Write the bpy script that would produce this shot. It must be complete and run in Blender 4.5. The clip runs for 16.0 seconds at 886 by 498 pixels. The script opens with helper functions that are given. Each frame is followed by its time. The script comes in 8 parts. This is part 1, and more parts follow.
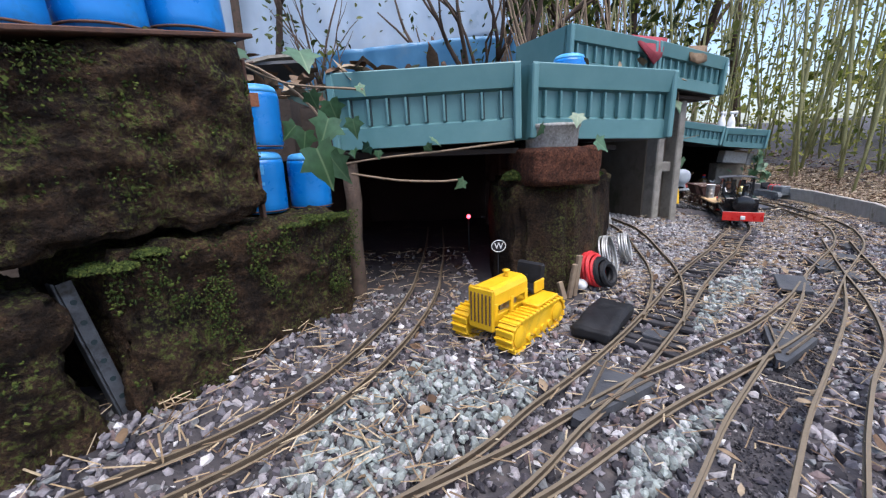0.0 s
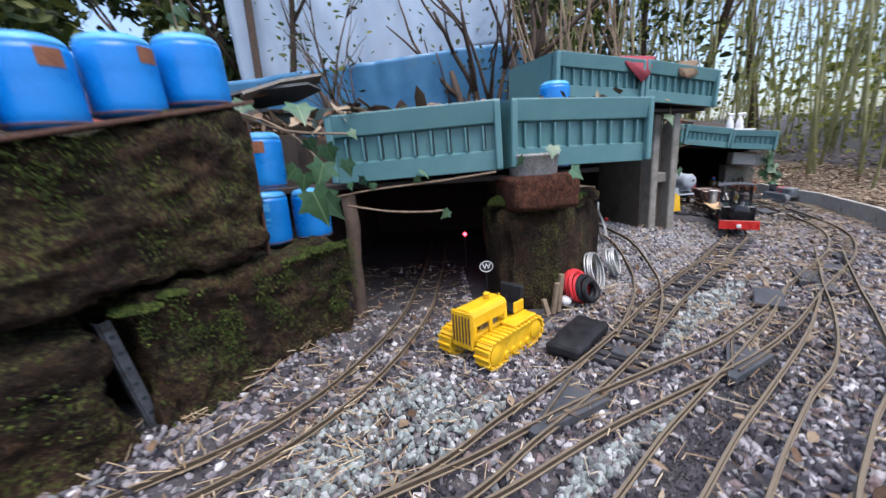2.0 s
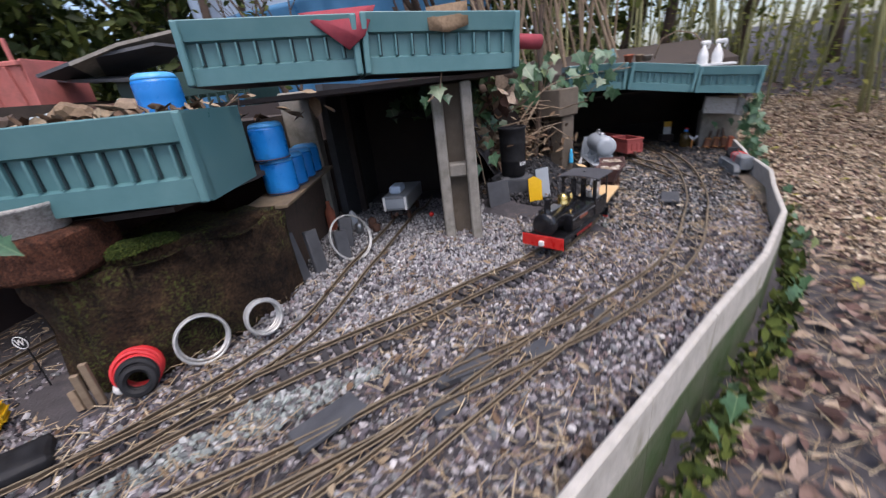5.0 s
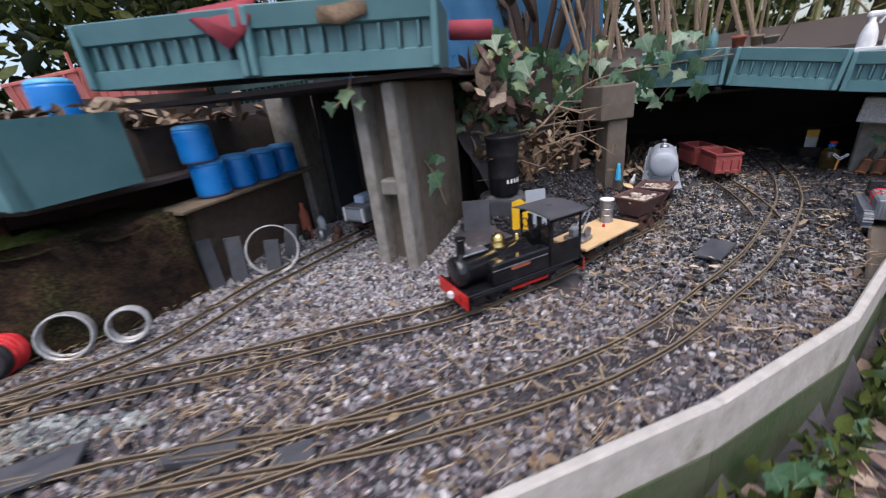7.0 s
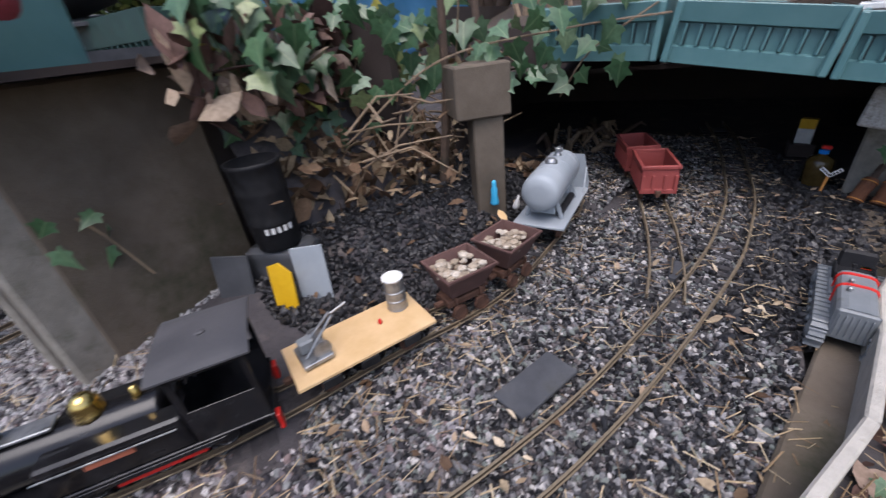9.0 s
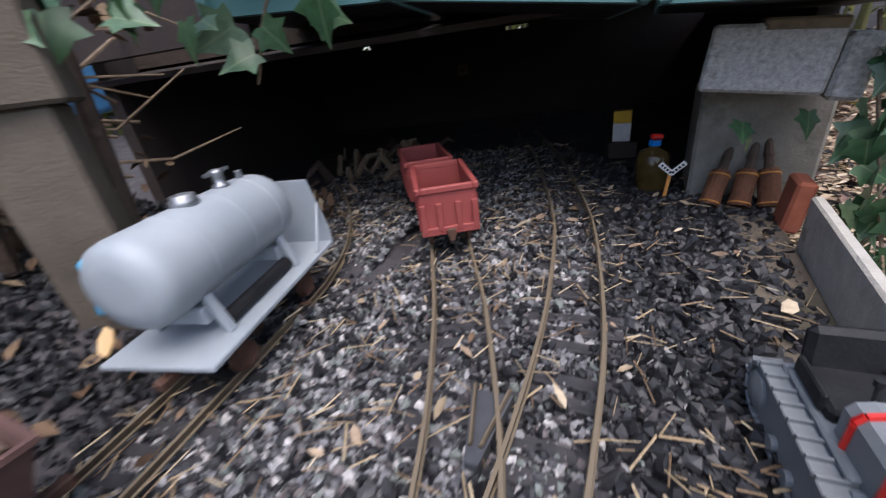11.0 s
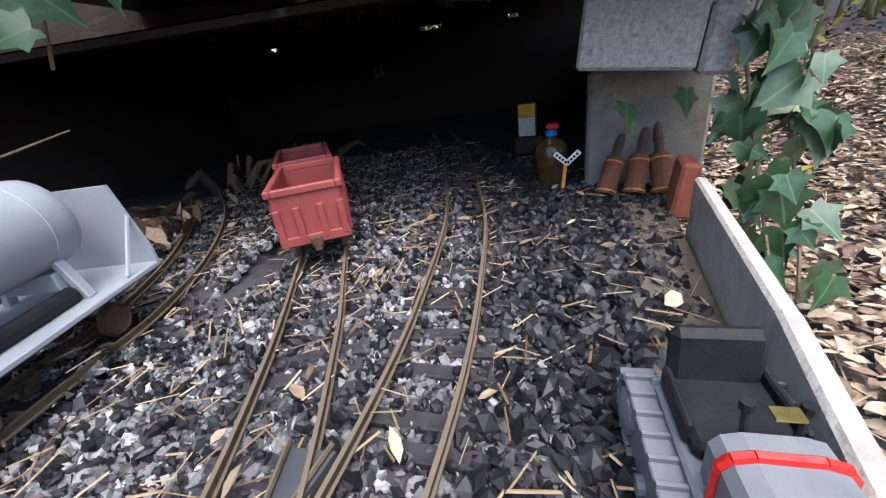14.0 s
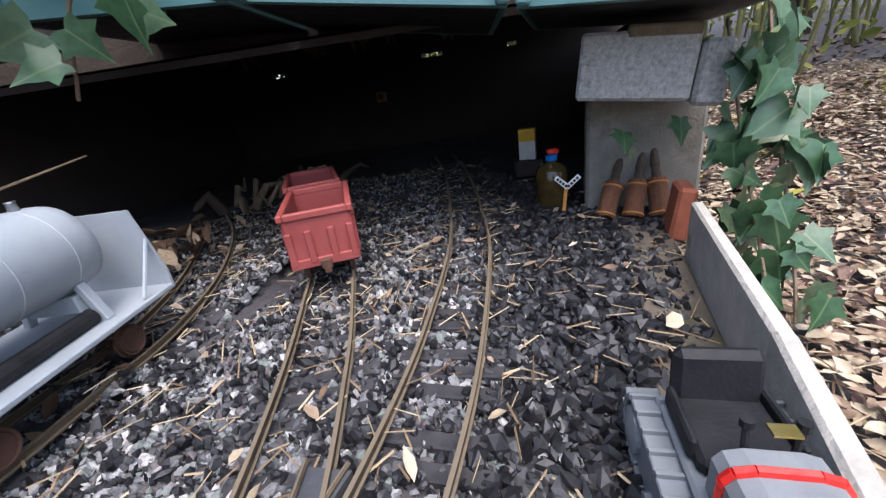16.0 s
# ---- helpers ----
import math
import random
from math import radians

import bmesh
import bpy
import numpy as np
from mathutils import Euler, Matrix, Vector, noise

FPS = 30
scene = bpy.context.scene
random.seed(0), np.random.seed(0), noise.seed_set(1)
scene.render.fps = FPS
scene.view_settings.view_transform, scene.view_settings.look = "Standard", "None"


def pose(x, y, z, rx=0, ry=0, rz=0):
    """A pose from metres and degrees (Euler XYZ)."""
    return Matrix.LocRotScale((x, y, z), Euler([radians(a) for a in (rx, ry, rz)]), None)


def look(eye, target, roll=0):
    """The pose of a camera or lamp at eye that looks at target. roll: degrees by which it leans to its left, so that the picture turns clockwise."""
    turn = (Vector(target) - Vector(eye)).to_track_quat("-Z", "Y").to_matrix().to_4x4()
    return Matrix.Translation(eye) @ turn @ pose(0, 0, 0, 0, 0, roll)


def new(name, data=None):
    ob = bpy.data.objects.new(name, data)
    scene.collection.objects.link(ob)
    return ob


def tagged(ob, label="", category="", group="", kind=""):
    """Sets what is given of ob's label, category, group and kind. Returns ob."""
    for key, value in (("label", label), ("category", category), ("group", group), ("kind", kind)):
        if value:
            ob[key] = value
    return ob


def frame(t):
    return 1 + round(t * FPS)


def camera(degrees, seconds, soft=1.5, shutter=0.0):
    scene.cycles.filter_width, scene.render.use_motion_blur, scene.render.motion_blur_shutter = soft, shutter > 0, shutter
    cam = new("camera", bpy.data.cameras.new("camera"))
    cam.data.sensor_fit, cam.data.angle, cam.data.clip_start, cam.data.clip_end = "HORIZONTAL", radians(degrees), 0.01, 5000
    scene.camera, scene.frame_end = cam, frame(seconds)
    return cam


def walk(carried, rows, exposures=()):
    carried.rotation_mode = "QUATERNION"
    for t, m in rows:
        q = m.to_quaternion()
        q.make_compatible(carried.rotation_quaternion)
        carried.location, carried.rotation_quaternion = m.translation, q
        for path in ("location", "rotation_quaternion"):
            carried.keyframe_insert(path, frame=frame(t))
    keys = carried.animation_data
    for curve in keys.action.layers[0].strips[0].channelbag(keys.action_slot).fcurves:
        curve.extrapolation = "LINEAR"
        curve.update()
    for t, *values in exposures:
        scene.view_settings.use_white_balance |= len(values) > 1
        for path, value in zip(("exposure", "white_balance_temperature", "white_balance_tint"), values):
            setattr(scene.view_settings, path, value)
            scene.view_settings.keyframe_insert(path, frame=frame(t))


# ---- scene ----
cam = camera(98.0, 16.0, soft=1.25, shutter=0.55)
PATH = [
    (0, (0.148, 0.303, 0.228), (0.154, 2.247, -0.243), -2.0),
    (0.5, (0.143, 0.304, 0.228), (0.145, 2.249, -0.24), -2.0),
    (1, (0.146, 0.304, 0.229), (0.145, 2.248, -0.239), -2.4),
    (1.5, (0.162, 0.297, 0.236), (0.158, 2.24, -0.24), -4.0),
    (2, (0.196, 0.259, 0.273), (0.109, 2.204, -0.188), -3.8),
    (2.5, (0.245, 0.201, 0.33), (-0.064, 2.108, -0.187), -3.5),
    (3, (0.381, 0.141, 0.318), (0.035, 2.006, -0.315), -2.5),
    (3.5, (0.533, 0.168, 0.337), (0.103, 2.017, -0.293), -4.2),
    (4, (0.704, 0.309, 0.312), (0.325, 2.145, -0.384), -3.2),
    (4.5, (0.866, 0.444, 0.328), (0.52, 2.286, -0.371), -7.4),
    (5, (0.941, 0.596, 0.343), (0.506, 2.391, -0.423), -6.9),
    (5.2, (0.972, 0.624, 0.357), (0.444, 2.409, -0.374), -5.4),
    (7.3, (1.290, 1.003, 0.328), (0.217, 2.486, -0.478), -6.6),
    (7.5, (1.308, 1.089, 0.34), (0.259, 2.546, -0.54), -5.8),
    (8, (1.356, 1.212, 0.362), (0.286, 2.648, -0.525), -7.8),
    (8.5, (1.397, 1.329, 0.351), (0.279, 2.709, -0.569), -5.9),
    (9, (1.425, 1.415, 0.354), (0.358, 2.788, -0.634), -7.2),
    (9.5, (1.432, 1.497, 0.336), (0.485, 2.913, -0.712), -8.2),
    (10, (1.453, 1.604, 0.302), (0.587, 3.082, -0.731), -9.7),
    (10.2, (1.434, 1.665, 0.275), (0.674, 3.207, -0.748), -7.8),
    (12.3, (1.501, 1.884, 0.183), (1.187, 3.728, -0.525), -9.5),
    (12.5, (1.506, 1.884, 0.182), (1.168, 3.7, -0.585), -7.6),
    (13, (1.505, 1.884, 0.185), (1.266, 3.726, -0.557), -8.3),
    (13.5, (1.509, 1.889, 0.176), (1.273, 3.698, -0.644), -8.8),
    (14, (1.511, 1.892, 0.169), (1.243, 3.675, -0.696), -8.1),
    (14.5, (1.509, 1.89, 0.171), (1.258, 3.672, -0.701), -8.5),
    (15, (1.51, 1.889, 0.172), (1.25, 3.679, -0.683), -7.8),
    (15.5, (1.507, 1.887, 0.174), (1.263, 3.686, -0.665), -7.8),
    (16, (1.506, 1.883, 0.177), (1.25, 3.708, -0.599), -7.9),
]
walk(cam, [(t, look(eye, target, roll)) for t, eye, target, roll in PATH], [(0.0, 1.10, 6150.0, 13.0), (3.5, 1.02, 6200.0, 14.0), (5.0, 0.82, 6450.0, 17.0), (8.0, 0.75, 6300.0, 16.0), (10.0, 0.7, 6300.0, 15.0), (12.5, 1.36, 6200.0, 13.0), (16.0, 1.38, 6200.0, 13.0)])

# ---- world and light: a bright overcast day ----
world = bpy.data.worlds.new("sky")
scene.world = world
world.use_nodes = True
wn = world.node_tree.nodes
sky = wn.new("ShaderNodeTexSky")
sky.sky_type, sky.sun_disc = "NISHITA", False
sky.sun_elevation, sky.sun_rotation = radians(68), radians(150)
sky.air_density, sky.dust_density = 1.0, 3.0
wn["Background"].inputs["Strength"].default_value = 0.15
world.node_tree.links.new(sky.outputs["Color"], wn["Background"].inputs["Color"])
sun_data = bpy.data.lights.new("sun", "SUN")
sun_data.energy, sun_data.angle, sun_data.color = 1.4, radians(50), (1.0, 0.975, 0.95)
sun = new("sun", sun_data)
sun.matrix_world = look((1.9, -0.7, 5.0), (0.8, 1.2, 0.0))
scene.view_settings.exposure = 1.0

# ---- small mesh helpers ----
rnd = random.Random(7)
nrnd = np.random.default_rng(7)


def thing(name, at=(0, 0, 0), turn=0.0, label="", category="", group="", kind=""):
    ob = new(name)
    ob.empty_display_size = 0.02
    ob.matrix_basis = pose(at[0], at[1], at[2], 0, 0, turn)
    return tagged(ob, label, category, group, kind)


def mesh_of(bm, name, mat, smooth=False):
    me = bpy.data.meshes.new(name)
    bmesh.ops.recalc_face_normals(bm, faces=bm.faces[:])
    bm.to_mesh(me)
    bm.free()
    me.materials.append(mat)
    if smooth:
        for p in me.polygons:
            p.use_smooth = True
    return me


def part(name, bm, mat, parent=None, label="", smooth=False):
    ob = new(name, mesh_of(bm, name, mat, smooth))
    ob.parent = parent
    return tagged(ob, label)


def share(name, me, parent, m):
    ob = new(name, me)
    ob.parent = parent
    ob.matrix_basis = m
    return ob


def solid(name, bm, mat, label, category, group="", kind="", m=None, smooth=False):
    ob = new(name, mesh_of(bm, name, mat, smooth))
    if m is not None:
        ob.matrix_basis = m
    return tagged(ob, label, category, group, kind)


def box(bm, c, s, turn=0.0, tilt=(0, 0), bevel=0.0):
    g = bmesh.ops.create_cube(bm, size=1.0)
    vs = g["verts"]
    if bevel:
        bmesh.ops.scale(bm, vec=s, verts=vs)
        es = list({e for v in vs for e in v.link_edges})
        r = bmesh.ops.bevel(bm, geom=es, offset=bevel, segments=1, affect="EDGES", profile=0.5)
        vs = list({v for f in r["faces"] for v in f.verts} | {v for v in vs if v.is_valid})
        bmesh.ops.transform(bm, matrix=pose(c[0], c[1], c[2], tilt[0], tilt[1], turn), verts=vs)
    else:
        bmesh.ops.transform(bm, matrix=pose(c[0], c[1], c[2], tilt[0], tilt[1], turn) @ Matrix.Diagonal((*s, 1)), verts=vs)
    return bm


def tube(bm, pts, radii, seg=8, cap=True):
    """A round bar along points, with a radius at each."""
    pts = [Vector(p) for p in pts]
    rings = []
    for i, p in enumerate(pts):
        d = (pts[min(i + 1, len(pts) - 1)] - pts[max(i - 1, 0)]).normalized()
        u = d.orthogonal().normalized() if i == 0 else (u - d * u.dot(d)).normalized()
        v = d.cross(u)
        r = radii[i] if hasattr(radii, "__len__") else radii
        rings.append([bm.verts.new(p + (u * math.cos(2 * math.pi * k / seg) + v * math.sin(2 * math.pi * k / seg)) * r) for k in range(seg)])
    for a, b in zip(rings, rings[1:]):
        for k in range(seg):
            bm.faces.new((a[k], a[(k + 1) % seg], b[(k + 1) % seg], b[k]))
    if cap:
        bm.faces.new(rings[0][::-1])
        bm.faces.new(rings[-1])
    return bm


def lathe(bm, profile, seg=20, m=None):
    """Turns (radius, height) pairs round z."""
    m = m or Matrix()
    rings = []
    for r, z in profile:
        rings.append([bm.verts.new(m @ Vector((max(r, 1e-4) * math.cos(2 * math.pi * k / seg), max(r, 1e-4) * math.sin(2 * math.pi * k / seg), z))) for k in range(seg)])
    for a, b in zip(rings, rings[1:]):
        for k in range(seg):
            bm.faces.new((a[k], a[(k + 1) % seg], b[(k + 1) % seg], b[k]))
    bm.faces.new(rings[0][::-1])
    bm.faces.new(rings[-1])
    return bm


def prism(bm, outline, z0, z1, m=None):
    m = m or Matrix()
    lo = [bm.verts.new(m @ Vector((x, y, z0))) for x, y in outline]
    hi = [bm.verts.new(m @ Vector((x, y, z1))) for x, y in outline]
    n = len(lo)
    for i in range(n):
        bm.faces.new((lo[i], lo[(i + 1) % n], hi[(i + 1) % n], hi[i]))
    bm.faces.new(lo[::-1])
    bm.faces.new(hi)
    return bm


def torus(bm, R, r, m=None, seg=28, ring=8):
    m = m or Matrix()
    rows = []
    for i in range(seg):
        a = 2 * math.pi * i / seg
        rows.append([bm.verts.new(m @ Vector(((R + r * math.cos(b)) * math.cos(a), (R + r * math.cos(b)) * math.sin(a), r * math.sin(b)))) for b in [2 * math.pi * k / ring for k in range(ring)]])
    for i in range(seg):
        for k in range(ring):
            bm.faces.new((rows[i][k], rows[(i + 1) % seg][k], rows[(i + 1) % seg][(k + 1) % ring], rows[i][(k + 1) % ring]))
    return bm


def smooth_line(pts, step=0.02):
    """Points at even steps on a Catmull-Rom curve through pts."""
    P = [Vector(p) for p in pts]
    P = [2 * P[0] - P[1]] + P + [2 * P[-1] - P[-2]]
    out = []
    for i in range(1, len(P) - 2):
        n = max(1, int((P[i + 1] - P[i]).length / step))
        for k in range(n):
            t = k / n
            out.append(0.5 * (2 * P[i] + (P[i + 1] - P[i - 1]) * t + (2 * P[i - 1] - 5 * P[i] + 4 * P[i + 1] - P[i + 2]) * t * t + (3 * P[i] - P[i - 1] - 3 * P[i + 1] + P[i + 2]) * t ** 3))
    out.append(P[-2])
    return out


def scatter(name, mat, places, sizes, shape="stone", flat=1.0, kind="stuff", label="", category="", up=None, seed=1, low=False):
    """Many small loose pieces as one mesh: places (n,3), sizes (n,)."""
    r = np.random.default_rng(seed)
    n = len(places)
    if shape == "stone":
        g = (1 + 5 ** 0.5) / 2
        V = np.array([(-1, g, 0), (1, g, 0), (-1, -g, 0), (1, -g, 0), (0, -1, g), (0, 1, g), (0, -1, -g), (0, 1, -g), (g, 0, -1), (g, 0, 1), (-g, 0, -1), (-g, 0, 1)], float) / 1.9
        F = np.array([(0, 11, 5), (0, 5, 1), (0, 1, 7), (0, 7, 10), (0, 10, 11), (1, 5, 9), (5, 11, 4), (11, 10, 2), (10, 7, 6), (7, 1, 8), (3, 9, 4), (3, 4, 2), (3, 2, 6), (3, 6, 8), (3, 8, 9), (4, 9, 5), (2, 4, 11), (6, 2, 10), (8, 6, 7), (9, 8, 1)])
        if low:
            V = np.array([(1, 0, 0), (0, 1, 0), (-1, 0, 0), (0, -1, 0), (.2, .1, .8), (-.1, .2, -.8)], float)
            F = np.array([(0, 1, 4), (1, 2, 4), (2, 3, 4), (3, 0, 4), (1, 0, 5), (2, 1, 5), (3, 2, 5), (0, 3, 5)])
        S = sizes[:, None] * np.stack([r.uniform(0.75, 1.3, n), r.uniform(0.6, 1.0, n), r.uniform(0.4, 0.8, n)], 1) * 0.5
        jit = r.uniform(0.6, 1.35, (n, len(V), 1))
    elif shape == "straw":
        V = np.array([(-1, -1, -1), (1, -1, -1), (1, 1, -1), (-1, 1, -1), (-1, 0, 1), (1, 0, 1)], float)
        F = np.array([(0, 1, 2), (0, 2, 3), (0, 4, 5), (0, 5, 1), (3, 2, 5), (3, 5, 4), (0, 3, 4), (1, 5, 2)])
        S = np.stack([sizes * 0.5, r.uniform(0.0003, 0.0009, n), r.uniform(0.0002, 0.0004, n)], 1)
        jit = r.uniform(0.9, 1.1, (n, len(V), 1))
    else:  # leaf: a folded pointed blade of eight triangles
        V = np.array([(-1, 0, 0), (-.45, .5, .16), (.2, .55, .2), (1, 0, .12), (.2, -.55, .2), (-.45, -.5, .16), (-.4, 0, 0), (.25, 0, -.02)], float)
        F = np.array([(0, 6, 1), (1, 6, 7), (1, 7, 2), (2, 7, 3), (0, 5, 6), (5, 7, 6), (5, 4, 7), (4, 3, 7)])
        S = sizes[:, None] * np.stack([np.full(n, 0.5), r.uniform(0.3, 0.5, n), r.uniform(0.2, 0.9, n)], 1)
        jit = r.uniform(0.8, 1.2, (n, len(V), 1))
    yaw = r.uniform(0, 2 * np.pi, n)
    k = {"stone": 1.0, "straw": 0.12, "leaf": 0.35}[shape] * flat
    ax, ay = r.normal(0, k, n), r.normal(0, k, n)
    ca, sa, cb, sb, cc, sc = np.cos(ax), np.sin(ax), np.cos(ay), np.sin(ay), np.cos(yaw), np.sin(yaw)
    o, z = np.ones(n), np.zeros(n)
    Rx = np.stack([o, z, z, z, ca, -sa, z, sa, ca], 1).reshape(n, 3, 3)
    Ry = np.stack([cb, z, sb, z, o, z, -sb, z, cb], 1).reshape(n, 3, 3)
    Rz = np.stack([cc, -sc, z, sc, cc, z, z, z, o], 1).reshape(n, 3, 3)
    R = Rz @ Ry @ Rx
    P = np.einsum("nij,nvj->nvi", R, V[None] * jit * S[:, None, :]) + places[:, None, :]
    F = (F[None] + (np.arange(n) * len(V))[:, None, None]).reshape(-1, 3)
    me = bpy.data.meshes.new(name)
    me.vertices.add(n * len(V))
    me.vertices.foreach_set("co", P.astype(np.float32).ravel())
    me.loops.add(F.size)
    me.loops.foreach_set("vertex_index", F.astype(np.int32).ravel())
    me.polygons.add(len(F))
    me.polygons.foreach_set("loop_start", np.arange(0, F.size, 3, dtype=np.int32))
    me.update(calc_edges=True)
    if shape != "leaf":
        me.shade_flat()
    me.materials.append(mat)
    return tagged(new(name, me), label, category, "", kind)


# ---- materials ----
def nodes(name):
    m = bpy.data.materials.new(name)
    m.use_nodes = True
    return m, m.node_tree.nodes, m.node_tree.links, m.node_tree.nodes["Principled BSDF"]


def ramp(nt, stops):
    r = nt.new("ShaderNodeValToRGB")
    while len(r.color_ramp.elements) < len(stops):
        r.color_ramp.elements.new(0.5)
    for e, (p, c) in zip(r.color_ramp.elements, stops):
        e.position, e.color = p, (*c, 1)
    return r


def surface(name, base, other, rough=0.6, metal=0.0, scale=30.0, amount=0.6, grain=400.0, bump=0.15, dirt=None, dirt_at=0.62, gloss_var=0.15, spec=0.5):
    """A worn surface: two base tones in blotches, fine grain in relief, and dirt in patches."""
    m, nt, ln, b = nodes(name)
    tc = nt.new("ShaderNodeTexCoord")
    n1, n2 = nt.new("ShaderNodeTexNoise"), nt.new("ShaderNodeTexNoise")
    n1.inputs["Scale"].default_value, n1.inputs["Detail"].default_value, n1.inputs["Roughness"].default_value = scale, 6, 0.65
    n2.inputs["Scale"].default_value, n2.inputs["Detail"].default_value = grain, 3
    for n in (n1, n2):
        ln.new(tc.outputs["Object"], n.inputs["Vector"])
    r1 = ramp(nt, [(0.5 - 0.25 * amount, base), (0.5 + 0.25 * amount, other)])
    ln.new(n1.outputs["Fac"], r1.inputs["Fac"])
    col = r1.outputs["Color"]
    if dirt:
        n3 = nt.new("ShaderNodeTexNoise")
        n3.inputs["Scale"].default_value, n3.inputs["Detail"].default_value, n3.inputs["Roughness"].default_value = scale * 0.45, 8, 0.7
        ln.new(tc.outputs["Object"], n3.inputs["Vector"])
        r3 = ramp(nt, [(dirt_at - 0.08, (0, 0, 0)), (dirt_at + 0.06, (1, 1, 1))])
        ln.new(n3.outputs["Fac"], r3.inputs["Fac"])
        mx = nt.new("ShaderNodeMixRGB")
        mx.inputs["Color2"].default_value = (*dirt, 1)
        ln.new(r3.outputs["Color"], mx.inputs["Fac"])
        ln.new(col, mx.inputs["Color1"])
        col = mx.outputs["Color"]
    ln.new(col, b.inputs["Base Color"])
    rr = ramp(nt, [(0.3, (max(rough - gloss_var, 0.03),) * 3), (0.7, (min(rough + gloss_var, 1.0),) * 3)])
    ln.new(n1.outputs["Fac"], rr.inputs["Fac"])
    ln.new(rr.outputs["Color"], b.inputs["Roughness"])
    b.inputs["Metallic"].default_value = metal
    b.inputs["Specular IOR Level"].default_value = spec
    if bump:
        bp = nt.new("ShaderNodeBump")
        bp.inputs["Strength"].default_value, bp.inputs["Distance"].default_value = bump, 0.002
        ln.new(n2.outputs["Fac"], bp.inputs["Height"])
        ln.new(bp.outputs["Normal"], b.inputs["Normal"])
    return m


def mixed(name, stops, rough=0.8, grain=500.0, bump=0.3, spec=0.3, trans=0.0):
    """Loose pieces, each with its own tone."""
    m, nt, ln, b = nodes(name)
    ge, tc = nt.new("ShaderNodeNewGeometry"), nt.new("ShaderNodeTexCoord")
    r = ramp(nt, stops)
    r.color_ramp.interpolation = "CONSTANT" if len(stops) > 4 else "LINEAR"
    ln.new(ge.outputs["Random Per Island"], r.inputs["Fac"])
    n = nt.new("ShaderNodeTexNoise")
    n.inputs["Scale"].default_value, n.inputs["Detail"].default_value = grain, 4
    ln.new(tc.outputs["Object"], n.inputs["Vector"])
    mx = nt.new("ShaderNodeMixRGB")
    mx.blend_type = "MULTIPLY"
    mx.inputs["Fac"].default_value = 0.6
    r2 = ramp(nt, [(0.3, (0.45, 0.43, 0.4)), (0.65, (1, 1, 1))])
    ln.new(n.outputs["Fac"], r2.inputs["Fac"])
    ln.new(r.outputs["Color"], mx.inputs["Color1"])
    ln.new(r2.outputs["Color"], mx.inputs["Color2"])
    ln.new(mx.outputs["Color"], b.inputs["Base Color"])
    b.inputs["Roughness"].default_value = rough
    b.inputs["Specular IOR Level"].default_value = spec
    if trans:
        tl, mxs = nt.new("ShaderNodeBsdfTranslucent"), nt.new("ShaderNodeMixShader")
        ln.new(mx.outputs["Color"], tl.inputs["Color"])
        mxs.inputs["Fac"].default_value = trans
        ln.new(b.outputs[0], mxs.inputs[1])
        ln.new(tl.outputs[0], mxs.inputs[2])
        ln.new(mxs.outputs[0], nt["Material Output"].inputs["Surface"])
    bp = nt.new("ShaderNodeBump")
    bp.inputs["Strength"].default_value, bp.inputs["Distance"].default_value = bump, 0.001
    ln.new(n.outputs["Fac"], bp.inputs["Height"])
    ln.new(bp.outputs["Normal"], b.inputs["Normal"])
    return m


def glow(name, colour, strength):
    m, nt, ln, b = nodes(name)
    b.inputs["Base Color"].default_value = (*colour, 1)
    b.inputs["Emission Color"].default_value = (*colour, 1)
    b.inputs["Emission Strength"].default_value = strength
    return m


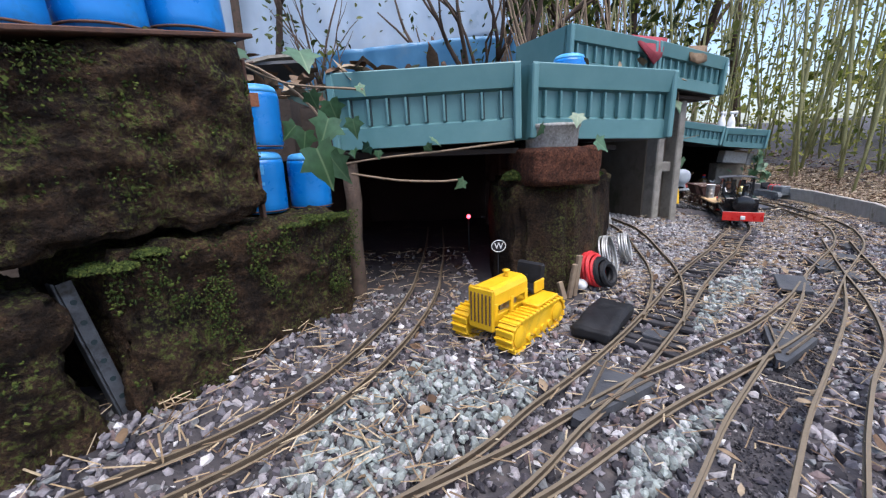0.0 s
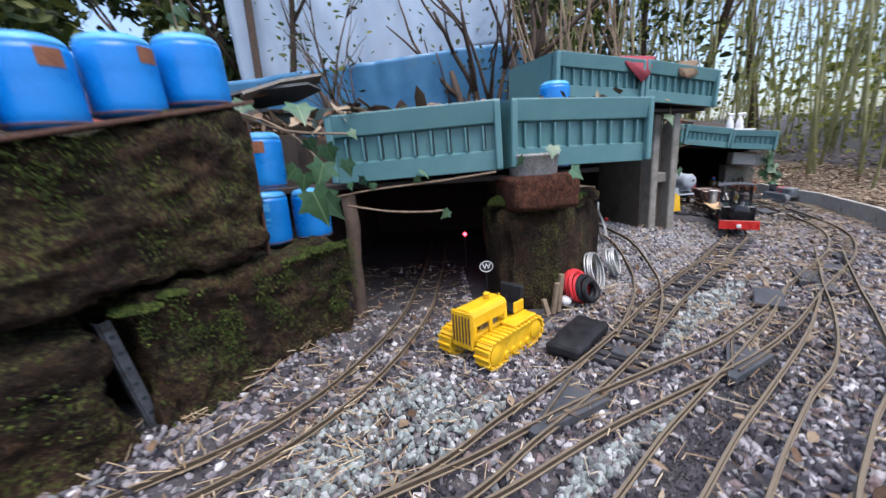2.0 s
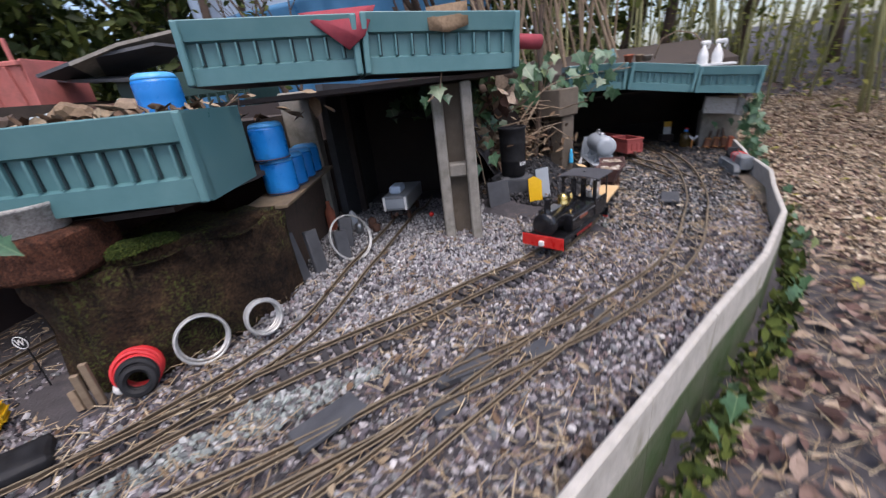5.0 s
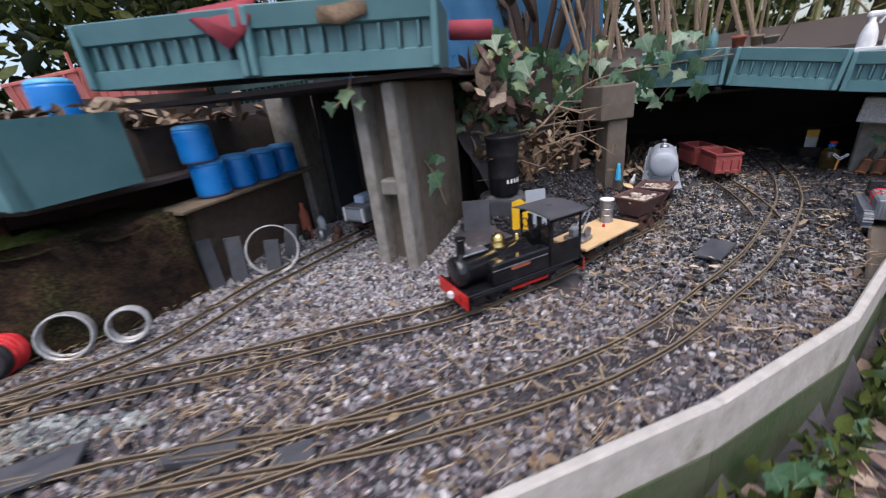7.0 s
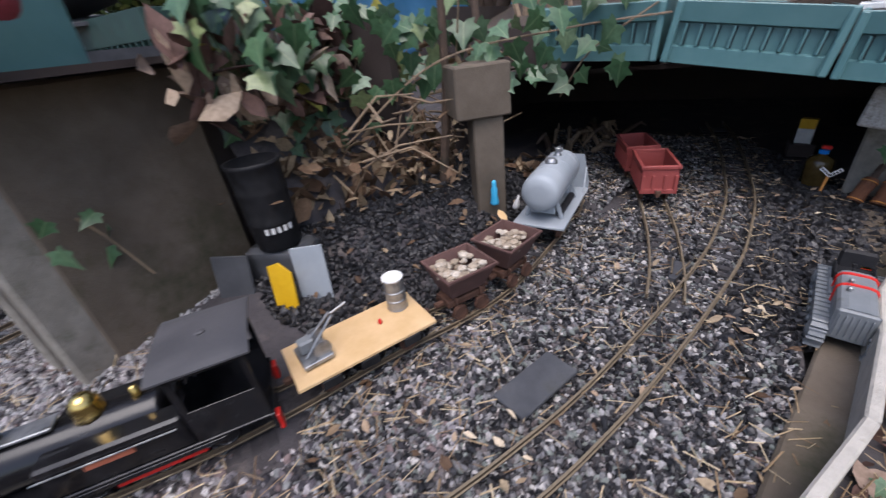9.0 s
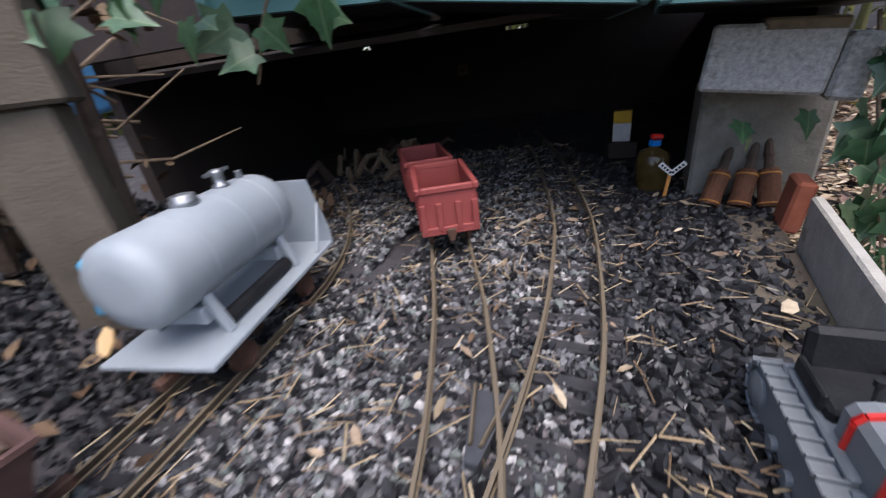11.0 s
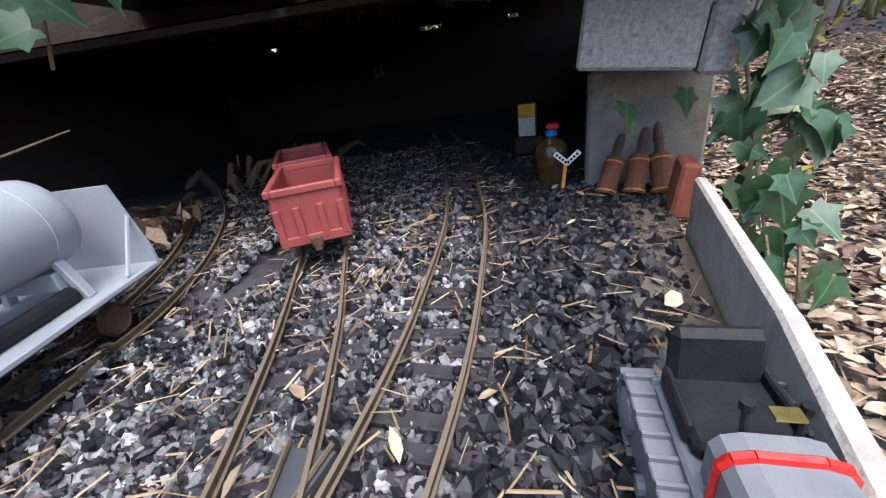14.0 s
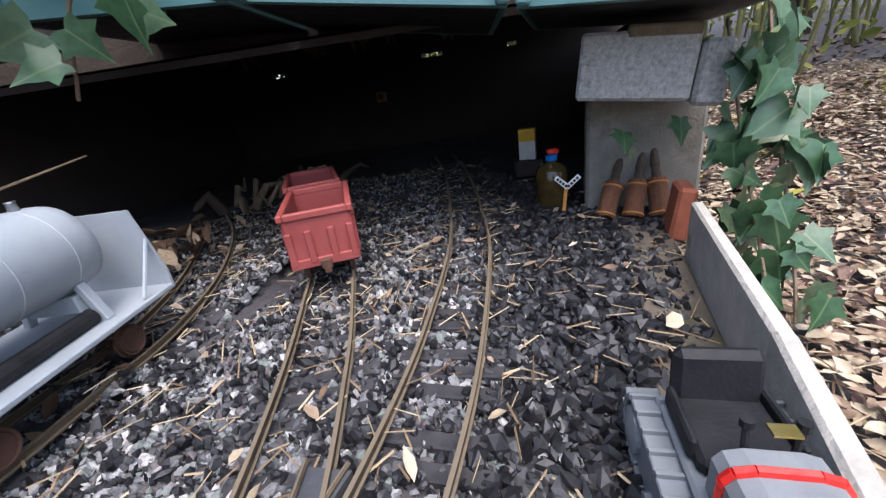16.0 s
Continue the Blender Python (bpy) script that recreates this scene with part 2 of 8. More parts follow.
def mossy(name, dark, light, moss, moss_at=0.55, scale=10.0):
    """Damp rough stone: pits darkened in colour as if shaded, lichen flecks, and moss that keeps to patches and upper
    faces.
    """
    m, nt, ln, b = nodes(name)
    tc, ge = nt.new("ShaderNodeTexCoord"), nt.new("ShaderNodeNewGeometry")
    ns = []
    for s, d in ((scale, 8), (scale * 5, 6), (scale * 22, 4), (scale * 0.7, 5)):
        n = nt.new("ShaderNodeTexNoise")
        n.inputs["Scale"].default_value, n.inputs["Detail"].default_value, n.inputs["Roughness"].default_value = s, d, 0.7
        ln.new(tc.outputs["Object"], n.inputs["Vector"])
        ns.append(n)
    r1 = ramp(nt, [(0.34, dark), (0.56, tuple(0.5 * (a + c) for a, c in zip(dark, light))), (0.72, light)])
    ln.new(ns[0].outputs["Fac"], r1.inputs["Fac"])
    # darkens the hollows of the relief noise, painting their shade in
    mul = nt.new("ShaderNodeMixRGB")
    mul.blend_type, mul.inputs["Fac"].default_value = "MULTIPLY", 0.75
    r2 = ramp(nt, [(0.36, (0.22, 0.2, 0.19)), (0.6, (1.2, 1.12, 1.05))])
    ln.new(ns[1].outputs["Fac"], r2.inputs["Fac"])
    ln.new(r1.outputs["Color"], mul.inputs["Color1"])
    ln.new(r2.outputs["Color"], mul.inputs["Color2"])
    sep, add, sc = nt.new("ShaderNodeSeparateXYZ"), nt.new("ShaderNodeMath"), nt.new("ShaderNodeMath")
    ln.new(ge.outputs["Normal"], sep.inputs[0])
    sc.operation, sc.inputs[1].default_value = "MULTIPLY", 0.16
    ln.new(sep.outputs["Z"], sc.inputs[0])
    ln.new(sc.outputs[0], add.inputs[0])
    ln.new(ns[3].outputs["Fac"], add.inputs[1])
    r3 = ramp(nt, [(moss_at, (0, 0, 0)), (moss_at + 0.12, (1, 1, 1))])
    ln.new(add.outputs[0], r3.inputs["Fac"])
    spot, fl = ramp(nt, [(0.5, (0, 0, 0)), (0.62, (1, 1, 1))]), nt.new("ShaderNodeMath")
    ln.new(ns[2].outputs["Fac"], spot.inputs["Fac"])
    fl.operation = "MULTIPLY"
    ln.new(r3.outputs["Color"], fl.inputs[0])
    ln.new(spot.outputs["Color"], fl.inputs[1])
    mx = nt.new("ShaderNodeMixRGB")
    mx.inputs["Color2"].default_value = (*moss, 1)
    ln.new(fl.outputs[0], mx.inputs["Fac"])
    # finer pits get the same painted shade, high spots a lighter tone
    mul2, r4 = nt.new("ShaderNodeMixRGB"), ramp(nt, [(0.36, (0.3, 0.28, 0.26)), (0.5, (0.9, 0.88, 0.85)), (0.66, (1.7, 1.6, 1.4))])
    mul2.blend_type, mul2.inputs["Fac"].default_value = "MULTIPLY", 0.85
    ln.new(ns[2].outputs["Fac"], r4.inputs["Fac"])
    ln.new(mul.outputs["Color"], mul2.inputs["Color1"])
    ln.new(r4.outputs["Color"], mul2.inputs["Color2"])
    ln.new(mul2.outputs["Color"], mx.inputs["Color1"])
    ln.new(mx.outputs["Color"], b.inputs["Base Color"])
    b.inputs["Roughness"].default_value = 0.9
    b.inputs["Specular IOR Level"].default_value = 0.25
    bp, bp2 = nt.new("ShaderNodeBump"), nt.new("ShaderNodeBump")
    bp.inputs["Strength"].default_value, bp.inputs["Distance"].default_value = 1.0, 0.012
    bp2.inputs["Strength"].default_value, bp2.inputs["Distance"].default_value = 1.0, 0.005
    ln.new(ns[1].outputs["Fac"], bp.inputs["Height"])
    ln.new(ns[2].outputs["Fac"], bp2.inputs["Height"])
    ln.new(bp.outputs["Normal"], bp2.inputs["Normal"])
    ln.new(bp2.outputs["Normal"], b.inputs["Normal"])
    return m


def rail_metal():
    """Rust-brown rail whose running surface is worn to dull metal."""
    m = surface("worn_rail", (0.045, 0.033, 0.024), (0.13, 0.095, 0.06), 0.6, 0.3, 70, 0.9, 500, 0.15)
    nt, ln = m.node_tree.nodes, m.node_tree.links
    b = nt["Principled BSDF"]
    col, ge, sp = b.inputs["Base Color"].links[0].from_socket, nt.new("ShaderNodeNewGeometry"), nt.new("ShaderNodeSeparateXYZ")
    ln.new(ge.outputs["True Normal"], sp.inputs[0])
    r, mx = ramp(nt, [(0.8, (0, 0, 0)), (0.95, (1, 1, 1))]), nt.new("ShaderNodeMixRGB")
    ln.new(sp.outputs["Z"], r.inputs["Fac"])
    ln.new(r.outputs["Color"], mx.inputs["Fac"])
    ln.new(col, mx.inputs["Color1"])
    mx.inputs["Color2"].default_value = (0.19, 0.15, 0.1, 1)
    ln.new(mx.outputs["Color"], b.inputs["Base Color"])
    return m


M = dict(
    teal=surface("teal_paint", (0.07, 0.175, 0.185), (0.11, 0.23, 0.235), 0.42, 0, 9, 0.8, 160, 0.06, (0.10, 0.17, 0.14), 0.66),
    # near-black colour that paints shade into trough grooves and bracket holes
    recess_shade=surface("groove_shadow", (0.01, 0.025, 0.03), (0.02, 0.04, 0.045), 0.7, 0, 40),
    blue=surface("blue_plastic", (0.005, 0.16, 0.52), (0.01, 0.24, 0.66), 0.32, 0, 22, 0.9, 200, 0.05, (0.02, 0.1, 0.25), 0.68),
    blue_cap=surface("faded_blue_plastic", (0.05, 0.32, 0.68), (0.12, 0.42, 0.74), 0.4, 0, 60, 0.7, 300, 0.06),
    rust_label=surface("rusty_label", (0.16, 0.05, 0.02), (0.28, 0.12, 0.06), 0.8, 0, 300),
    rust=surface("rusty_steel", (0.06, 0.03, 0.022), (0.14, 0.07, 0.045), 0.75, 0.3, 120, 0.8, 900, 0.3),
    rail=rail_metal(),
    sleeper=surface("black_sleeper", (0.018, 0.017, 0.019), (0.045, 0.042, 0.045), 0.75, 0, 90),
    timber=surface("weathered_timber", (0.12, 0.085, 0.05), (0.22, 0.17, 0.11), 0.85, 0, 40, 0.8, 250, 0.4, (0.05, 0.04, 0.03)),
    bark=surface("bark", (0.05, 0.032, 0.022), (0.11, 0.075, 0.055), 0.9, 0, 60, 0.9, 220, 0.8, (0.03, 0.035, 0.02)),
    twig=surface("pale_stem", (0.16, 0.11, 0.07), (0.28, 0.21, 0.14), 0.85, 0, 80, 0.8, 300, 0.4),
    stone=mossy("mossy_sandstone", (0.012, 0.008, 0.006), (0.11, 0.066, 0.036), (0.085, 0.105, 0.022), 0.47, 11),
    moss=mixed("moss_tuft", [(0.0, (0.02, 0.035, 0.007)), (0.5, (0.045, 0.068, 0.011)), (1.0, (0.09, 0.11, 0.02))], 0.95, 300),
    brick=mossy("old_red_brick", (0.10, 0.042, 0.026), (0.20, 0.085, 0.055), (0.06, 0.08, 0.015), 0.66, 16),
    concrete=surface("weathered_concrete", (0.17, 0.155, 0.13), (0.30, 0.28, 0.245), 0.92, 0, 26, 0.8, 420, 0.5, (0.12, 0.115, 0.085), 0.6, spec=0.3),
    post_body=surface("brown_stained_concrete", (0.085, 0.068, 0.05), (0.17, 0.14, 0.11), 0.93, 0, 12, 0.9, 380, 0.5, (0.07, 0.065, 0.04), 0.6, spec=0.3),
    concrete_pale=surface("pale_block", (0.24, 0.23, 0.21), (0.5, 0.49, 0.46), 0.95, 0, 240, 0.8, 500, 0.7, (0.2, 0.19, 0.16), 0.62, spec=0.3),
    slate=surface("slate", (0.035, 0.037, 0.042), (0.075, 0.078, 0.085), 0.62, 0, 30, 0.8, 300, 0.25, (0.05, 0.05, 0.045)),
    black=surface("black_paint", (0.006, 0.006, 0.007), (0.014, 0.014, 0.016), 0.17, 0, 30, 0.6, 300, 0.03, (0.03, 0.028, 0.025), 0.72),
    matt_black=surface("matt_black", (0.008, 0.008, 0.009), (0.02, 0.02, 0.022), 0.6, 0, 60, 0.7, 400, 0.2, (0.06, 0.055, 0.05), 0.72, spec=0.25),
    cab_roof=surface("dusty_grey_roof", (0.045, 0.045, 0.05), (0.075, 0.073, 0.078), 0.6, 0, 18, 0.8, 300, 0.08),
    red=surface("red_paint", (0.52, 0.012, 0.01), (0.62, 0.03, 0.02), 0.35, 0, 60),
    brass=surface("brass", (0.62, 0.42, 0.12), (0.8, 0.6, 0.25), 0.2, 1.0, 80, 0.5, 400, 0.02),
    yellow=surface("yellow_paint", (0.66, 0.37, 0.005), (0.76, 0.46, 0.015), 0.42, 0, 40, 0.7, 300, 0.06, (0.33, 0.2, 0.02), 0.7),
    grey_paint=surface("grey_paint", (0.14, 0.155, 0.165), (0.215, 0.23, 0.24), 0.5, 0, 40, 0.8, 300, 0.08, (0.1, 0.1, 0.09), 0.64),
    tank_paint=surface("pale_grey_paint", (0.27, 0.305, 0.335), (0.36, 0.39, 0.415), 0.42, 0, 14, 0.8, 300, 0.06, (0.2, 0.2, 0.19), 0.68),
    steel=surface("dull_steel", (0.22, 0.23, 0.24), (0.4, 0.41, 0.42), 0.4, 0.8, 90, 0.7, 500, 0.1),
    old_steel=surface("grimy_zinc", (0.05, 0.055, 0.065), (0.16, 0.17, 0.19), 0.5, 0.5, 60, 0.9, 500, 0.2, (0.03, 0.025, 0.02), 0.58),
    ply=surface("plywood_deck", (0.55, 0.36, 0.17), (0.66, 0.46, 0.25), 0.7, 0, 25, 0.7, 260, 0.15, (0.4, 0.24, 0.1), 0.7),
    brown_wagon=surface("brown_wagon_paint", (0.075, 0.035, 0.03), (0.13, 0.07, 0.06), 0.8, 0, 70, 0.8, 400, 0.2),
    red_wagon=surface("dull_red_paint", (0.23, 0.04, 0.036), (0.31, 0.065, 0.055), 0.62, 0, 30, 0.8, 300, 0.12, (0.2, 0.1, 0.08), 0.68),
    pink_wagon=surface("faded_red_plastic", (0.48, 0.13, 0.11), (0.56, 0.18, 0.15), 0.6, 0, 14, 0.7, 200, 0.08, (0.35, 0.12, 0.1)),
    white=surface("white_paint", (0.62, 0.62, 0.6), (0.78, 0.78, 0.76), 0.5, 0, 60),
    wire=surface("galvanised_wire", (0.34, 0.34, 0.33), (0.5, 0.5, 0.48), 0.45, 0.5, 120),
    tarp=surface("blue_tarpaulin", (0.05, 0.18, 0.34), (0.09, 0.26, 0.45), 0.38, 0, 5, 0.9, 30, 0.6, (0.12, 0.22, 0.32), 0.68),
    tarp_pale=surface("faded_tarpaulin", (0.36, 0.47, 0.6), (0.5, 0.6, 0.72), 0.4, 0, 3, 0.9, 22, 0.5, (0.45, 0.52, 0.6), 0.6),
    poly=surface("crumpled_polythene", (0.2, 0.25, 0.24), (0.38, 0.43, 0.42), 0.3, 0, 60, 0.9, 90, 0.8),
    green_crate=surface("dark_green_crate", (0.012, 0.035, 0.03), (0.025, 0.06, 0.05), 0.5, 0, 30),
    soil=surface("damp_soil", (0.03, 0.022, 0.018), (0.08, 0.06, 0.046), 0.95, 0, 24, 0.9, 200, 0.8),
    dark_soil=surface("ash_bed", (0.03, 0.027, 0.03), (0.075, 0.068, 0.072), 0.95, 0, 30, 0.9, 260, 0.8, (0.13, 0.11, 0.1)),
    cloth=surface("red_cloth", (0.24, 0.03, 0.045), (0.34, 0.055, 0.07), 0.85, 0, 60, 0.8, 600, 0.3),
    leaf_dead=mixed("dead_leaf", [(0.0, (0.06, 0.034, 0.02)), (0.35, (0.14, 0.085, 0.05)), (0.7, (0.24, 0.17, 0.105)), (1.0, (0.38, 0.3, 0.2))], 0.75, 220),
    leaf_litter=mixed("leaf_litter", [(0.0, (0.065, 0.036, 0.03)), (0.2, (0.13, 0.075, 0.062)), (0.42, (0.2, 0.13, 0.105)), (0.64, (0.29, 0.21, 0.165)), (0.84, (0.4, 0.31, 0.23)), (0.965, (0.36, 0.34, 0.07))], 0.75, 160),
    leaf_pale=mixed("pale_dry_bamboo_leaf", [(0.0, (0.2, 0.13, 0.09)), (0.3, (0.36, 0.26, 0.18)), (0.65, (0.5, 0.4, 0.28)), (1.0, (0.64, 0.54, 0.4))], 0.75, 160),
    ivy=mixed("ivy_leaf", [(0.0, (0.02, 0.06, 0.022)), (0.5, (0.04, 0.105, 0.045)), (1.0, (0.085, 0.16, 0.085))], 0.36, 120, 0.2, 0.5),
    foliage=mixed("hedge_leaf", [(0.0, (0.016, 0.028, 0.008)), (0.4, (0.045, 0.07, 0.018)), (0.75, (0.09, 0.12, 0.03)), (1.0, (0.2, 0.22, 0.06))], 0.6, 60, 0.1, trans=0.35),
    foliage_light=mixed("bamboo_leaf", [(0.0, (0.08, 0.11, 0.02)), (0.4, (0.2, 0.23, 0.045)), (0.75, (0.36, 0.37, 0.09)), (1.0, (0.5, 0.48, 0.16))], 0.6, 60, 0.1, trans=0.6),
    bamboo=surface("bamboo_cane", (0.13, 0.14, 0.05), (0.36, 0.34, 0.16), 0.5, 0, 8, 0.8, 60, 0.2),
    straw=mixed("straw", [(0.0, (0.12, 0.075, 0.045)), (0.35, (0.3, 0.21, 0.125)), (0.7, (0.44, 0.34, 0.21)), (1.0, (0.6, 0.5, 0.34))], 0.75, 300),
    gravel=mixed("ballast", [(0.0, (0.04, 0.037, 0.044)), (0.18, (0.115, 0.103, 0.117)), (0.34, (0.22, 0.205, 0.222)), (0.5, (0.2, 0.15, 0.147)), (0.6, (0.32, 0.3, 0.312)), (0.74, (0.22, 0.228, 0.23)), (0.84, (0.43, 0.405, 0.41)), (0.94, (0.62, 0.605, 0.6))], 0.72, 420),
    gravel_green=mixed("pale_green_chippings", [(0.0, (0.14, 0.15, 0.15)), (0.25, (0.25, 0.28, 0.265)), (0.5, (0.32, 0.36, 0.335)), (0.7, (0.18, 0.165, 0.165)), (0.85, (0.45, 0.46, 0.45))], 0.72, 420),
    gravel_pale=mixed("pale_grey_chippings", [(0.0, (0.16, 0.155, 0.16)), (0.25, (0.3, 0.3, 0.31)), (0.5, (0.4, 0.4, 0.41)), (0.72, (0.24, 0.22, 0.22)), (0.85, (0.52, 0.51, 0.5))], 0.75, 420),
    gravel_end=mixed("mixed_pebbles", [(0.0, (0.02, 0.02, 0.024)), (0.26, (0.09, 0.09, 0.098)), (0.42, (0.2, 0.2, 0.21)), (0.58, (0.15, 0.13, 0.13)), (0.68, (0.33, 0.325, 0.33)), (0.8, (0.2, 0.225, 0.21)), (0.92, (0.55, 0.53, 0.52))], 0.6, 420),
    grit=mixed("ash_grit", [(0.0, (0.025, 0.024, 0.027)), (0.5, (0.06, 0.056, 0.062)), (0.85, (0.11, 0.1, 0.108)), (1.0, (0.3, 0.28, 0.27))], 0.85, 500),
    coal=mixed("coal", [(0.0, (0.007, 0.007, 0.008)), (0.6, (0.017, 0.017, 0.02)), (0.9, (0.04, 0.039, 0.042)), (1.0, (0.07, 0.068, 0.07))], 0.5, 300, 0.3, 0.5),
    rock=mixed("pale_stone_load", [(0.0, (0.22, 0.17, 0.12)), (0.5, (0.4, 0.33, 0.25)), (1.0, (0.58, 0.52, 0.44))], 0.85, 300),
    kerb=surface("pale_concrete_edging", (0.33, 0.31, 0.27), (0.5, 0.47, 0.42), 0.9, 0, 40, 0.8, 420, 0.45, (0.2, 0.19, 0.13), 0.66, spec=0.3),
    algae=surface("green_stained_board", (0.045, 0.055, 0.028), (0.1, 0.11, 0.06), 0.9, 0, 14, 0.9, 200, 0.5, (0.03, 0.06, 0.012), 0.55),
    # near-black: the shade of the tunnels and shed is put into the colour
    dark_wall=surface("shade_dark_boards", (0.026, 0.020, 0.019), (0.06, 0.045, 0.04), 0.95, 0, 8, 0.9, 120, 0.4),
    red_coil=surface("red_cable", (0.5, 0.02, 0.025), (0.6, 0.04, 0.04), 0.4, 0, 60),
    glassbrown=surface("brown_bottle_glass", (0.05, 0.032, 0.01), (0.09, 0.06, 0.02), 0.12, 0, 30, 0.5, 200, 0.0),
    log=surface("bark_log", (0.1, 0.035, 0.018), (0.2, 0.085, 0.04), 0.85, 0, 160, 0.9, 500, 0.7, (0.045, 0.02, 0.012), 0.6),
    orange=surface("cut_wood_end", (0.5, 0.2, 0.04), (0.62, 0.28, 0.07), 0.7, 0, 200),
    terracotta=surface("terracotta", (0.26, 0.07, 0.035), (0.36, 0.11, 0.06), 0.85, 0, 60),
    paper=surface("paper_label", (0.6, 0.6, 0.58), (0.72, 0.72, 0.7), 0.8, 0, 60),
    light_blue=surface("light_blue_paint", (0.03, 0.35, 0.62), (0.06, 0.45, 0.72), 0.5, 0, 90),
    skin=surface("cast_figure_paint", (0.4, 0.24, 0.17), (0.5, 0.32, 0.23), 0.7, 0, 200),
    red_lamp=glow("red_signal_lamp", (1.0, 0.02, 0.03), 12.0),
)

# ---- ground ----
KERB = [(0.16, -0.2), (0.37, 0.14), (0.50, 0.32), (0.63, 0.445), (0.757, 0.575), (0.907, 0.74), (1.045, 0.915), (1.157, 1.06), (1.298, 1.235), (1.425, 1.43), (1.498, 1.61), (1.564, 1.755), (1.592, 1.88), (1.604, 1.965), (1.634, 2.05), (1.69, 2.245)]
KERB_TOP = 0.05


def kerb_side(x, y):
    """Signed distance to the edging: positive on the path side."""
    best, side = 1e9, 1.0
    for (ax, ay), (bx, by) in zip(KERB, KERB[1:]):
        ux, uy = bx - ax, by - ay
        L2 = ux * ux + uy * uy
        t = max(0.0, min(1.0, ((x - ax) * ux + (y - ay) * uy) / L2))
        d = math.hypot(x - ax - t * ux, y - ay - t * uy)
        if d < best:
            best, side = d, (1.0 if (x - ax) * uy - (y - ay) * ux > 0 else -1.0)
    return best * side


def rise(x, y):
    """The bed of the siding lies a little higher than the running lines."""
    def step(v):
        v = max(0.0, min(1.0, v))
        return v * v * (3 - 2 * v)
    return 0.028 * step(((0.5 - x) * 0.707 + (y - 0.9) * 0.707 - 0.03) / 0.15) * step((y - 0.95) / 0.2) * step((x - 0.36) / 0.08) * step((1.75 - y) / 0.2)


def ground_z(x, y):
    s = kerb_side(x, y)
    if s > 0:
        z = -0.13 + 0.06 * max(0.0, y - 1.6) + 0.02 * noise.noise((x * 3, y * 3, 0.0)) + 0.05 * max(0.0, s - 0.3)
        return min(z, 1.2)
    z = -0.006 + 0.004 * noise.noise((x * 9, y * 9, 2.0))
    if 1.55 < y < 2.5 and x < 1.3:
        dm = min(math.hypot(x - p[0], y - p[1]) for p in ((1.087, 1.514), (1.11, 1.567), (1.129, 1.625), (1.148, 1.679), (1.165, 1.732), (1.184, 1.811), (1.195, 1.905), (1.197, 2.005), (1.185, 2.152), (1.155, 2.236), (1.121, 2.316)))
        left = 1.0 if x < 1.1 + 0.25 * (y - 1.55) else 0.0
        z += left * min(0.085, max(0.0, dm - 0.055) * 0.5) * min(1.0, max(0.0, (y - 1.57) * 6)) * min(1.0, max(0.0, (2.38 - y) * 6)) * min(1.0, max(0.0, (x - 0.72) * 8))
    z += rise(x, y)
    z += 0.022 * max(0.0, 1.0 + s / 0.07) * max(0.0, min(1.0, (1.35 - y) * 4))
    across, along = (x + 0.133) * 0.893 - (y - 0.542) * 0.45, (x + 0.133) * 0.45 + (y - 0.542) * 0.893
    if along < 0.36:
        z += 0.027 * min(1.0, max(0.0, 1.0 - across / 0.055)) * min(1.0, max(0.0, (0.36 - along) * 12))
    if y > 3.4 or x < -0.6:
        z += 0.12 * min(1.0, max(y - 3.4, -0.6 - x))
    return z


def sheet(name, mat, xs, ys, zf, label, category):
    bm = bmesh.new()
    grid = [[bm.verts.new((x, y, zf(x, y))) for x in xs] for y in ys]
    for j in range(len(ys) - 1):
        for i in range(len(xs) - 1):
            bm.faces.new((grid[j][i], grid[j][i + 1], grid[j + 1][i + 1], grid[j + 1][i]))
    return solid(name, bm, mat, label, category, kind="structure", smooth=True)


xs = [-400, -80, -20, -6, -3, -2] + [-1.5 + 0.05 * i for i in range(91)] + [3.5, 4.5, 7, 20, 80, 400]
ys = [-400, -80, -20, -6, -3, -2] + [-1.0 + 0.05 * i for i in range(91)] + [4.0, 5.0, 8, 20, 80, 400]
sheet("ground", M["dark_soil"], xs, ys, ground_z, "damp dark ash and soil under the garden railway", "ground")

# ---- edging: a board of pale concrete with a green-stained outer face ----
for i, ((ax, ay), (bx, by)) in enumerate(zip(KERB, KERB[1:])):
    L = math.hypot(bx - ax, by - ay)
    turn = math.degrees(math.atan2(by - ay, bx - ax))
    cx, cy = (ax + bx) / 2, (ay + by) / 2
    e = thing("edging_board", (cx, cy, 0), turn, "pale concrete edging board beside the track bed", "edging", "edging boards", "structure")
    bm = bmesh.new()
    box(bm, (0, -0.006, KERB_TOP - 0.03), (L + 0.002, 0.010, 0.06), bevel=0.002)
    for v in bm.verts:
        v.co.z += 0.0018 * noise.noise((v.co.x * 30 + i, v.co.y * 20, 0))
    part("top_rail", bm, M["kerb"], e)
    bm = bmesh.new()
    box(bm, (0, -0.007, -0.11), (L + 0.002, 0.008, 0.2), bevel=0.0015)
    part("board", bm, M["algae"], e, "green-stained timber board")

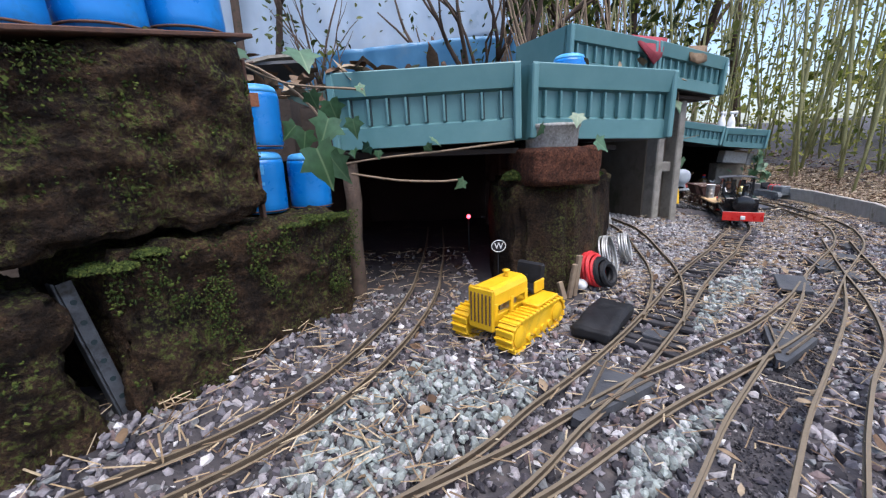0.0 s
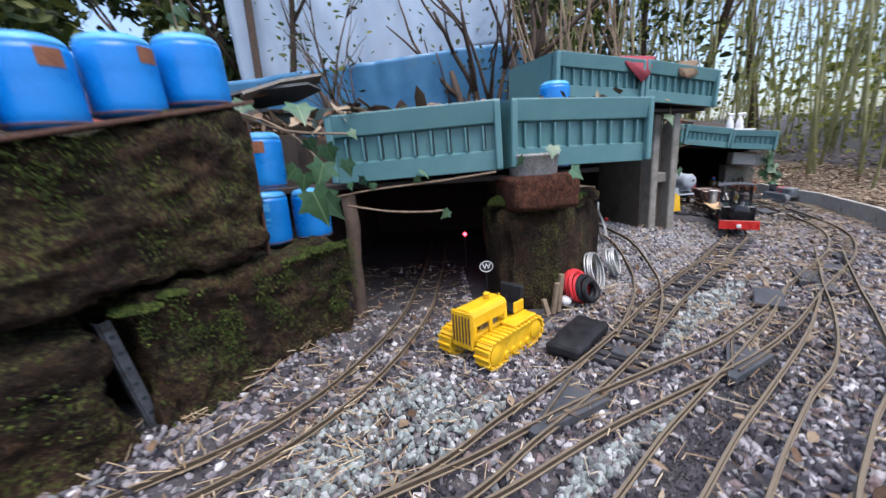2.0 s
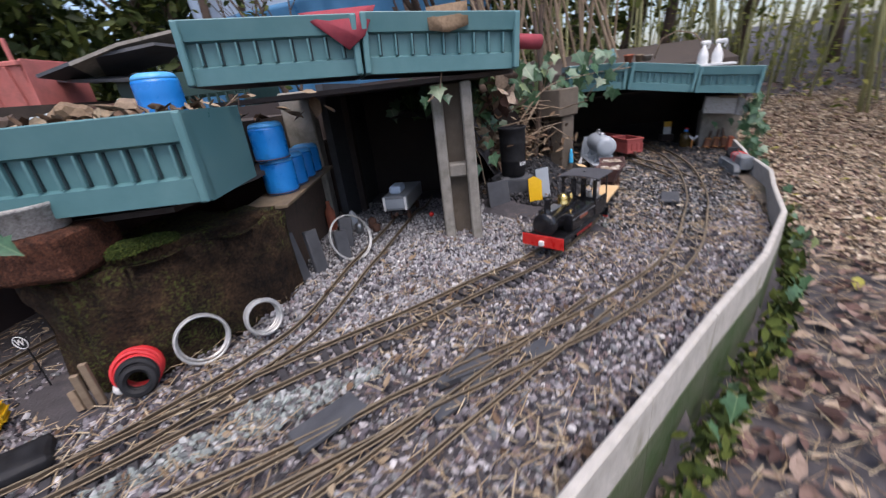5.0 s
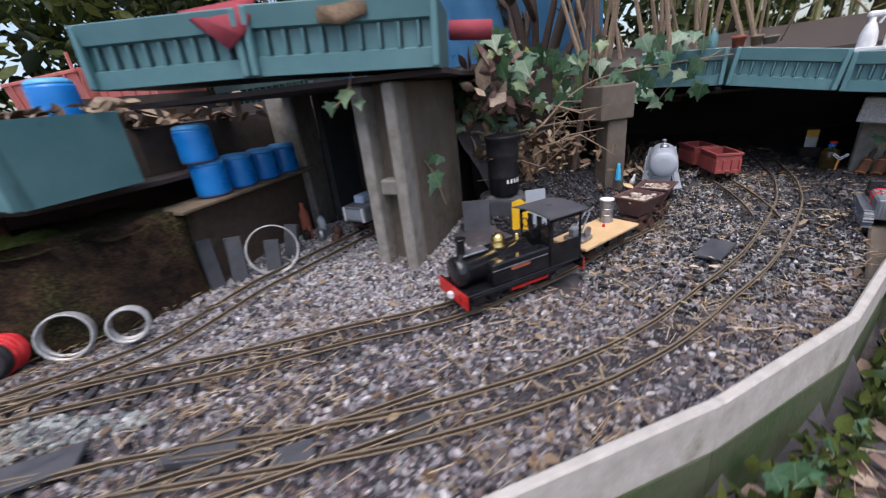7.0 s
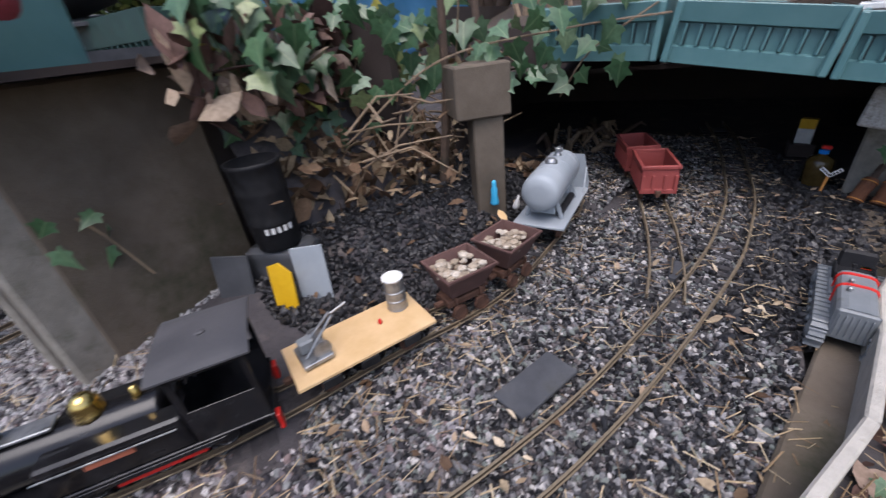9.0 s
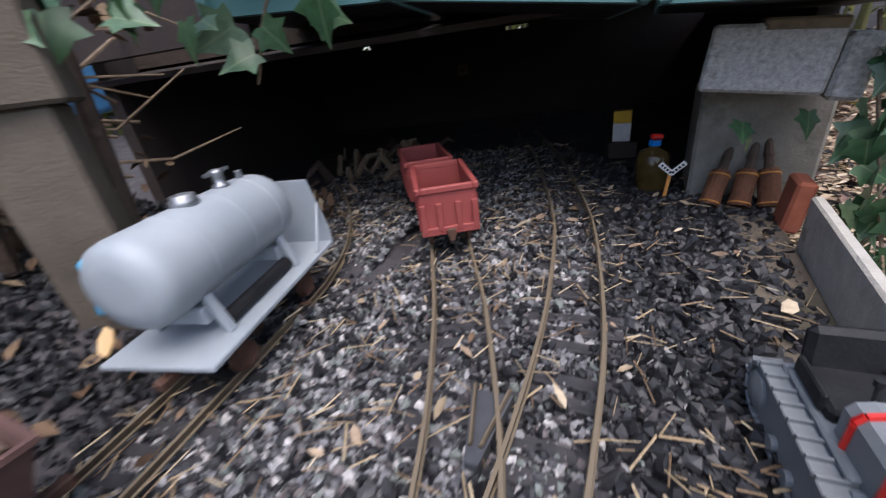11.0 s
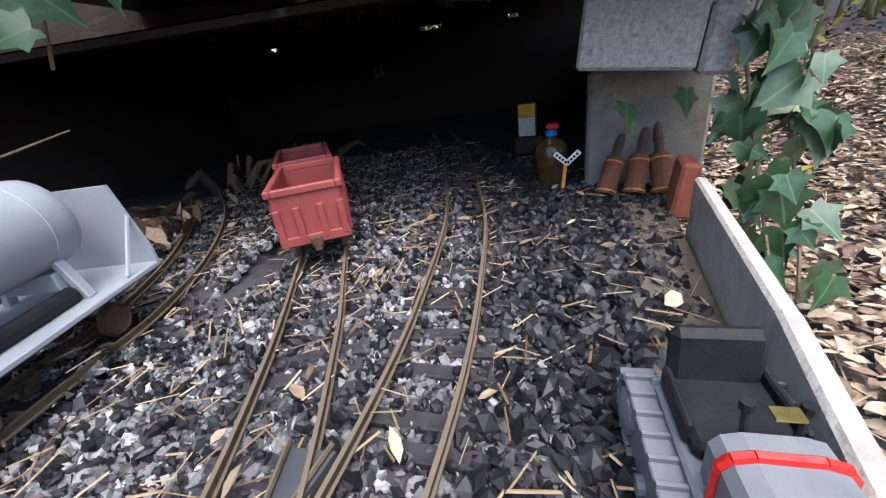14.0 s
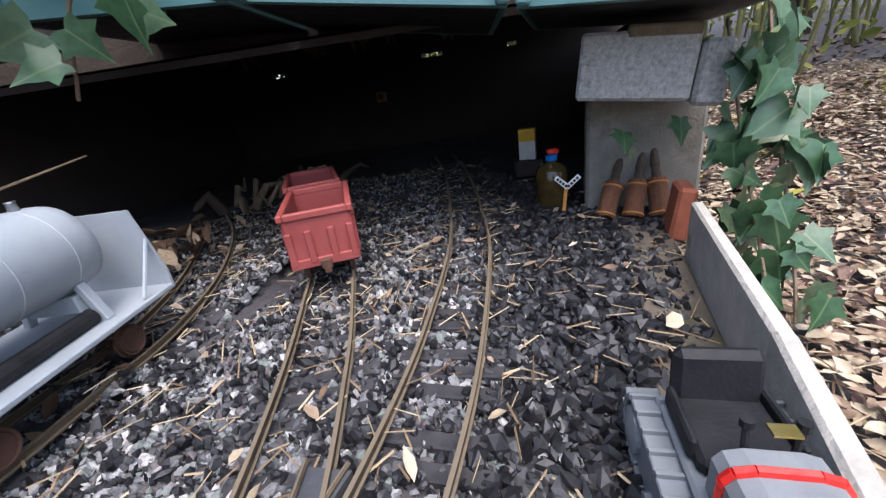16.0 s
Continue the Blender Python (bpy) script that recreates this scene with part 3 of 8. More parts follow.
# ---- tracks ----
GAUGE = 0.045
TRACKS = dict(
    tunnel_track=[(-0.57, 0.2), (-0.316, 0.363), (-0.15, 0.467), (-0.066, 0.529), (-0.018, 0.569), (0.015, 0.61), (0.052, 0.675), (0.092, 0.791), (0.115, 0.913), (0.122, 1.02), (0.13, 1.2), (0.13, 1.5)],
    train_track=[(-0.29, 0.2), (-0.033, 0.383), (0.11, 0.48), (0.187, 0.537), (0.24, 0.588), (0.297, 0.637), (0.371, 0.707), (0.465, 0.807), (0.565, 0.918), (0.663, 1.018), (0.764, 1.116), (0.858, 1.218), (0.955, 1.318), (1.027, 1.43), (1.077, 1.53), (1.117, 1.629), (1.147, 1.705), (1.173, 1.77), (1.188, 1.82), (1.195, 1.87), (1.198, 1.96), (1.199, 2.05), (1.197, 2.15), (1.16, 2.27), (1.09, 2.4), (1, 2.52)],
    siding_track=[(0.436, 0.771), (0.494, 0.86), (0.546, 0.96), (0.589, 1.083), (0.611, 1.256), (0.614, 1.422), (0.612, 1.56), (0.6, 1.85)],
    main_track=[(-0.22, 0.3), (-0.035, 0.404), (0.119, 0.488), (0.205, 0.534), (0.283, 0.583), (0.353, 0.624), (0.444, 0.671), (0.548, 0.728), (0.661, 0.806), (0.809, 0.93), (0.943, 1.035), (1.044, 1.119), (1.125, 1.203), (1.195, 1.289), (1.257, 1.393), (1.314, 1.526), (1.367, 1.658), (1.409, 1.8), (1.442, 1.941), (1.464, 2.054), (1.475, 2.163), (1.48, 2.29), (1.47, 2.443), (1.442, 2.69), (1.4, 2.9)],
    near_track=[(-0.03, 0.2), (0.149, 0.346), (0.252, 0.428), (0.34, 0.509), (0.42, 0.583), (0.543, 0.685), (0.667, 0.792), (0.785, 0.909)],
    outer_track=[(0.13, 0.15), (0.301, 0.357), (0.442, 0.497), (0.551, 0.593), (0.653, 0.673), (0.757, 0.788), (0.864, 0.926), (0.972, 1.059), (1.048, 1.153)],
    wagon_track=[(1.408, 1.904), (1.399, 1.98), (1.377, 2.089), (1.349, 2.19), (1.327, 2.26), (1.283, 2.375), (1.22, 2.53)],
)
RAIL_TOP = 0.0115


def rail_mesh(line, side):
    """A flat-bottomed rail set off to one side of a centre line."""
    prof = [(-0.0022, 0.0), (0.0022, 0.0), (0.0022, 0.001), (0.0007, 0.0016), (0.0007, 0.0044), (0.0014, 0.005), (0.0013, 0.0066), (-0.0013, 0.0066), (-0.0014, 0.005), (-0.0007, 0.0044), (-0.0007, 0.0016), (-0.0022, 0.001)]
    bm = bmesh.new()
    rows = []
    for i, p in enumerate(line):
        d = (line[min(i + 1, len(line) - 1)] - line[max(i - 1, 0)]).normalized()
        nx, ny = d.y, -d.x
        wob = 0.0008 * noise.noise((p.x * 14, p.y * 14, side))
        dz = RAIL_TOP - 0.0066 + 0.0012 * noise.noise((p.x * 7, p.y * 7, 5.0)) + rise(p.x, p.y)
        rows.append([bm.verts.new((p.x + nx * (side * GAUGE / 2 + u + wob), p.y + ny * (side * GAUGE / 2 + u + wob), dz + w)) for u, w in prof])
    k = len(prof)
    for a, b in zip(rows, rows[1:]):
        for j in range(k):
            bm.faces.new((a[j], a[(j + 1) % k], b[(j + 1) % k], b[j]))
    bm.faces.new(rows[0][::-1])
    bm.faces.new(rows[-1])
    return bm


LINES = {n: smooth_line([(x, y, 0) for x, y in pts], 0.018) for n, pts in TRACKS.items()}
bm = bmesh.new()
box(bm, (0, 0, 0), (0.011, 0.078, 0.006), bevel=0.001)
sleeper_me = mesh_of(bm, "sleeper", M["sleeper"])
for n, line in LINES.items():
    tr = thing(n, label="narrow-gauge model railway track with tarnished rails in loose ballast", category="railway track", group="railway tracks", kind="structure")
    for side in (-1, 1):
        part("rail", rail_mesh(line, side), M["rail"], tr)
    run, due = 0.0, 0.0
    for a, b in zip(line, line[1:]):
        run += (b - a).length
        if run >= due:
            due += 0.026
            shown = n == "train_track" and 0.7 < a.y < 1.36
            dip = 0.0022 * noise.noise((a.x * 5, a.y * 5, 9.0)) - (0.0004 if shown else 0.0034 if a.y > 1.9 else 0.0095)
            m = pose(a.x, a.y, dip + rise(a.x, a.y) + rnd.uniform(-0.001, 0.0), 0, 0, math.degrees(math.atan2(b.y - a.y, b.x - a.x)) + rnd.uniform(-3, 3))
            share("sleeper", sleeper_me, tr, m)


def frog(at, turn, size):
    t = thing("turnout_frog", (at[0], at[1], 0), turn, "dark cast frog plate where two tracks cross", "turnout frog", "turnout frogs", "structure")
    bm = bmesh.new()
    prism(bm, [(-size, 0.004), (-size, -0.004), (size * 0.3, -size * 0.4), (size, -size * 0.55), (size, size * 0.55), (size * 0.3, size * 0.4)], 0.0, 0.0085)
    part("plate", bm, M["slate"], t)
    for s in (-1, 1):
        bm = bmesh.new()
        tube(bm, [(-size * 0.6, s * 0.003, 0.010), (size * 1.1, s * size * 0.45, 0.010)], 0.0015, 6)
        part("wing_rail", bm, M["rail"], t)


frog((0.293, 0.617), 42, 0.05)
frog((0.53, 0.693), 44, 0.045)
frog((0.853, 0.987), 48, 0.04)
frog((1.411, 1.985), 84, 0.026)

# ---- the drystone wall beside the tunnel ----
W0, WD = Vector((-0.133, 0.542, 0.0)), Vector((0.450, 0.893, 0.0))
WN = Vector((0.893, -0.450, 0.0))
WTURN = math.degrees(math.atan2(WD.y, WD.x))


def rough_block(name, size, seed, mat, cuts=36, rough=0.012, bev=0.009):
    """A weathered block about its base centre: worn edges, hollows and pits."""
    bm = bmesh.new()
    box(bm, (0, 0, size[2] / 2), size, bevel=bev)
    bmesh.ops.subdivide_edges(bm, edges=bm.edges[:], cuts=cuts, use_grid_fill=True)
    bm.normal_update()
    off = Vector((seed * 3.1, seed * 1.7, seed * 0.9))
    for v in bm.verts:
        p = v.co + off
        d = rough * 0.8 * noise.fractal(p * 12, 1.0, 2.0, 5) + rough * 0.6 * noise.noise(p * 45) + rough * 0.4 * noise.noise(p * 110) - rough * 0.5 * max(0, noise.noise(p * 22)) ** 0.5
        v.co += v.normal * d
    return mesh_of(bm, name, mat, True)


def wall_stone(s0, s1, z0, z1, depth, seed, label, out=0.0, lean=0.0, slope=0.0):
    me = rough_block("sandstone_block", (s1 - s0, depth, z1 - z0), seed, M["stone"])
    for v in me.vertices:
        v.co.z += slope * v.co.x * v.co.z / (z1 - z0)
    c = W0 + WD * ((s0 + s1) / 2) - WN * (depth / 2 - out)
    ob = new("sandstone_block", me)
    ob.matrix_basis = pose(c.x, c.y, z0, 0, lean, WTURN)
    return tagged(ob, label, "stone block", "sandstone blocks of the wall")


wall_stone(-0.055, 0.205, 0.170, 0.320, 0.2, 1, "large dark weathered sandstone block with moss and lichen", 0.004, -3, 0.15)
wall_stone(0.055, 0.345, -0.02, 0.160, 0.2, 2, "dark sandstone block with moss along its top edge", 0.0)
wall_stone(-0.25, 0.028, -0.03, 0.150, 0.2, 3, "damp dark sandstone block at the foot of the wall", 0.0)
wall_stone(-0.36, -0.075, 0.165, 0.262, 0.2, 4, "mossy sandstone block under the skips", -0.012, 0, 0.12)
wall_stone(-0.56, -0.262, -0.03, 0.155, 0.2, 5, "mossy sandstone block beside the track", -0.004)

# angle iron in the joint between two blocks
p = W0 + WD * 0.044 - WN * 0.026
t = thing("angle_bracket", (p.x, p.y, 0.0), WTURN, "galvanised perforated angle bracket in the wall joint", "bracket")
bm = bmesh.new()
box(bm, (0.0, -0.003, 0.078), (0.010, 0.002, 0.135), tilt=(0, -9), bevel=0.0004)
part("plate", bm, M["old_steel"], t)
bm = bmesh.new()
box(bm, (-0.006, 0.003, 0.078), (0.002, 0.01, 0.135), tilt=(0, -9), bevel=0.0004)
part("flange", bm, M["old_steel"], t)
for k in range(7):
    # dark disc on the plate paints in the shade of a hole
    bm = bmesh.new()
    z = 0.02 + 0.018 * k
    tube(bm, [(-math.tan(radians(9)) * (z - 0.078), -0.0045, z), (-math.tan(radians(9)) * (z - 0.078), -0.0035, z)], 0.0022, 8)
    part("hole", bm, M["recess_shade"], t)

# ---- stone pier with a brick on top ----
bm = bmesh.new()
prism(bm, [(0.245, 0.985), (0.274, 0.926), (0.358, 0.915), (0.418, 0.975), (0.510, 1.115), (0.512, 1.2), (0.262, 1.2)], -0.02, 0.182)
bmesh.ops.bevel(bm, geom=bm.edges[:], offset=0.012, segments=2, affect="EDGES")
bmesh.ops.triangulate(bm, faces=bm.faces[:])
bmesh.ops.subdivide_edges(bm, edges=bm.edges[:], cuts=6, use_grid_fill=True)
bm.normal_update()
for v in bm.verts:
    v.co += v.normal * (0.011 * noise.fractal(v.co * 13, 1.0, 2.0, 4) + 0.005 * noise.noise(v.co * 45))
solid("stone_pier", bm, M["stone"], "dark mossy sandstone pier between the two tunnel mouths", "stone pier", smooth=True)
bm = bmesh.new()
box(bm, (0, 0, 0.03), (0.118, 0.1, 0.058), bevel=0.006)
bmesh.ops.subdivide_edges(bm, edges=bm.edges[:], cuts=5, use_grid_fill=True)
for v in bm.verts:
    v.co += Vector((noise.noise(v.co * 60), noise.noise(v.co * 60 + Vector((3, 1, 0))), noise.noise(v.co * 55))) * 0.0025
solid("brick_on_pier", bm, M["brick"], "old reddish brick lying on the stone pier", "brick", m=pose(0.335, 0.948, 0.176, 0, 0, 14), smooth=True)
t = thing("small_pot", (0.330, 0.943, 0.234), 0, "small weathered grey dish on the brick", "pot")
bm = bmesh.new()
lathe(bm, [(0.038, 0.0), (0.040, 0.002), (0.042, 0.03), (0.044, 0.031), (0.0445, 0.036), (0.041, 0.036), (0.038, 0.006), (0.0, 0.005)], 24)
part("dish", bm, M["concrete_pale"], t, smooth=True)


def moss_tuft(at, size, n, seed):
    r = np.random.default_rng(seed)
    d = r.normal(0, 1, (n, 3))
    d /= np.linalg.norm(d, axis=1)[:, None]
    d[:, 2] = np.abs(d[:, 2]) * 0.75
    P = np.array(at) + d * np.array(size) * r.uniform(0.7, 1.0, (n, 1))
    return scatter("moss_cushion", M["moss"], P, r.uniform(0.0018, 0.0042, n), "stone", label="green cushion of moss on the stone", category="moss", seed=seed, low=True)


moss_tuft((0.273, 0.945, 0.186), (0.024, 0.02, 0.02), 1900, 3)
moss_tuft((0.405, 0.985, 0.184), (0.022, 0.026, 0.024), 2200, 4)
moss_tuft((0.41, 1.02, 0.185), (0.038, 0.035, 0.014), 1900, 5)
for s, z, w in ((0.055, 0.155, 0.024), (0.085, 0.160, 0.018), (0.235, 0.158, 0.028), (0.27, 0.16, 0.03), (0.31, 0.157, 0.026), (-0.3, 0.145, 0.04)):
    c = W0 + WD * s - WN * 0.008
    moss_tuft((c.x, c.y, z - 0.004), (w, w * 0.8, 0.006), 900, int(1000 + s * 1000))

def moss_face(s0, s1, z0, z1, n, seed, label):
    """Moss speckled over the front of the wall, thickest in patches."""
    r = np.random.default_rng(seed)
    P = []
    for s_, z_ in zip(r.uniform(s0, s1, n), r.uniform(z0, z1, n)):
        if noise.fractal((s_ * 26, z_ * 26, seed * 1.0), 1.0, 2.0, 3) + 0.5 * (z_ - z0) / (z1 - z0) > r.uniform(0.05, 0.75):
            c = W0 + WD * s_ + WN * r.uniform(-0.006, 0.008)
            P.append((c.x, c.y, z_))
    return scatter("moss_patch", M["moss"], np.array(P), r.uniform(0.0015, 0.0042, len(P)), "stone", label=label, category="moss", seed=seed, low=True)


moss_face(0.17, 0.35, 0.05, 0.158, 9000, 21, "patch of fine green moss on the lower block")
moss_face(0.05, 0.15, 0.02, 0.158, 3500, 22, "specks of moss on the block edge")
moss_face(-0.05, 0.2, 0.19, 0.31, 6500, 23, "specks of moss and lichen on the upper block")
moss_face(-0.36, -0.08, 0.18, 0.29, 5000, 24, "moss on the end of the wall")
moss_face(-0.25, 0.0, 0.0, 0.14, 2500, 25, "specks of moss on the foot block")
p = W0 + WD * 0.2075 - WN * 0.012
bm = bmesh.new(); box(bm, (0, 0, 0.245), (0.004, 0.008, 0.17), bevel=0.0008)
solid("iron_strip", bm, M["rust"], "rusty iron strip standing at the block end", "iron strip", m=pose(p.x, p.y, 0.0, 0, 0, WTURN))
p = W0 + WD * 0.075 - WN * 0.032
bm = bmesh.new(); box(bm, (0, 0, 0), (0.275, 0.08, 0.004), bevel=0.0008)
solid("iron_plate", bm, M["rust"], "rusty iron plate under the blue drums", "iron plate", m=pose(p.x, p.y, 0.3225, 0, -11.5, WTURN))

# ---- log prop at the tunnel mouth ----
bm = bmesh.new()
tube(bm, [(0.004, 0.93, -0.03), (0.003, 0.931, 0.0), (0.006, 0.932, 0.03), (0.004, 0.933, 0.1), (0.008, 0.934, 0.16), (0.004, 0.937, 0.222)], [0.019, 0.014, 0.0125, 0.012, 0.0125, 0.012], 12)
for v in bm.verts:
    v.co += Vector((noise.noise(v.co * 70), noise.noise(v.co * 70 + Vector((5, 5, 5))), 0)) * 0.002
solid("log_prop", bm, M["bark"], "upright bark-covered log propping the trough", "prop", smooth=True)


# ---- troughs ----
def trough(p, q, z, height, depth, ribs, label, soil=True, ends=(True, True)):
    """A ribbed teal trough whose front runs from p to q; z: the foot at p and q."""
    dx, dy = q[0] - p[0], q[1] - p[1]
    L = math.hypot(dx, dy)
    t = new("planter_trough")
    roll = math.degrees(math.atan2(z[1] - z[0], L))
    t.matrix_basis = pose((p[0] + q[0]) / 2, (p[1] + q[1]) / 2, (z[0] + z[1]) / 2, 0, -roll, math.degrees(math.atan2(dy, dx)))
    tagged(t, label, "planter", "teal planter troughs")
    h, f = height, 0.10
    # front panel: a recessed middle band between a top and a bottom band, leaning out a little
    prof = [(0.006, 0.0), (-0.002, 0.001), (-0.003, 0.28 * h), (0.004, 0.31 * h), (0.003, 0.66 * h), (-0.007, 0.69 * h), (-0.012, 0.985 * h), (-0.011, h), (-0.004, h), (0.006, 0.97 * h), (0.012, 0.02 * h)]
    bm = bmesh.new()
    a = [bm.verts.new((-L / 2, y, zz)) for y, zz in prof]
    b = [bm.verts.new((L / 2, y, zz)) for y, zz in prof]
    k = len(prof)
    for j in range(k):
        bm.faces.new((a[j], a[(j + 1) % k], b[(j + 1) % k], b[j]))
    bm.faces.new(a[::-1])
    bm.faces.new(b)
    part("front_panel", bm, M["teal"], t)
    for s, e in ((-1, ends[0]), (1, ends[1])):
        bm = bmesh.new()
        prism(bm, [(-0.003, 0.0), (0.003, 0.0), (0.003, depth), (-0.003, depth)], 0.0, h * 0.995, pose(s * (L / 2 - 0.003), 0.0, 0))
        part("end_panel", bm, M["teal"], t)
        bm = bmesh.new()
        box(bm, (s * (L / 2 - 0.005), -0.006, h * 0.5), (0.011, 0.014, h * 0.98), bevel=0.002)
        part("corner_post", bm, M["teal"], t)
    bm = bmesh.new()
    box(bm, (0, depth, h * 0.5), (L, 0.005, h), bevel=0.001)
    part("back_panel", bm, M["teal"], t)
    bm = bmesh.new()
    box(bm, (0, depth / 2, 0.003), (L - 0.004, depth - 0.01, 0.006))
    part("floor_panel", bm, M["matt_black"], t)
    for i in range(ribs):
        x = -L / 2 + L * (i + 1) / (ribs + 1)
        bm = bmesh.new()
        box(bm, (x + L * 0.22 / (ribs + 1) * 0, -0.0008, 0.485 * h), (0.0035, 0.009, 0.35 * h), bevel=0.0008)
        part("rib", bm, M["teal"], t)
        # dark strip beside the rib, coloured as the shade in the groove
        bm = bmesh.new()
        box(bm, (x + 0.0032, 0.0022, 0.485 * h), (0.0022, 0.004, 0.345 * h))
        part("groove", bm, M["recess_shade"], t, "strip coloured as the shade between ribs")
    if soil:
        bm = bmesh.new()
        n = 14
        g = [[bm.verts.new((-L / 2 + 0.006 + (L - 0.012) * i / n, 0.004 + (depth - 0.008) * j / 5, h * 0.955 + 0.006 * noise.noise((i * 0.7 + p[0] * 9, j * 0.8, 0)))) for i in range(n + 1)] for j in range(6)]
        for j in range(5):
            for i in range(n):
                bm.faces.new((g[j][i], g[j][i + 1], g[j + 1][i + 1], g[j + 1][i]))
        part("soil", bm, M["soil"], t, "dusty soil filling", True)
    return t


TEAL = "faded teal plastic planter trough with a ribbed front panel"
trough((-0.012, 0.926), (0.275, 0.920), (0.240, 0.247), 0.111, 0.16, 9, TEAL)
trough((0.287, 0.925), (0.551, 1.006), (0.248, 0.244), 0.110, 0.16, 9, TEAL)
trough((0.420, 1.176), (0.666, 1.297), (0.388, 0.379), 0.093, 0.17, 9, TEAL)
trough((0.670, 1.299), (0.927, 1.427), (0.379, 0.362), 0.095, 0.17, 9, TEAL)
trough((1.100, 2.236), (1.304, 2.246), (0.274, 0.263), 0.092, 0.2, 8, "faded teal ribbed planter trough overgrown with ivy")
trough((1.310, 2.246), (1.535, 2.252), (0.262, 0.228), 0.092, 0.2, 9, TEAL)
trough((1.541, 2.252), (1.730, 2.214), (0.226, 0.206), 0.088, 0.2, 8, TEAL)


# ---- slotted concrete post that carries the upper troughs ----
PT = math.degrees(math.atan2(0.012, 0.065))
t = thing("concrete_post", (0.797, 1.415, -0.02), PT, "weathered slotted concrete fence post propping the upper troughs", "concrete post")
bm = bmesh.new()
box(bm, (0.0, 0.155, 0.185), (0.088, 0.24, 0.376), bevel=0.004)
part("body", bm, M["post_body"], t)
for s in (-1, 1):
    bm = bmesh.new()
    box(bm, (s * 0.030, 0.017, 0.185), (0.022, 0.045, 0.374), bevel=0.003)
    part("flange", bm, M["concrete"], t)
bm = bmesh.new()
box(bm, (0.0, 0.024, 0.195), (0.043, 0.03, 0.03), bevel=0.004)
part("bridge", bm, M["concrete"], t)
t = thing("concrete_post", (0.372, 1.545, -0.03), PT + 10, "plain grey concrete post behind the siding", "concrete post")
bm = bmesh.new()
box(bm, (0, 0.05, 0.2), (0.075, 0.1, 0.412), bevel=0.004)
part("body", bm, M["concrete"], t)

# pier of blocks that carries the far troughs
t = thing("concrete_pillar", (1.062, 2.045, -0.02), 43, "short concrete pillar with a loose block on top", "concrete pillar")
bm = bmesh.new()
box(bm, (0.005, 0.0, 0.115), (0.056, 0.056, 0.235), bevel=0.003)
part("shaft", bm, M["post_body"], t)
bm = bmesh.new()
box(bm, (-0.006, 0.005, 0.275), (0.098, 0.085, 0.086), turn=4, bevel=0.003)
part("cap", bm, M["post_body"], t)
t = thing("concrete_lintel", (1.650, 2.292, 0.0), -18, "pale aerated concrete block under the trough end", "concrete block")
bm = bmesh.new()
box(bm, (0.0, 0.045, 0.170), (0.100, 0.09, 0.06), tilt=(0, 6), bevel=0.003)
part("block", bm, M["concrete_pale"], t)
bm = bmesh.new()
box(bm, (0.064, 0.045, 0.157), (0.026, 0.085, 0.056), tilt=(0, 6), bevel=0.004)
part("end_block", bm, M["concrete_pale"], t)
bm = bmesh.new()
box(bm, (0.022, 0.03, 0.1965), (0.06, 0.06, 0.012), tilt=(0, 6), bevel=0.002)
part("packing_slip", bm, M["timber"], t)
t = thing("concrete_footing", (1.700, 2.395, -0.02), -12, "grey concrete footing below the pale block", "concrete block")
bm = bmesh.new()
box(bm, (0, 0.03, 0.078), (0.13, 0.09, 0.160), bevel=0.004)
part("block", bm, M["concrete"], t)
bm = bmesh.new()
box(bm, (0.0, 0.0, 0.0), (0.04, 0.36, 0.016), bevel=0.003)
solid("concrete_strip", bm, M["post_body"], "worn concrete strip along the edging", "concrete strip", kind="structure", m=pose(1.558, 1.80, -0.004, 0, 0, -14))
bm = bmesh.new()
box(bm, (0.0, 0.0, 0.0), (0.05, 0.3, 0.012), bevel=0.003)
solid("concrete_strip", bm, M["post_body"], "worn concrete strip along the edging", "concrete strip", kind="structure", m=pose(1.643, 2.17, -0.004, 0, 0, -14))

# ---- dark closed sheds under the troughs ----
# mostly unseen walls; their near-black colour stands in for deep shade
def wall(name, p, q, z0, z1, mat, thick=0.02):
    dx, dy = q[0] - p[0], q[1] - p[1]
    bm = bmesh.new()
    box(bm, (0, thick / 2, (z0 + z1) / 2), (math.hypot(dx, dy), thick, z1 - z0))
    return solid(name, bm, mat, "board wall closing in the dark space under the troughs", "wall", kind="structure", m=pose((p[0] + q[0]) / 2, (p[1] + q[1]) / 2, 0, 0, 0, math.degrees(math.atan2(dy, dx))))


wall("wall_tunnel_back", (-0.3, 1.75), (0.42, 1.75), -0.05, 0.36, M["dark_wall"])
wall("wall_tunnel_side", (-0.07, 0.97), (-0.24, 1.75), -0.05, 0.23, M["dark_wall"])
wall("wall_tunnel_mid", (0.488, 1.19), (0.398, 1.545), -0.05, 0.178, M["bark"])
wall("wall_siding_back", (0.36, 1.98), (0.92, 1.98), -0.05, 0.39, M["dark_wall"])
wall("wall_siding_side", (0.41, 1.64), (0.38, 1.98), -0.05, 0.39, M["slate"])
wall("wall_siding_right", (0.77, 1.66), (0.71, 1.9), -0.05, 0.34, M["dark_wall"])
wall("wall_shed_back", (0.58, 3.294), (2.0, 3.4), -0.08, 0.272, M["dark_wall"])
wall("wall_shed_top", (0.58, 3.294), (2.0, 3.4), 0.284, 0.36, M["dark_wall"])
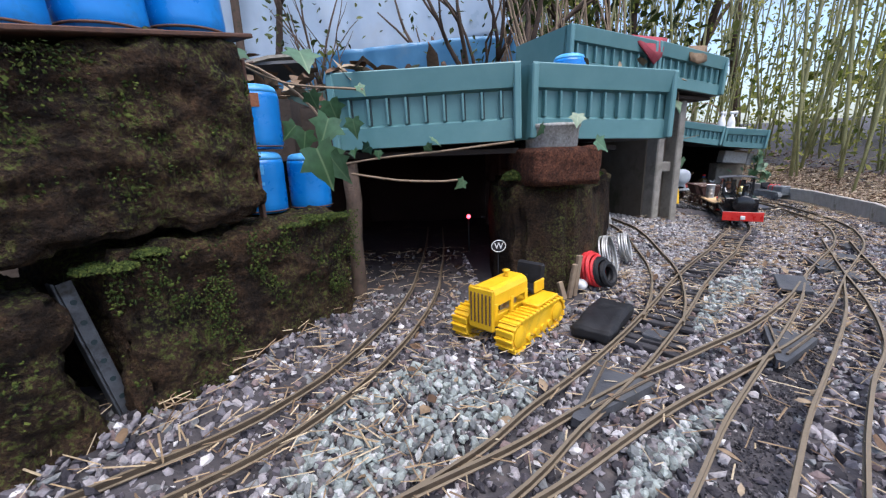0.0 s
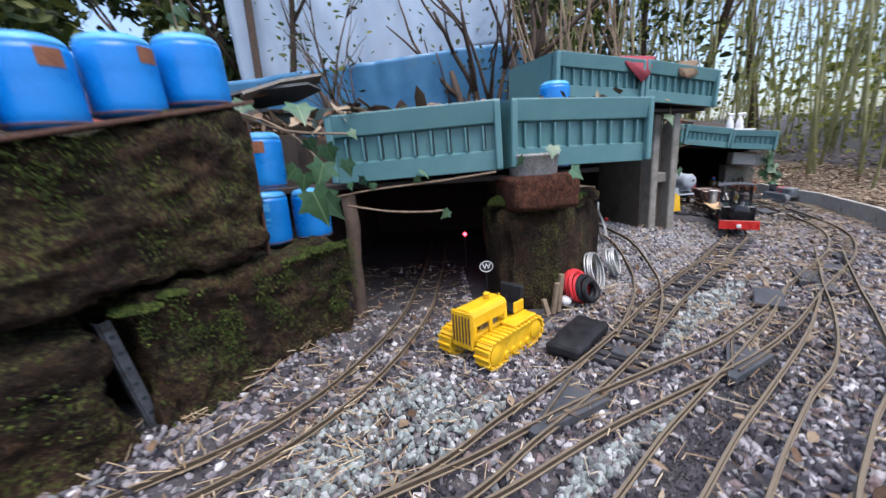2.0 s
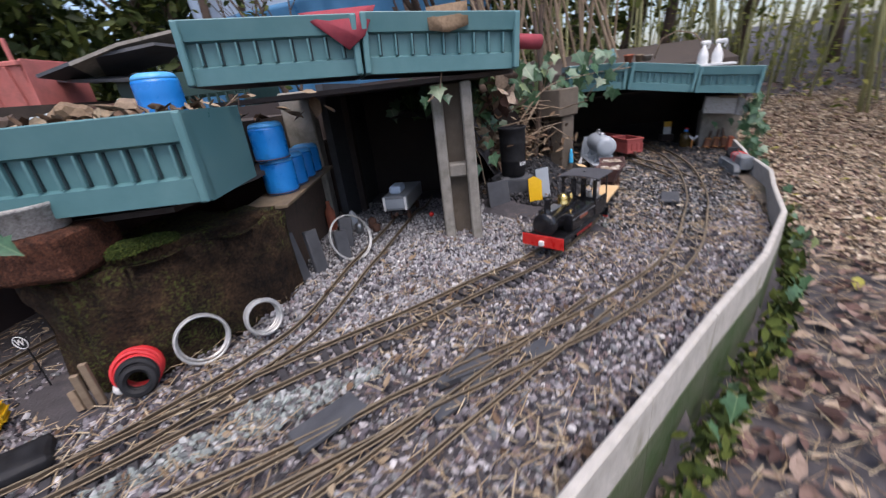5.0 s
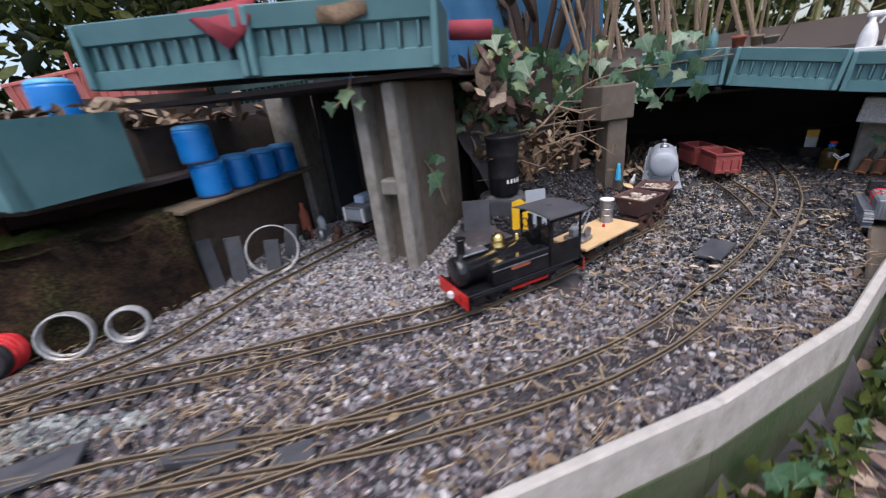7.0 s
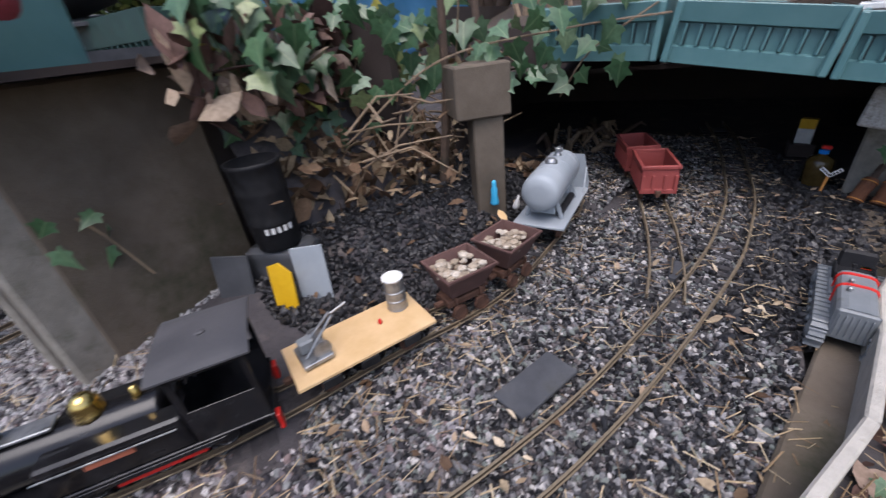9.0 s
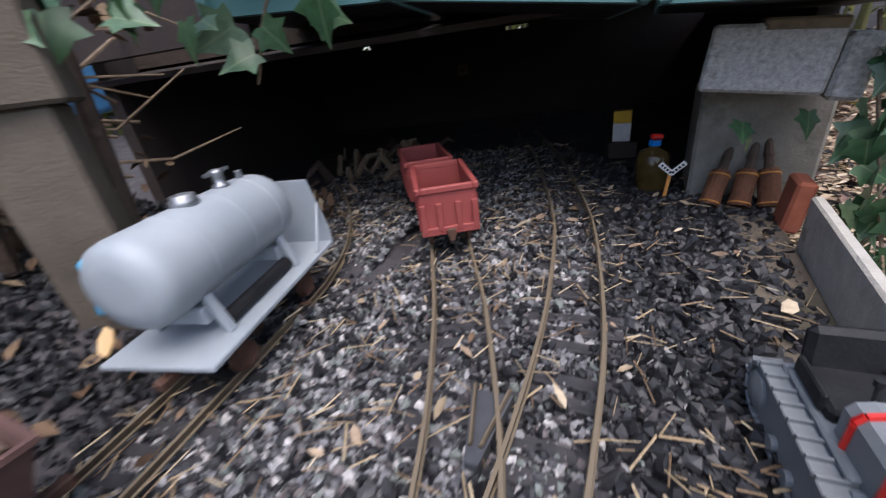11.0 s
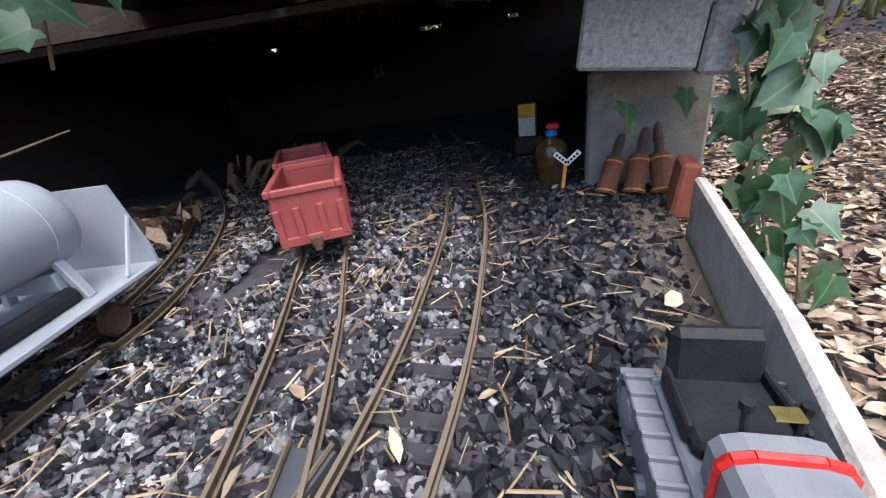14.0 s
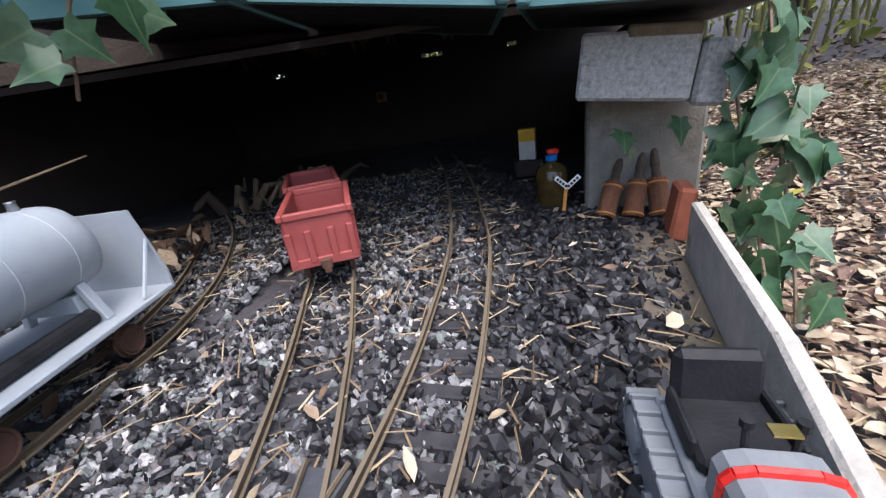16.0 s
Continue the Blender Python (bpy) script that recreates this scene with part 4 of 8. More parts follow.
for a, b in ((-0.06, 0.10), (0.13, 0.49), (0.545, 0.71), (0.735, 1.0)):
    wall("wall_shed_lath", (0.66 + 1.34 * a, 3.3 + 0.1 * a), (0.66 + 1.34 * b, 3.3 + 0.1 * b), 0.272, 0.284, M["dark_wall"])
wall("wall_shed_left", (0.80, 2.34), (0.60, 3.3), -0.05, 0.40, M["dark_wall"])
# unseen board added only to keep daylight out of the shed
wall("shed_light_block", (0.74, 2.30), (1.10, 2.30), 0.262, 0.34, M["dark_wall"])
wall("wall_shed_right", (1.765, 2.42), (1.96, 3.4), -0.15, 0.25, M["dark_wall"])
# unseen roofs added to shut light out, near-black like the walls
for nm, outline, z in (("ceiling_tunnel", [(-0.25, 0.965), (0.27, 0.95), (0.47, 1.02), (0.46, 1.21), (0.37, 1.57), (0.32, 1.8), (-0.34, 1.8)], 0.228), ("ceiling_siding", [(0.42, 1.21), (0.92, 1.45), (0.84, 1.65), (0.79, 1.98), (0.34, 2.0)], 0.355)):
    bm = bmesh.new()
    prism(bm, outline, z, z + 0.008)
    solid(nm, bm, M["dark_wall"], "added dark roof that keeps light off the tracks", "ceiling", kind="structure")

# added sloping roof that keeps the far shed dark
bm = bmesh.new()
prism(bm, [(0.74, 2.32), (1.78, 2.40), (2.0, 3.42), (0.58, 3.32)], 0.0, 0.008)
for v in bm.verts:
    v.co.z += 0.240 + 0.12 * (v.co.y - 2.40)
solid("ceiling_shed", bm, M["dark_wall"], "added dark roof that keeps light off the far tracks", "ceiling", kind="structure")

# ---- rolling stock ----
def wheel_me(r, mat, name="wheel"):
    bm = bmesh.new()
    lathe(bm, [(r * 0.25, -0.002), (r * 0.8, -0.002), (r * 0.84, -0.0012), (r * 0.92, -0.0025), (r, -0.0025), (r, 0.001), (r * 1.12, 0.0012), (r * 1.12, 0.0025), (r * 0.25, 0.0025)], 18, pose(0, 0, 0, 90))
    return mesh_of(bm, name, mat, False)


WHEEL = wheel_me(0.0105, M["rust"])
WHEEL_L = wheel_me(0.0145, M["black"])
HT = RAIL_TOP


def wheels(t, xs, me, r):
    for x in xs:
        for s in (-1, 1):
            share("wheel", me, t, pose(x, s * GAUGE / 2, HT + r, 0, 0, 0 if s > 0 else 180))
        bm = bmesh.new()
        tube(bm, [(x, -GAUGE / 2, HT + r), (x, GAUGE / 2, HT + r)], 0.002, 8)
        part("axle", bm, M["rust"], t)


def chamfer_box(bm, c, s, b=0.0012, **k):
    return box(bm, c, s, bevel=b, **k)


# locomotive
t = thing("steam_locomotive", (1.027, 1.430, 0.0015), -121, "black model steam tank locomotive with red buffer beam and brass dome", "locomotive")
bm = bmesh.new(); chamfer_box(bm, (0.0, 0, HT + 0.026), (0.256, 0.05, 0.018)); part("frame", bm, M["black"], t)
bm = bmesh.new(); chamfer_box(bm, (0.0, 0, HT + 0.039), (0.262, 0.092, 0.004)); part("running_board", bm, M["black"], t)
for s in (-1, 1):
    bm = bmesh.new(); chamfer_box(bm, (0.02, s * 0.0455, HT + 0.034), (0.2, 0.003, 0.006), 0.0006); part("footplate_edge", bm, M["black"], t)
    bm = bmesh.new(); chamfer_box(bm, (0.01, s * 0.032, HT + 0.062), (0.125, 0.026, 0.043), 0.003)
    tank = part("side_tank", bm, M["black"], t)
    bm = bmesh.new(); chamfer_box(bm, (0.015, s * 0.0457, HT + 0.067), (0.042, 0.001, 0.008), 0.0003); part("nameplate", bm, M["terracotta"], tank, "red and brass nameplate")
    bm = bmesh.new(); tube(bm, [(0.075, s * 0.047, HT + 0.072), (-0.045, s * 0.047, HT + 0.072)], 0.001, 6); part("handrail", bm, M["steel"], tank)
bm = bmesh.new(); chamfer_box(bm, (0.1275, 0, HT + 0.032), (0.004, 0.1045, 0.0285), 0.001); part("beam_backing", bm, M["black"], t)
bm = bmesh.new(); chamfer_box(bm, (0.1315, 0, HT + 0.032), (0.0025, 0.104, 0.028), 0.0008); beam = part("buffer_beam", bm, M["red"], t, "bright red buffer beam")
bm = bmesh.new(); chamfer_box(bm, (0.137, 0, HT + 0.029), (0.008, 0.012, 0.011), 0.001); part("coupler", bm, M["white"], beam, "pale coupling block")
bm = bmesh.new(); chamfer_box(bm, (-0.130, 0, HT + 0.032), (0.005, 0.1, 0.024), 0.001); rear = part("rear_beam", bm, M["black"], t)
for s in (-1, 1):
    bm = bmesh.new(); chamfer_box(bm, (-0.134, s * 0.042, HT + 0.026), (0.005, 0.013, 0.024), 0.001); part("buffer", bm, M["red"], rear, "small red buffer")
bm = bmesh.new(); lathe(bm, [(0.026, -0.03), (0.027, -0.028), (0.027, 0.108), (0.028, 0.109), (0.028, 0.125), (0.025, 0.127), (0.006, 0.129)], 24, pose(0, 0, HT + 0.068, 0, 90)); part("boiler", bm, M["black"], t, smooth=True)
bm = bmesh.new(); lathe(bm, [(0.011, 0.0), (0.008, 0.004), (0.0075, 0.03), (0.010, 0.034), (0.0105, 0.037), (0.007, 0.037)], 16, pose(0.108, 0, HT + 0.092)); part("chimney", bm, M["black"], t, smooth=True)
bm = bmesh.new(); lathe(bm, [(0.015, 0.0), (0.0132, 0.003), (0.013, 0.014), (0.0108, 0.021), (0.006, 0.0255), (0.001, 0.0265)], 20, pose(0.03, 0, HT + 0.093)); part("dome", bm, M["brass"], t, "polished brass dome", True)
bm = bmesh.new(); lathe(bm, [(0.006, 0.0), (0.0045, 0.003), (0.004, 0.013), (0.002, 0.015)], 12, pose(-0.012, 0, HT + 0.094)); part("safety_valve", bm, M["brass"], t, "brass safety valve", True)
bm = bmesh.new(); chamfer_box(bm, (0.083, 0, HT + 0.098), (0.05, 0.022, 0.004), 0.001); part("tank_top", bm, M["steel"], t, "bare worn metal top plate")
for s in (-1, 1):
    bm = bmesh.new()
    chamfer_box(bm, (-0.092, s * 0.044, HT + 0.062), (0.074, 0.002, 0.045), 0.0005)
    chamfer_box(bm, (-0.058, s * 0.044, HT + 0.108), (0.006, 0.002, 0.05), 0.0005)
    chamfer_box(bm, (-0.126, s * 0.044, HT + 0.108), (0.006, 0.002, 0.05), 0.0005)
    chamfer_box(bm, (-0.092, s * 0.044, HT + 0.131), (0.074, 0.002, 0.008), 0.0005)
    part("cab_side", bm, M["black"], t)
bm = bmesh.new()
chamfer_box(bm, (-0.055, 0, HT + 0.064), (0.002, 0.088, 0.05), 0.0005)
for y in (-0.041, -0.013, 0.013, 0.041):
    chamfer_box(bm, (-0.055, y, HT + 0.108), (0.002, 0.008 if abs(y) > 0.02 else 0.014, 0.05), 0.0005)
front = part("cab_front", bm, M["black"], t)
for s in (-1, 1):
    bm = bmesh.new(); torus(bm, 0.0085, 0.0012, pose(-0.0535, s * 0.027, HT + 0.112, 0, 90), 20, 6); part("spectacle", bm, M["matt_black"], front)
bm = bmesh.new()
n = 10
prof = [(0.054 * math.sin(radians(-55 + 110 * i / n)) / math.sin(radians(55)), HT + 0.137 + 0.012 * (math.cos(radians(-55 + 110 * i / n)) - math.cos(radians(55)))) for i in range(n + 1)]
for x0, x1 in ((-0.137, -0.044),):
    lo = [[bm.verts.new((x, y, z)) for y, z in prof] for x in (x0, x1)]
    hi = [[bm.verts.new((x, y, z + 0.0022)) for y, z in prof] for x in (x0, x1)]
    for i in range(n):
        bm.faces.new((hi[0][i], hi[0][i + 1], hi[1][i + 1], hi[1][i]))
        bm.faces.new((lo[0][i], lo[1][i], lo[1][i + 1], lo[0][i + 1]))
        for k in (0, 1):
            bm.faces.new((lo[k][i], lo[k][i + 1], hi[k][i + 1], hi[k][i]))
    for i in (0, n):
        bm.faces.new((lo[0][i], lo[1][i], hi[1][i], hi[0][i]))
roof = part("cab_roof", bm, M["cab_roof"], t, "dusty grey curved cab roof")
bm = bmesh.new(); lathe(bm, [(0.005, 0), (0.005, 0.002), (0.003, 0.003)], 12, pose(-0.09, 0.0, HT + 0.144)); part("roof_vent", bm, M["cab_roof"], roof)
wheels(t, (-0.07, -0.005, 0.06), WHEEL_L, 0.0145)
for s in (-1, 1):
    bm = bmesh.new(); chamfer_box(bm, (0.105, s * 0.038, HT + 0.026), (0.03, 0.014, 0.016), 0.002); part("cylinder", bm, M["black"], t)
    bm = bmesh.new(); chamfer_box(bm, (-0.012, s * 0.037, HT + 0.020), (0.085, 0.002, 0.006), 0.0006); part("side_rod", bm, M["red"], t, "red side rod")


t.scale = (0.87, 0.87, 0.87)


def chassis(t, L, W_, xs, z=0.03, mat="matt_black"):
    bm = bmesh.new(); chamfer_box(bm, (0, 0, HT + z - 0.006), (L, 0.03, 0.010)); part("chassis", bm, M[mat], t)
    for s in (-1, 1):
        bm = bmesh.new(); chamfer_box(bm, (s * (L / 2 + 0.006), 0, HT + z - 0.008), (0.014, 0.007, 0.007)); part("coupler", bm, M["rust"], t)
    wheels(t, xs, WHEEL, 0.0105)


# flat wagon
t = thing("flat_wagon", (1.117, 1.629, 0), 68, "flat wagon with a bare plywood deck", "wagon")
chassis(t, 0.165, 0.07, (-0.05, 0.05))
bm = bmesh.new()
chamfer_box(bm, (0, 0, HT + 0.034), (0.17, 0.078, 0.005), 0.001)
for v in bm.verts:
    v.co.y += 0.0015 * noise.noise((v.co.x * 60, v.co.y * 9, 0))
deck = part("deck", bm, M["ply"], t, "pale plywood deck")
for s in (-1, 1):
    for x in (-0.05, -0.005, 0.05):
        bm = bmesh.new(); chamfer_box(bm, (x, s * 0.0385, HT + 0.026), (0.022, 0.004, 0.012), 0.0008); part("strap", bm, M["matt_black"], t)
t = thing("steel_can", (1.124, 1.692, HT + 0.0366), 0, "small white-topped steel drum on the wagon deck", "drum")
bm = bmesh.new(); lathe(bm, [(0.0125, 0.0), (0.0135, 0.001), (0.0128, 0.003), (0.0128, 0.014), (0.0136, 0.015), (0.0128, 0.016), (0.0128, 0.027), (0.0136, 0.028), (0.0128, 0.029), (0.0128, 0.043), (0.0138, 0.045)], 22); part("body", bm, M["steel"], t, smooth=False)
bm = bmesh.new(); lathe(bm, [(0.0138, 0.0452), (0.0138, 0.047), (0.0118, 0.0474), (0.011, 0.0462)], 22); part("lid", bm, M["white"], t, "white lid")
t = thing("stationary_engine", (1.096, 1.578, HT + 0.0366), 71, "small unpainted metal engine with a jib lashed to the deck", "engine")
bm = bmesh.new(); chamfer_box(bm, (0, 0, 0.005), (0.034, 0.04, 0.006), 0.001); part("bed", bm, M["steel"], t)
bm = bmesh.new(); chamfer_box(bm, (-0.004, 0.006, 0.016), (0.018, 0.014, 0.016), 0.002); part("block", bm, M["grey_paint"], t)
for s in (-1, 1):
    bm = bmesh.new(); lathe(bm, [(0.002, -0.0015), (0.010, -0.0015), (0.010, 0.0015), (0.002, 0.0015)], 16, pose(0.008, s * 0.014, 0.016, 90)); part("flywheel", bm, M["steel"], t)
for s in (-1, 1):
    bm = bmesh.new(); tube(bm, [(-0.01, s * 0.009, 0.01), (0.03, s * 0.004, 0.045)], 0.0016, 6); part("jib_leg", bm, M["steel"], t)
bm = bmesh.new(); tube(bm, [(0.03, 0, 0.045), (0.05, 0.0, 0.05)], 0.0014, 6); part("jib_tip", bm, M["steel"], t)
bm = bmesh.new(); lathe(bm, [(0.0025, 0), (0.003, 0.002), (0.002, 0.006), (0.001, 0.007)], 8, pose(1.126, 1.656, HT + 0.0366)); solid("red_bead", bm, M["red"], "tiny red bead lying on the deck", "bead", smooth=True)


def skip_wagon(at, turn, seed):
    t = thing("tipper_wagon", (at[0], at[1], 0), turn, "rusty brown tipper wagon loaded with pale stones", "wagon", "tipper wagons")
    chassis(t, 0.062, 0.05, (-0.018, 0.018), 0.028, "rust")
    z0, z1, a, b, c, d = HT + 0.034, HT + 0.07, 0.026, 0.018, 0.037, 0.034
    bm = bmesh.new()
    def ring(x, y, z):
        return [bm.verts.new(p) for p in ((-x, -y, z), (x, -y, z), (x, y, z), (-x, y, z))]
    r = [ring(a, b, z0), ring(c, d, z1), ring(c + 0.002, d + 0.002, z1), ring(c + 0.002, d + 0.002, z1 + 0.003), ring(c - 0.0012, d - 0.0012, z1 + 0.003), ring(a - 0.001, b - 0.001, z0 + 0.003)]
    for p, q in zip(r, r[1:]):
        for k in range(4):
            bm.faces.new((p[k], p[(k + 1) % 4], q[(k + 1) % 4], q[k]))
    bm.faces.new(r[0][::-1]); bm.faces.new(r[-1])
    part("tub", bm, M["brown_wagon"], t)
    for s in (-1, 1):
        bm = bmesh.new(); torus(bm, 0.02, 0.0022, pose(s * 0.02, 0, HT + 0.03, 90, 0, 90) , 20, 6)
        for v in bm.verts:
            v.co.z = max(v.co.z, HT + 0.018) if v.co.z < HT + 0.03 else HT + 0.03 + (v.co.z - HT - 0.03) * 0.25
        part("cradle", bm, M["rust"], t)
    rr = np.random.default_rng(seed)
    me_bm = bmesh.new()
    for k in range(46):
        g = bmesh.ops.create_icosphere(me_bm, subdivisions=1, radius=rr.uniform(0.004, 0.0085))
        o = Vector((rr.uniform(-0.029, 0.029), rr.uniform(-0.026, 0.026), z1 - 0.004 + rr.uniform(-0.004, 0.003)))
        for v in g["verts"]:
            v.co = Vector((v.co.x * rr.uniform(0.8, 1.2), v.co.y * rr.uniform(0.8, 1.2), v.co.z * 0.6)) + o
    ob = part("stone_load", me_bm, M["rock"], t, "heap of pale broken stones")
    ob["kind"] = "stuff"
    return t


skip_wagon((1.172, 1.770), 66, 1)
skip_wagon((1.197, 1.862), 80, 2)

# tank wagon
t = thing("tank_wagon", (1.194, 2.060, -0.0015), 95, "pale grey tank wagon with a flat deck and end bulkheads", "wagon")
chassis(t, 0.15, 0.07, (-0.045, 0.045), 0.03)
bm = bmesh.new(); chamfer_box(bm, (0, 0, HT + 0.033), (0.168, 0.078, 0.004), 0.0008); part("deck", bm, M["tank_paint"], t)
bm = bmesh.new()
prism(bm, [(-0.039, 0), (0.039, 0), (0.039, 0.012), (0.029, 0.06), (-0.029, 0.06), (-0.039, 0.012)], -0.0012, 0.0012, pose(0.082, 0, HT + 0.034) @ Matrix(((0, 0, 1, 0), (1, 0, 0, 0), (0, 1, 0, 0), (0, 0, 0, 1))))
part("bulkhead", bm, M["tank_paint"], t)
for s in (-1, 1):
    bm = bmesh.new(); tube(bm, [(0.081, s * 0.034, HT + 0.072), (0.056, s * 0.036, HT + 0.036)], 0.0014, 6); part("stay", bm, M["tank_paint"], t)
bm = bmesh.new(); lathe(bm, [(0.012, -0.081), (0.0225, -0.0795), (0.0272, -0.075), (0.0285, -0.068), (0.0285, 0.046), (0.0272, 0.053), (0.0225, 0.0575), (0.012, 0.059)], 30, pose(0, 0, HT + 0.082, 0, 90)); tank = part("tank", bm, M["tank_paint"], t, smooth=True)
for x in (-0.04, 0.0, 0.035):
    bm = bmesh.new(); torus(bm, 0.0285, 0.0005, pose(x, 0, HT + 0.082, 0, 90), 30, 6); part("seam", bm, M["tank_paint"], tank)
for x in (-0.05, 0.035):
    bm = bmesh.new(); chamfer_box(bm, (x, 0, HT + 0.049), (0.012, 0.036, 0.012), 0.001); part("saddle", bm, M["tank_paint"], t)
    for s in (-1, 1):
        bm = bmesh.new(); chamfer_box(bm, (x, s * 0.023, HT + 0.048), (0.006, 0.005, 0.028), 0.0006, tilt=(s * 18, 0)); part("saddle_leg", bm, M["tank_paint"], t)
bm = bmesh.new(); tube(bm, [(-0.045, -0.022, HT + 0.04), (0.03, -0.022, HT + 0.04)], 0.0055, 12); part("brake_cylinder", bm, M["matt_black"], t)
bm = bmesh.new(); lathe(bm, [(0.006, 0), (0.006, 0.003), (0.004, 0.004), (0.0038, 0.010), (0.005, 0.011), (0.005, 0.013), (0.002, 0.014)], 14, pose(0.018, 0, HT + 0.109)); v1 = part("valve", bm, M["steel"], t, "bare metal valve", True)
bm = bmesh.new(); tube(bm, [(-0.012 + 0.018, 0, HT + 0.121), (0.012 + 0.018, 0, HT + 0.121)], 0.0014, 8); part("valve_lever", bm, M["steel"], v1)
bm = bmesh.new(); lathe(bm, [(0.009, 0), (0.009, 0.004), (0.0075, 0.005), (0.0075, 0.007), (0.003, 0.008)], 16, pose(-0.018, 0, HT + 0.109)); part("hatch", bm, M["steel"], t, smooth=True)
bm = bmesh.new(); lathe(bm, [(0.003, 0), (0.0025, 0.006), (0.003, 0.007)], 10, pose(0.04, 0, HT + 0.109)); part("vent_pipe", bm, M["steel"], t, smooth=True)
t.scale = (1.13, 1.13, 1.13)


def open_wagon(at, turn):
    t = thing("open_wagon", (at[0], at[1], 0), turn, "dull red open wagon with a ribbed end and raised rim", "wagon", "red open wagons")
    chassis(t, 0.1, 0.05, (-0.028, 0.028), 0.026)
    L, w, z0, z1 = 0.054, 0.0305, HT + 0.022, HT + 0.070
    for s in (-1, 1):
        bm = bmesh.new(); chamfer_box(bm, (0, s * w, (z0 + z1) / 2), (2 * L, 0.003, z1 - z0), 0.0006); side = part("side", bm, M["red_wagon"], t)
        for i in range(7):
            bm = bmesh.new(); chamfer_box(bm, (-L + 2 * L * (i + 0.5) / 7, s * (w + 0.0022), (z0 + z1) / 2 - 0.003), (0.004, 0.003, z1 - z0 - 0.012), 0.0006); part("rib", bm, M["red_wagon"], side)
        bm = bmesh.new(); chamfer_box(bm, (s * L, 0, (z0 + z1) / 2), (0.003, 2 * w, z1 - z0), 0.0006); end = part("end", bm, M["red_wagon"], t)
        for y in (-w + 0.002, -0.0105, 0.0105, w - 0.002):
            bm = bmesh.new(); chamfer_box(bm, (s * (L + 0.003), y, (z0 + z1) / 2 - 0.004), (0.004, 0.0062, z1 - z0 - 0.016), 0.0006); part("rib", bm, M["red_wagon"], end)
        bm = bmesh.new(); chamfer_box(bm, (s * (L + 0.002), 0, z0 + 0.004), (0.005, 2 * w + 0.004, 0.009), 0.0008); part("headstock", bm, M["red_wagon"], end)
        bm = bmesh.new(); chamfer_box(bm, (s * (L + 0.006), 0, z0 + 0.002), (0.006, 0.010, 0.009), 0.001); part("coupler_hook", bm, M["rust"], end, "rusty coupling")
    for s in (-1, 1):
        bm = bmesh.new(); chamfer_box(bm, (0, s * (w + 0.001), z1 + 0.003), (2 * L + 0.008, 0.006, 0.007), 0.0012); part("rim", bm, M["red_wagon"], t)
        bm = bmesh.new(); chamfer_box(bm, (s * (L + 0.001), 0, z1 + 0.003), (0.006, 2 * w - 0.004, 0.007), 0.0012); part("rim", bm, M["red_wagon"], t)
    bm = bmesh.new(); chamfer_box(bm, (0, 0, z0 + 0.003), (2 * L - 0.004, 2 * w - 0.004, 0.003), 0.0005); part("floor", bm, M["brown_wagon"], t)
    return t


open_wagon((1.327, 2.262), 110)
open_wagon((1.270, 2.382), 114)


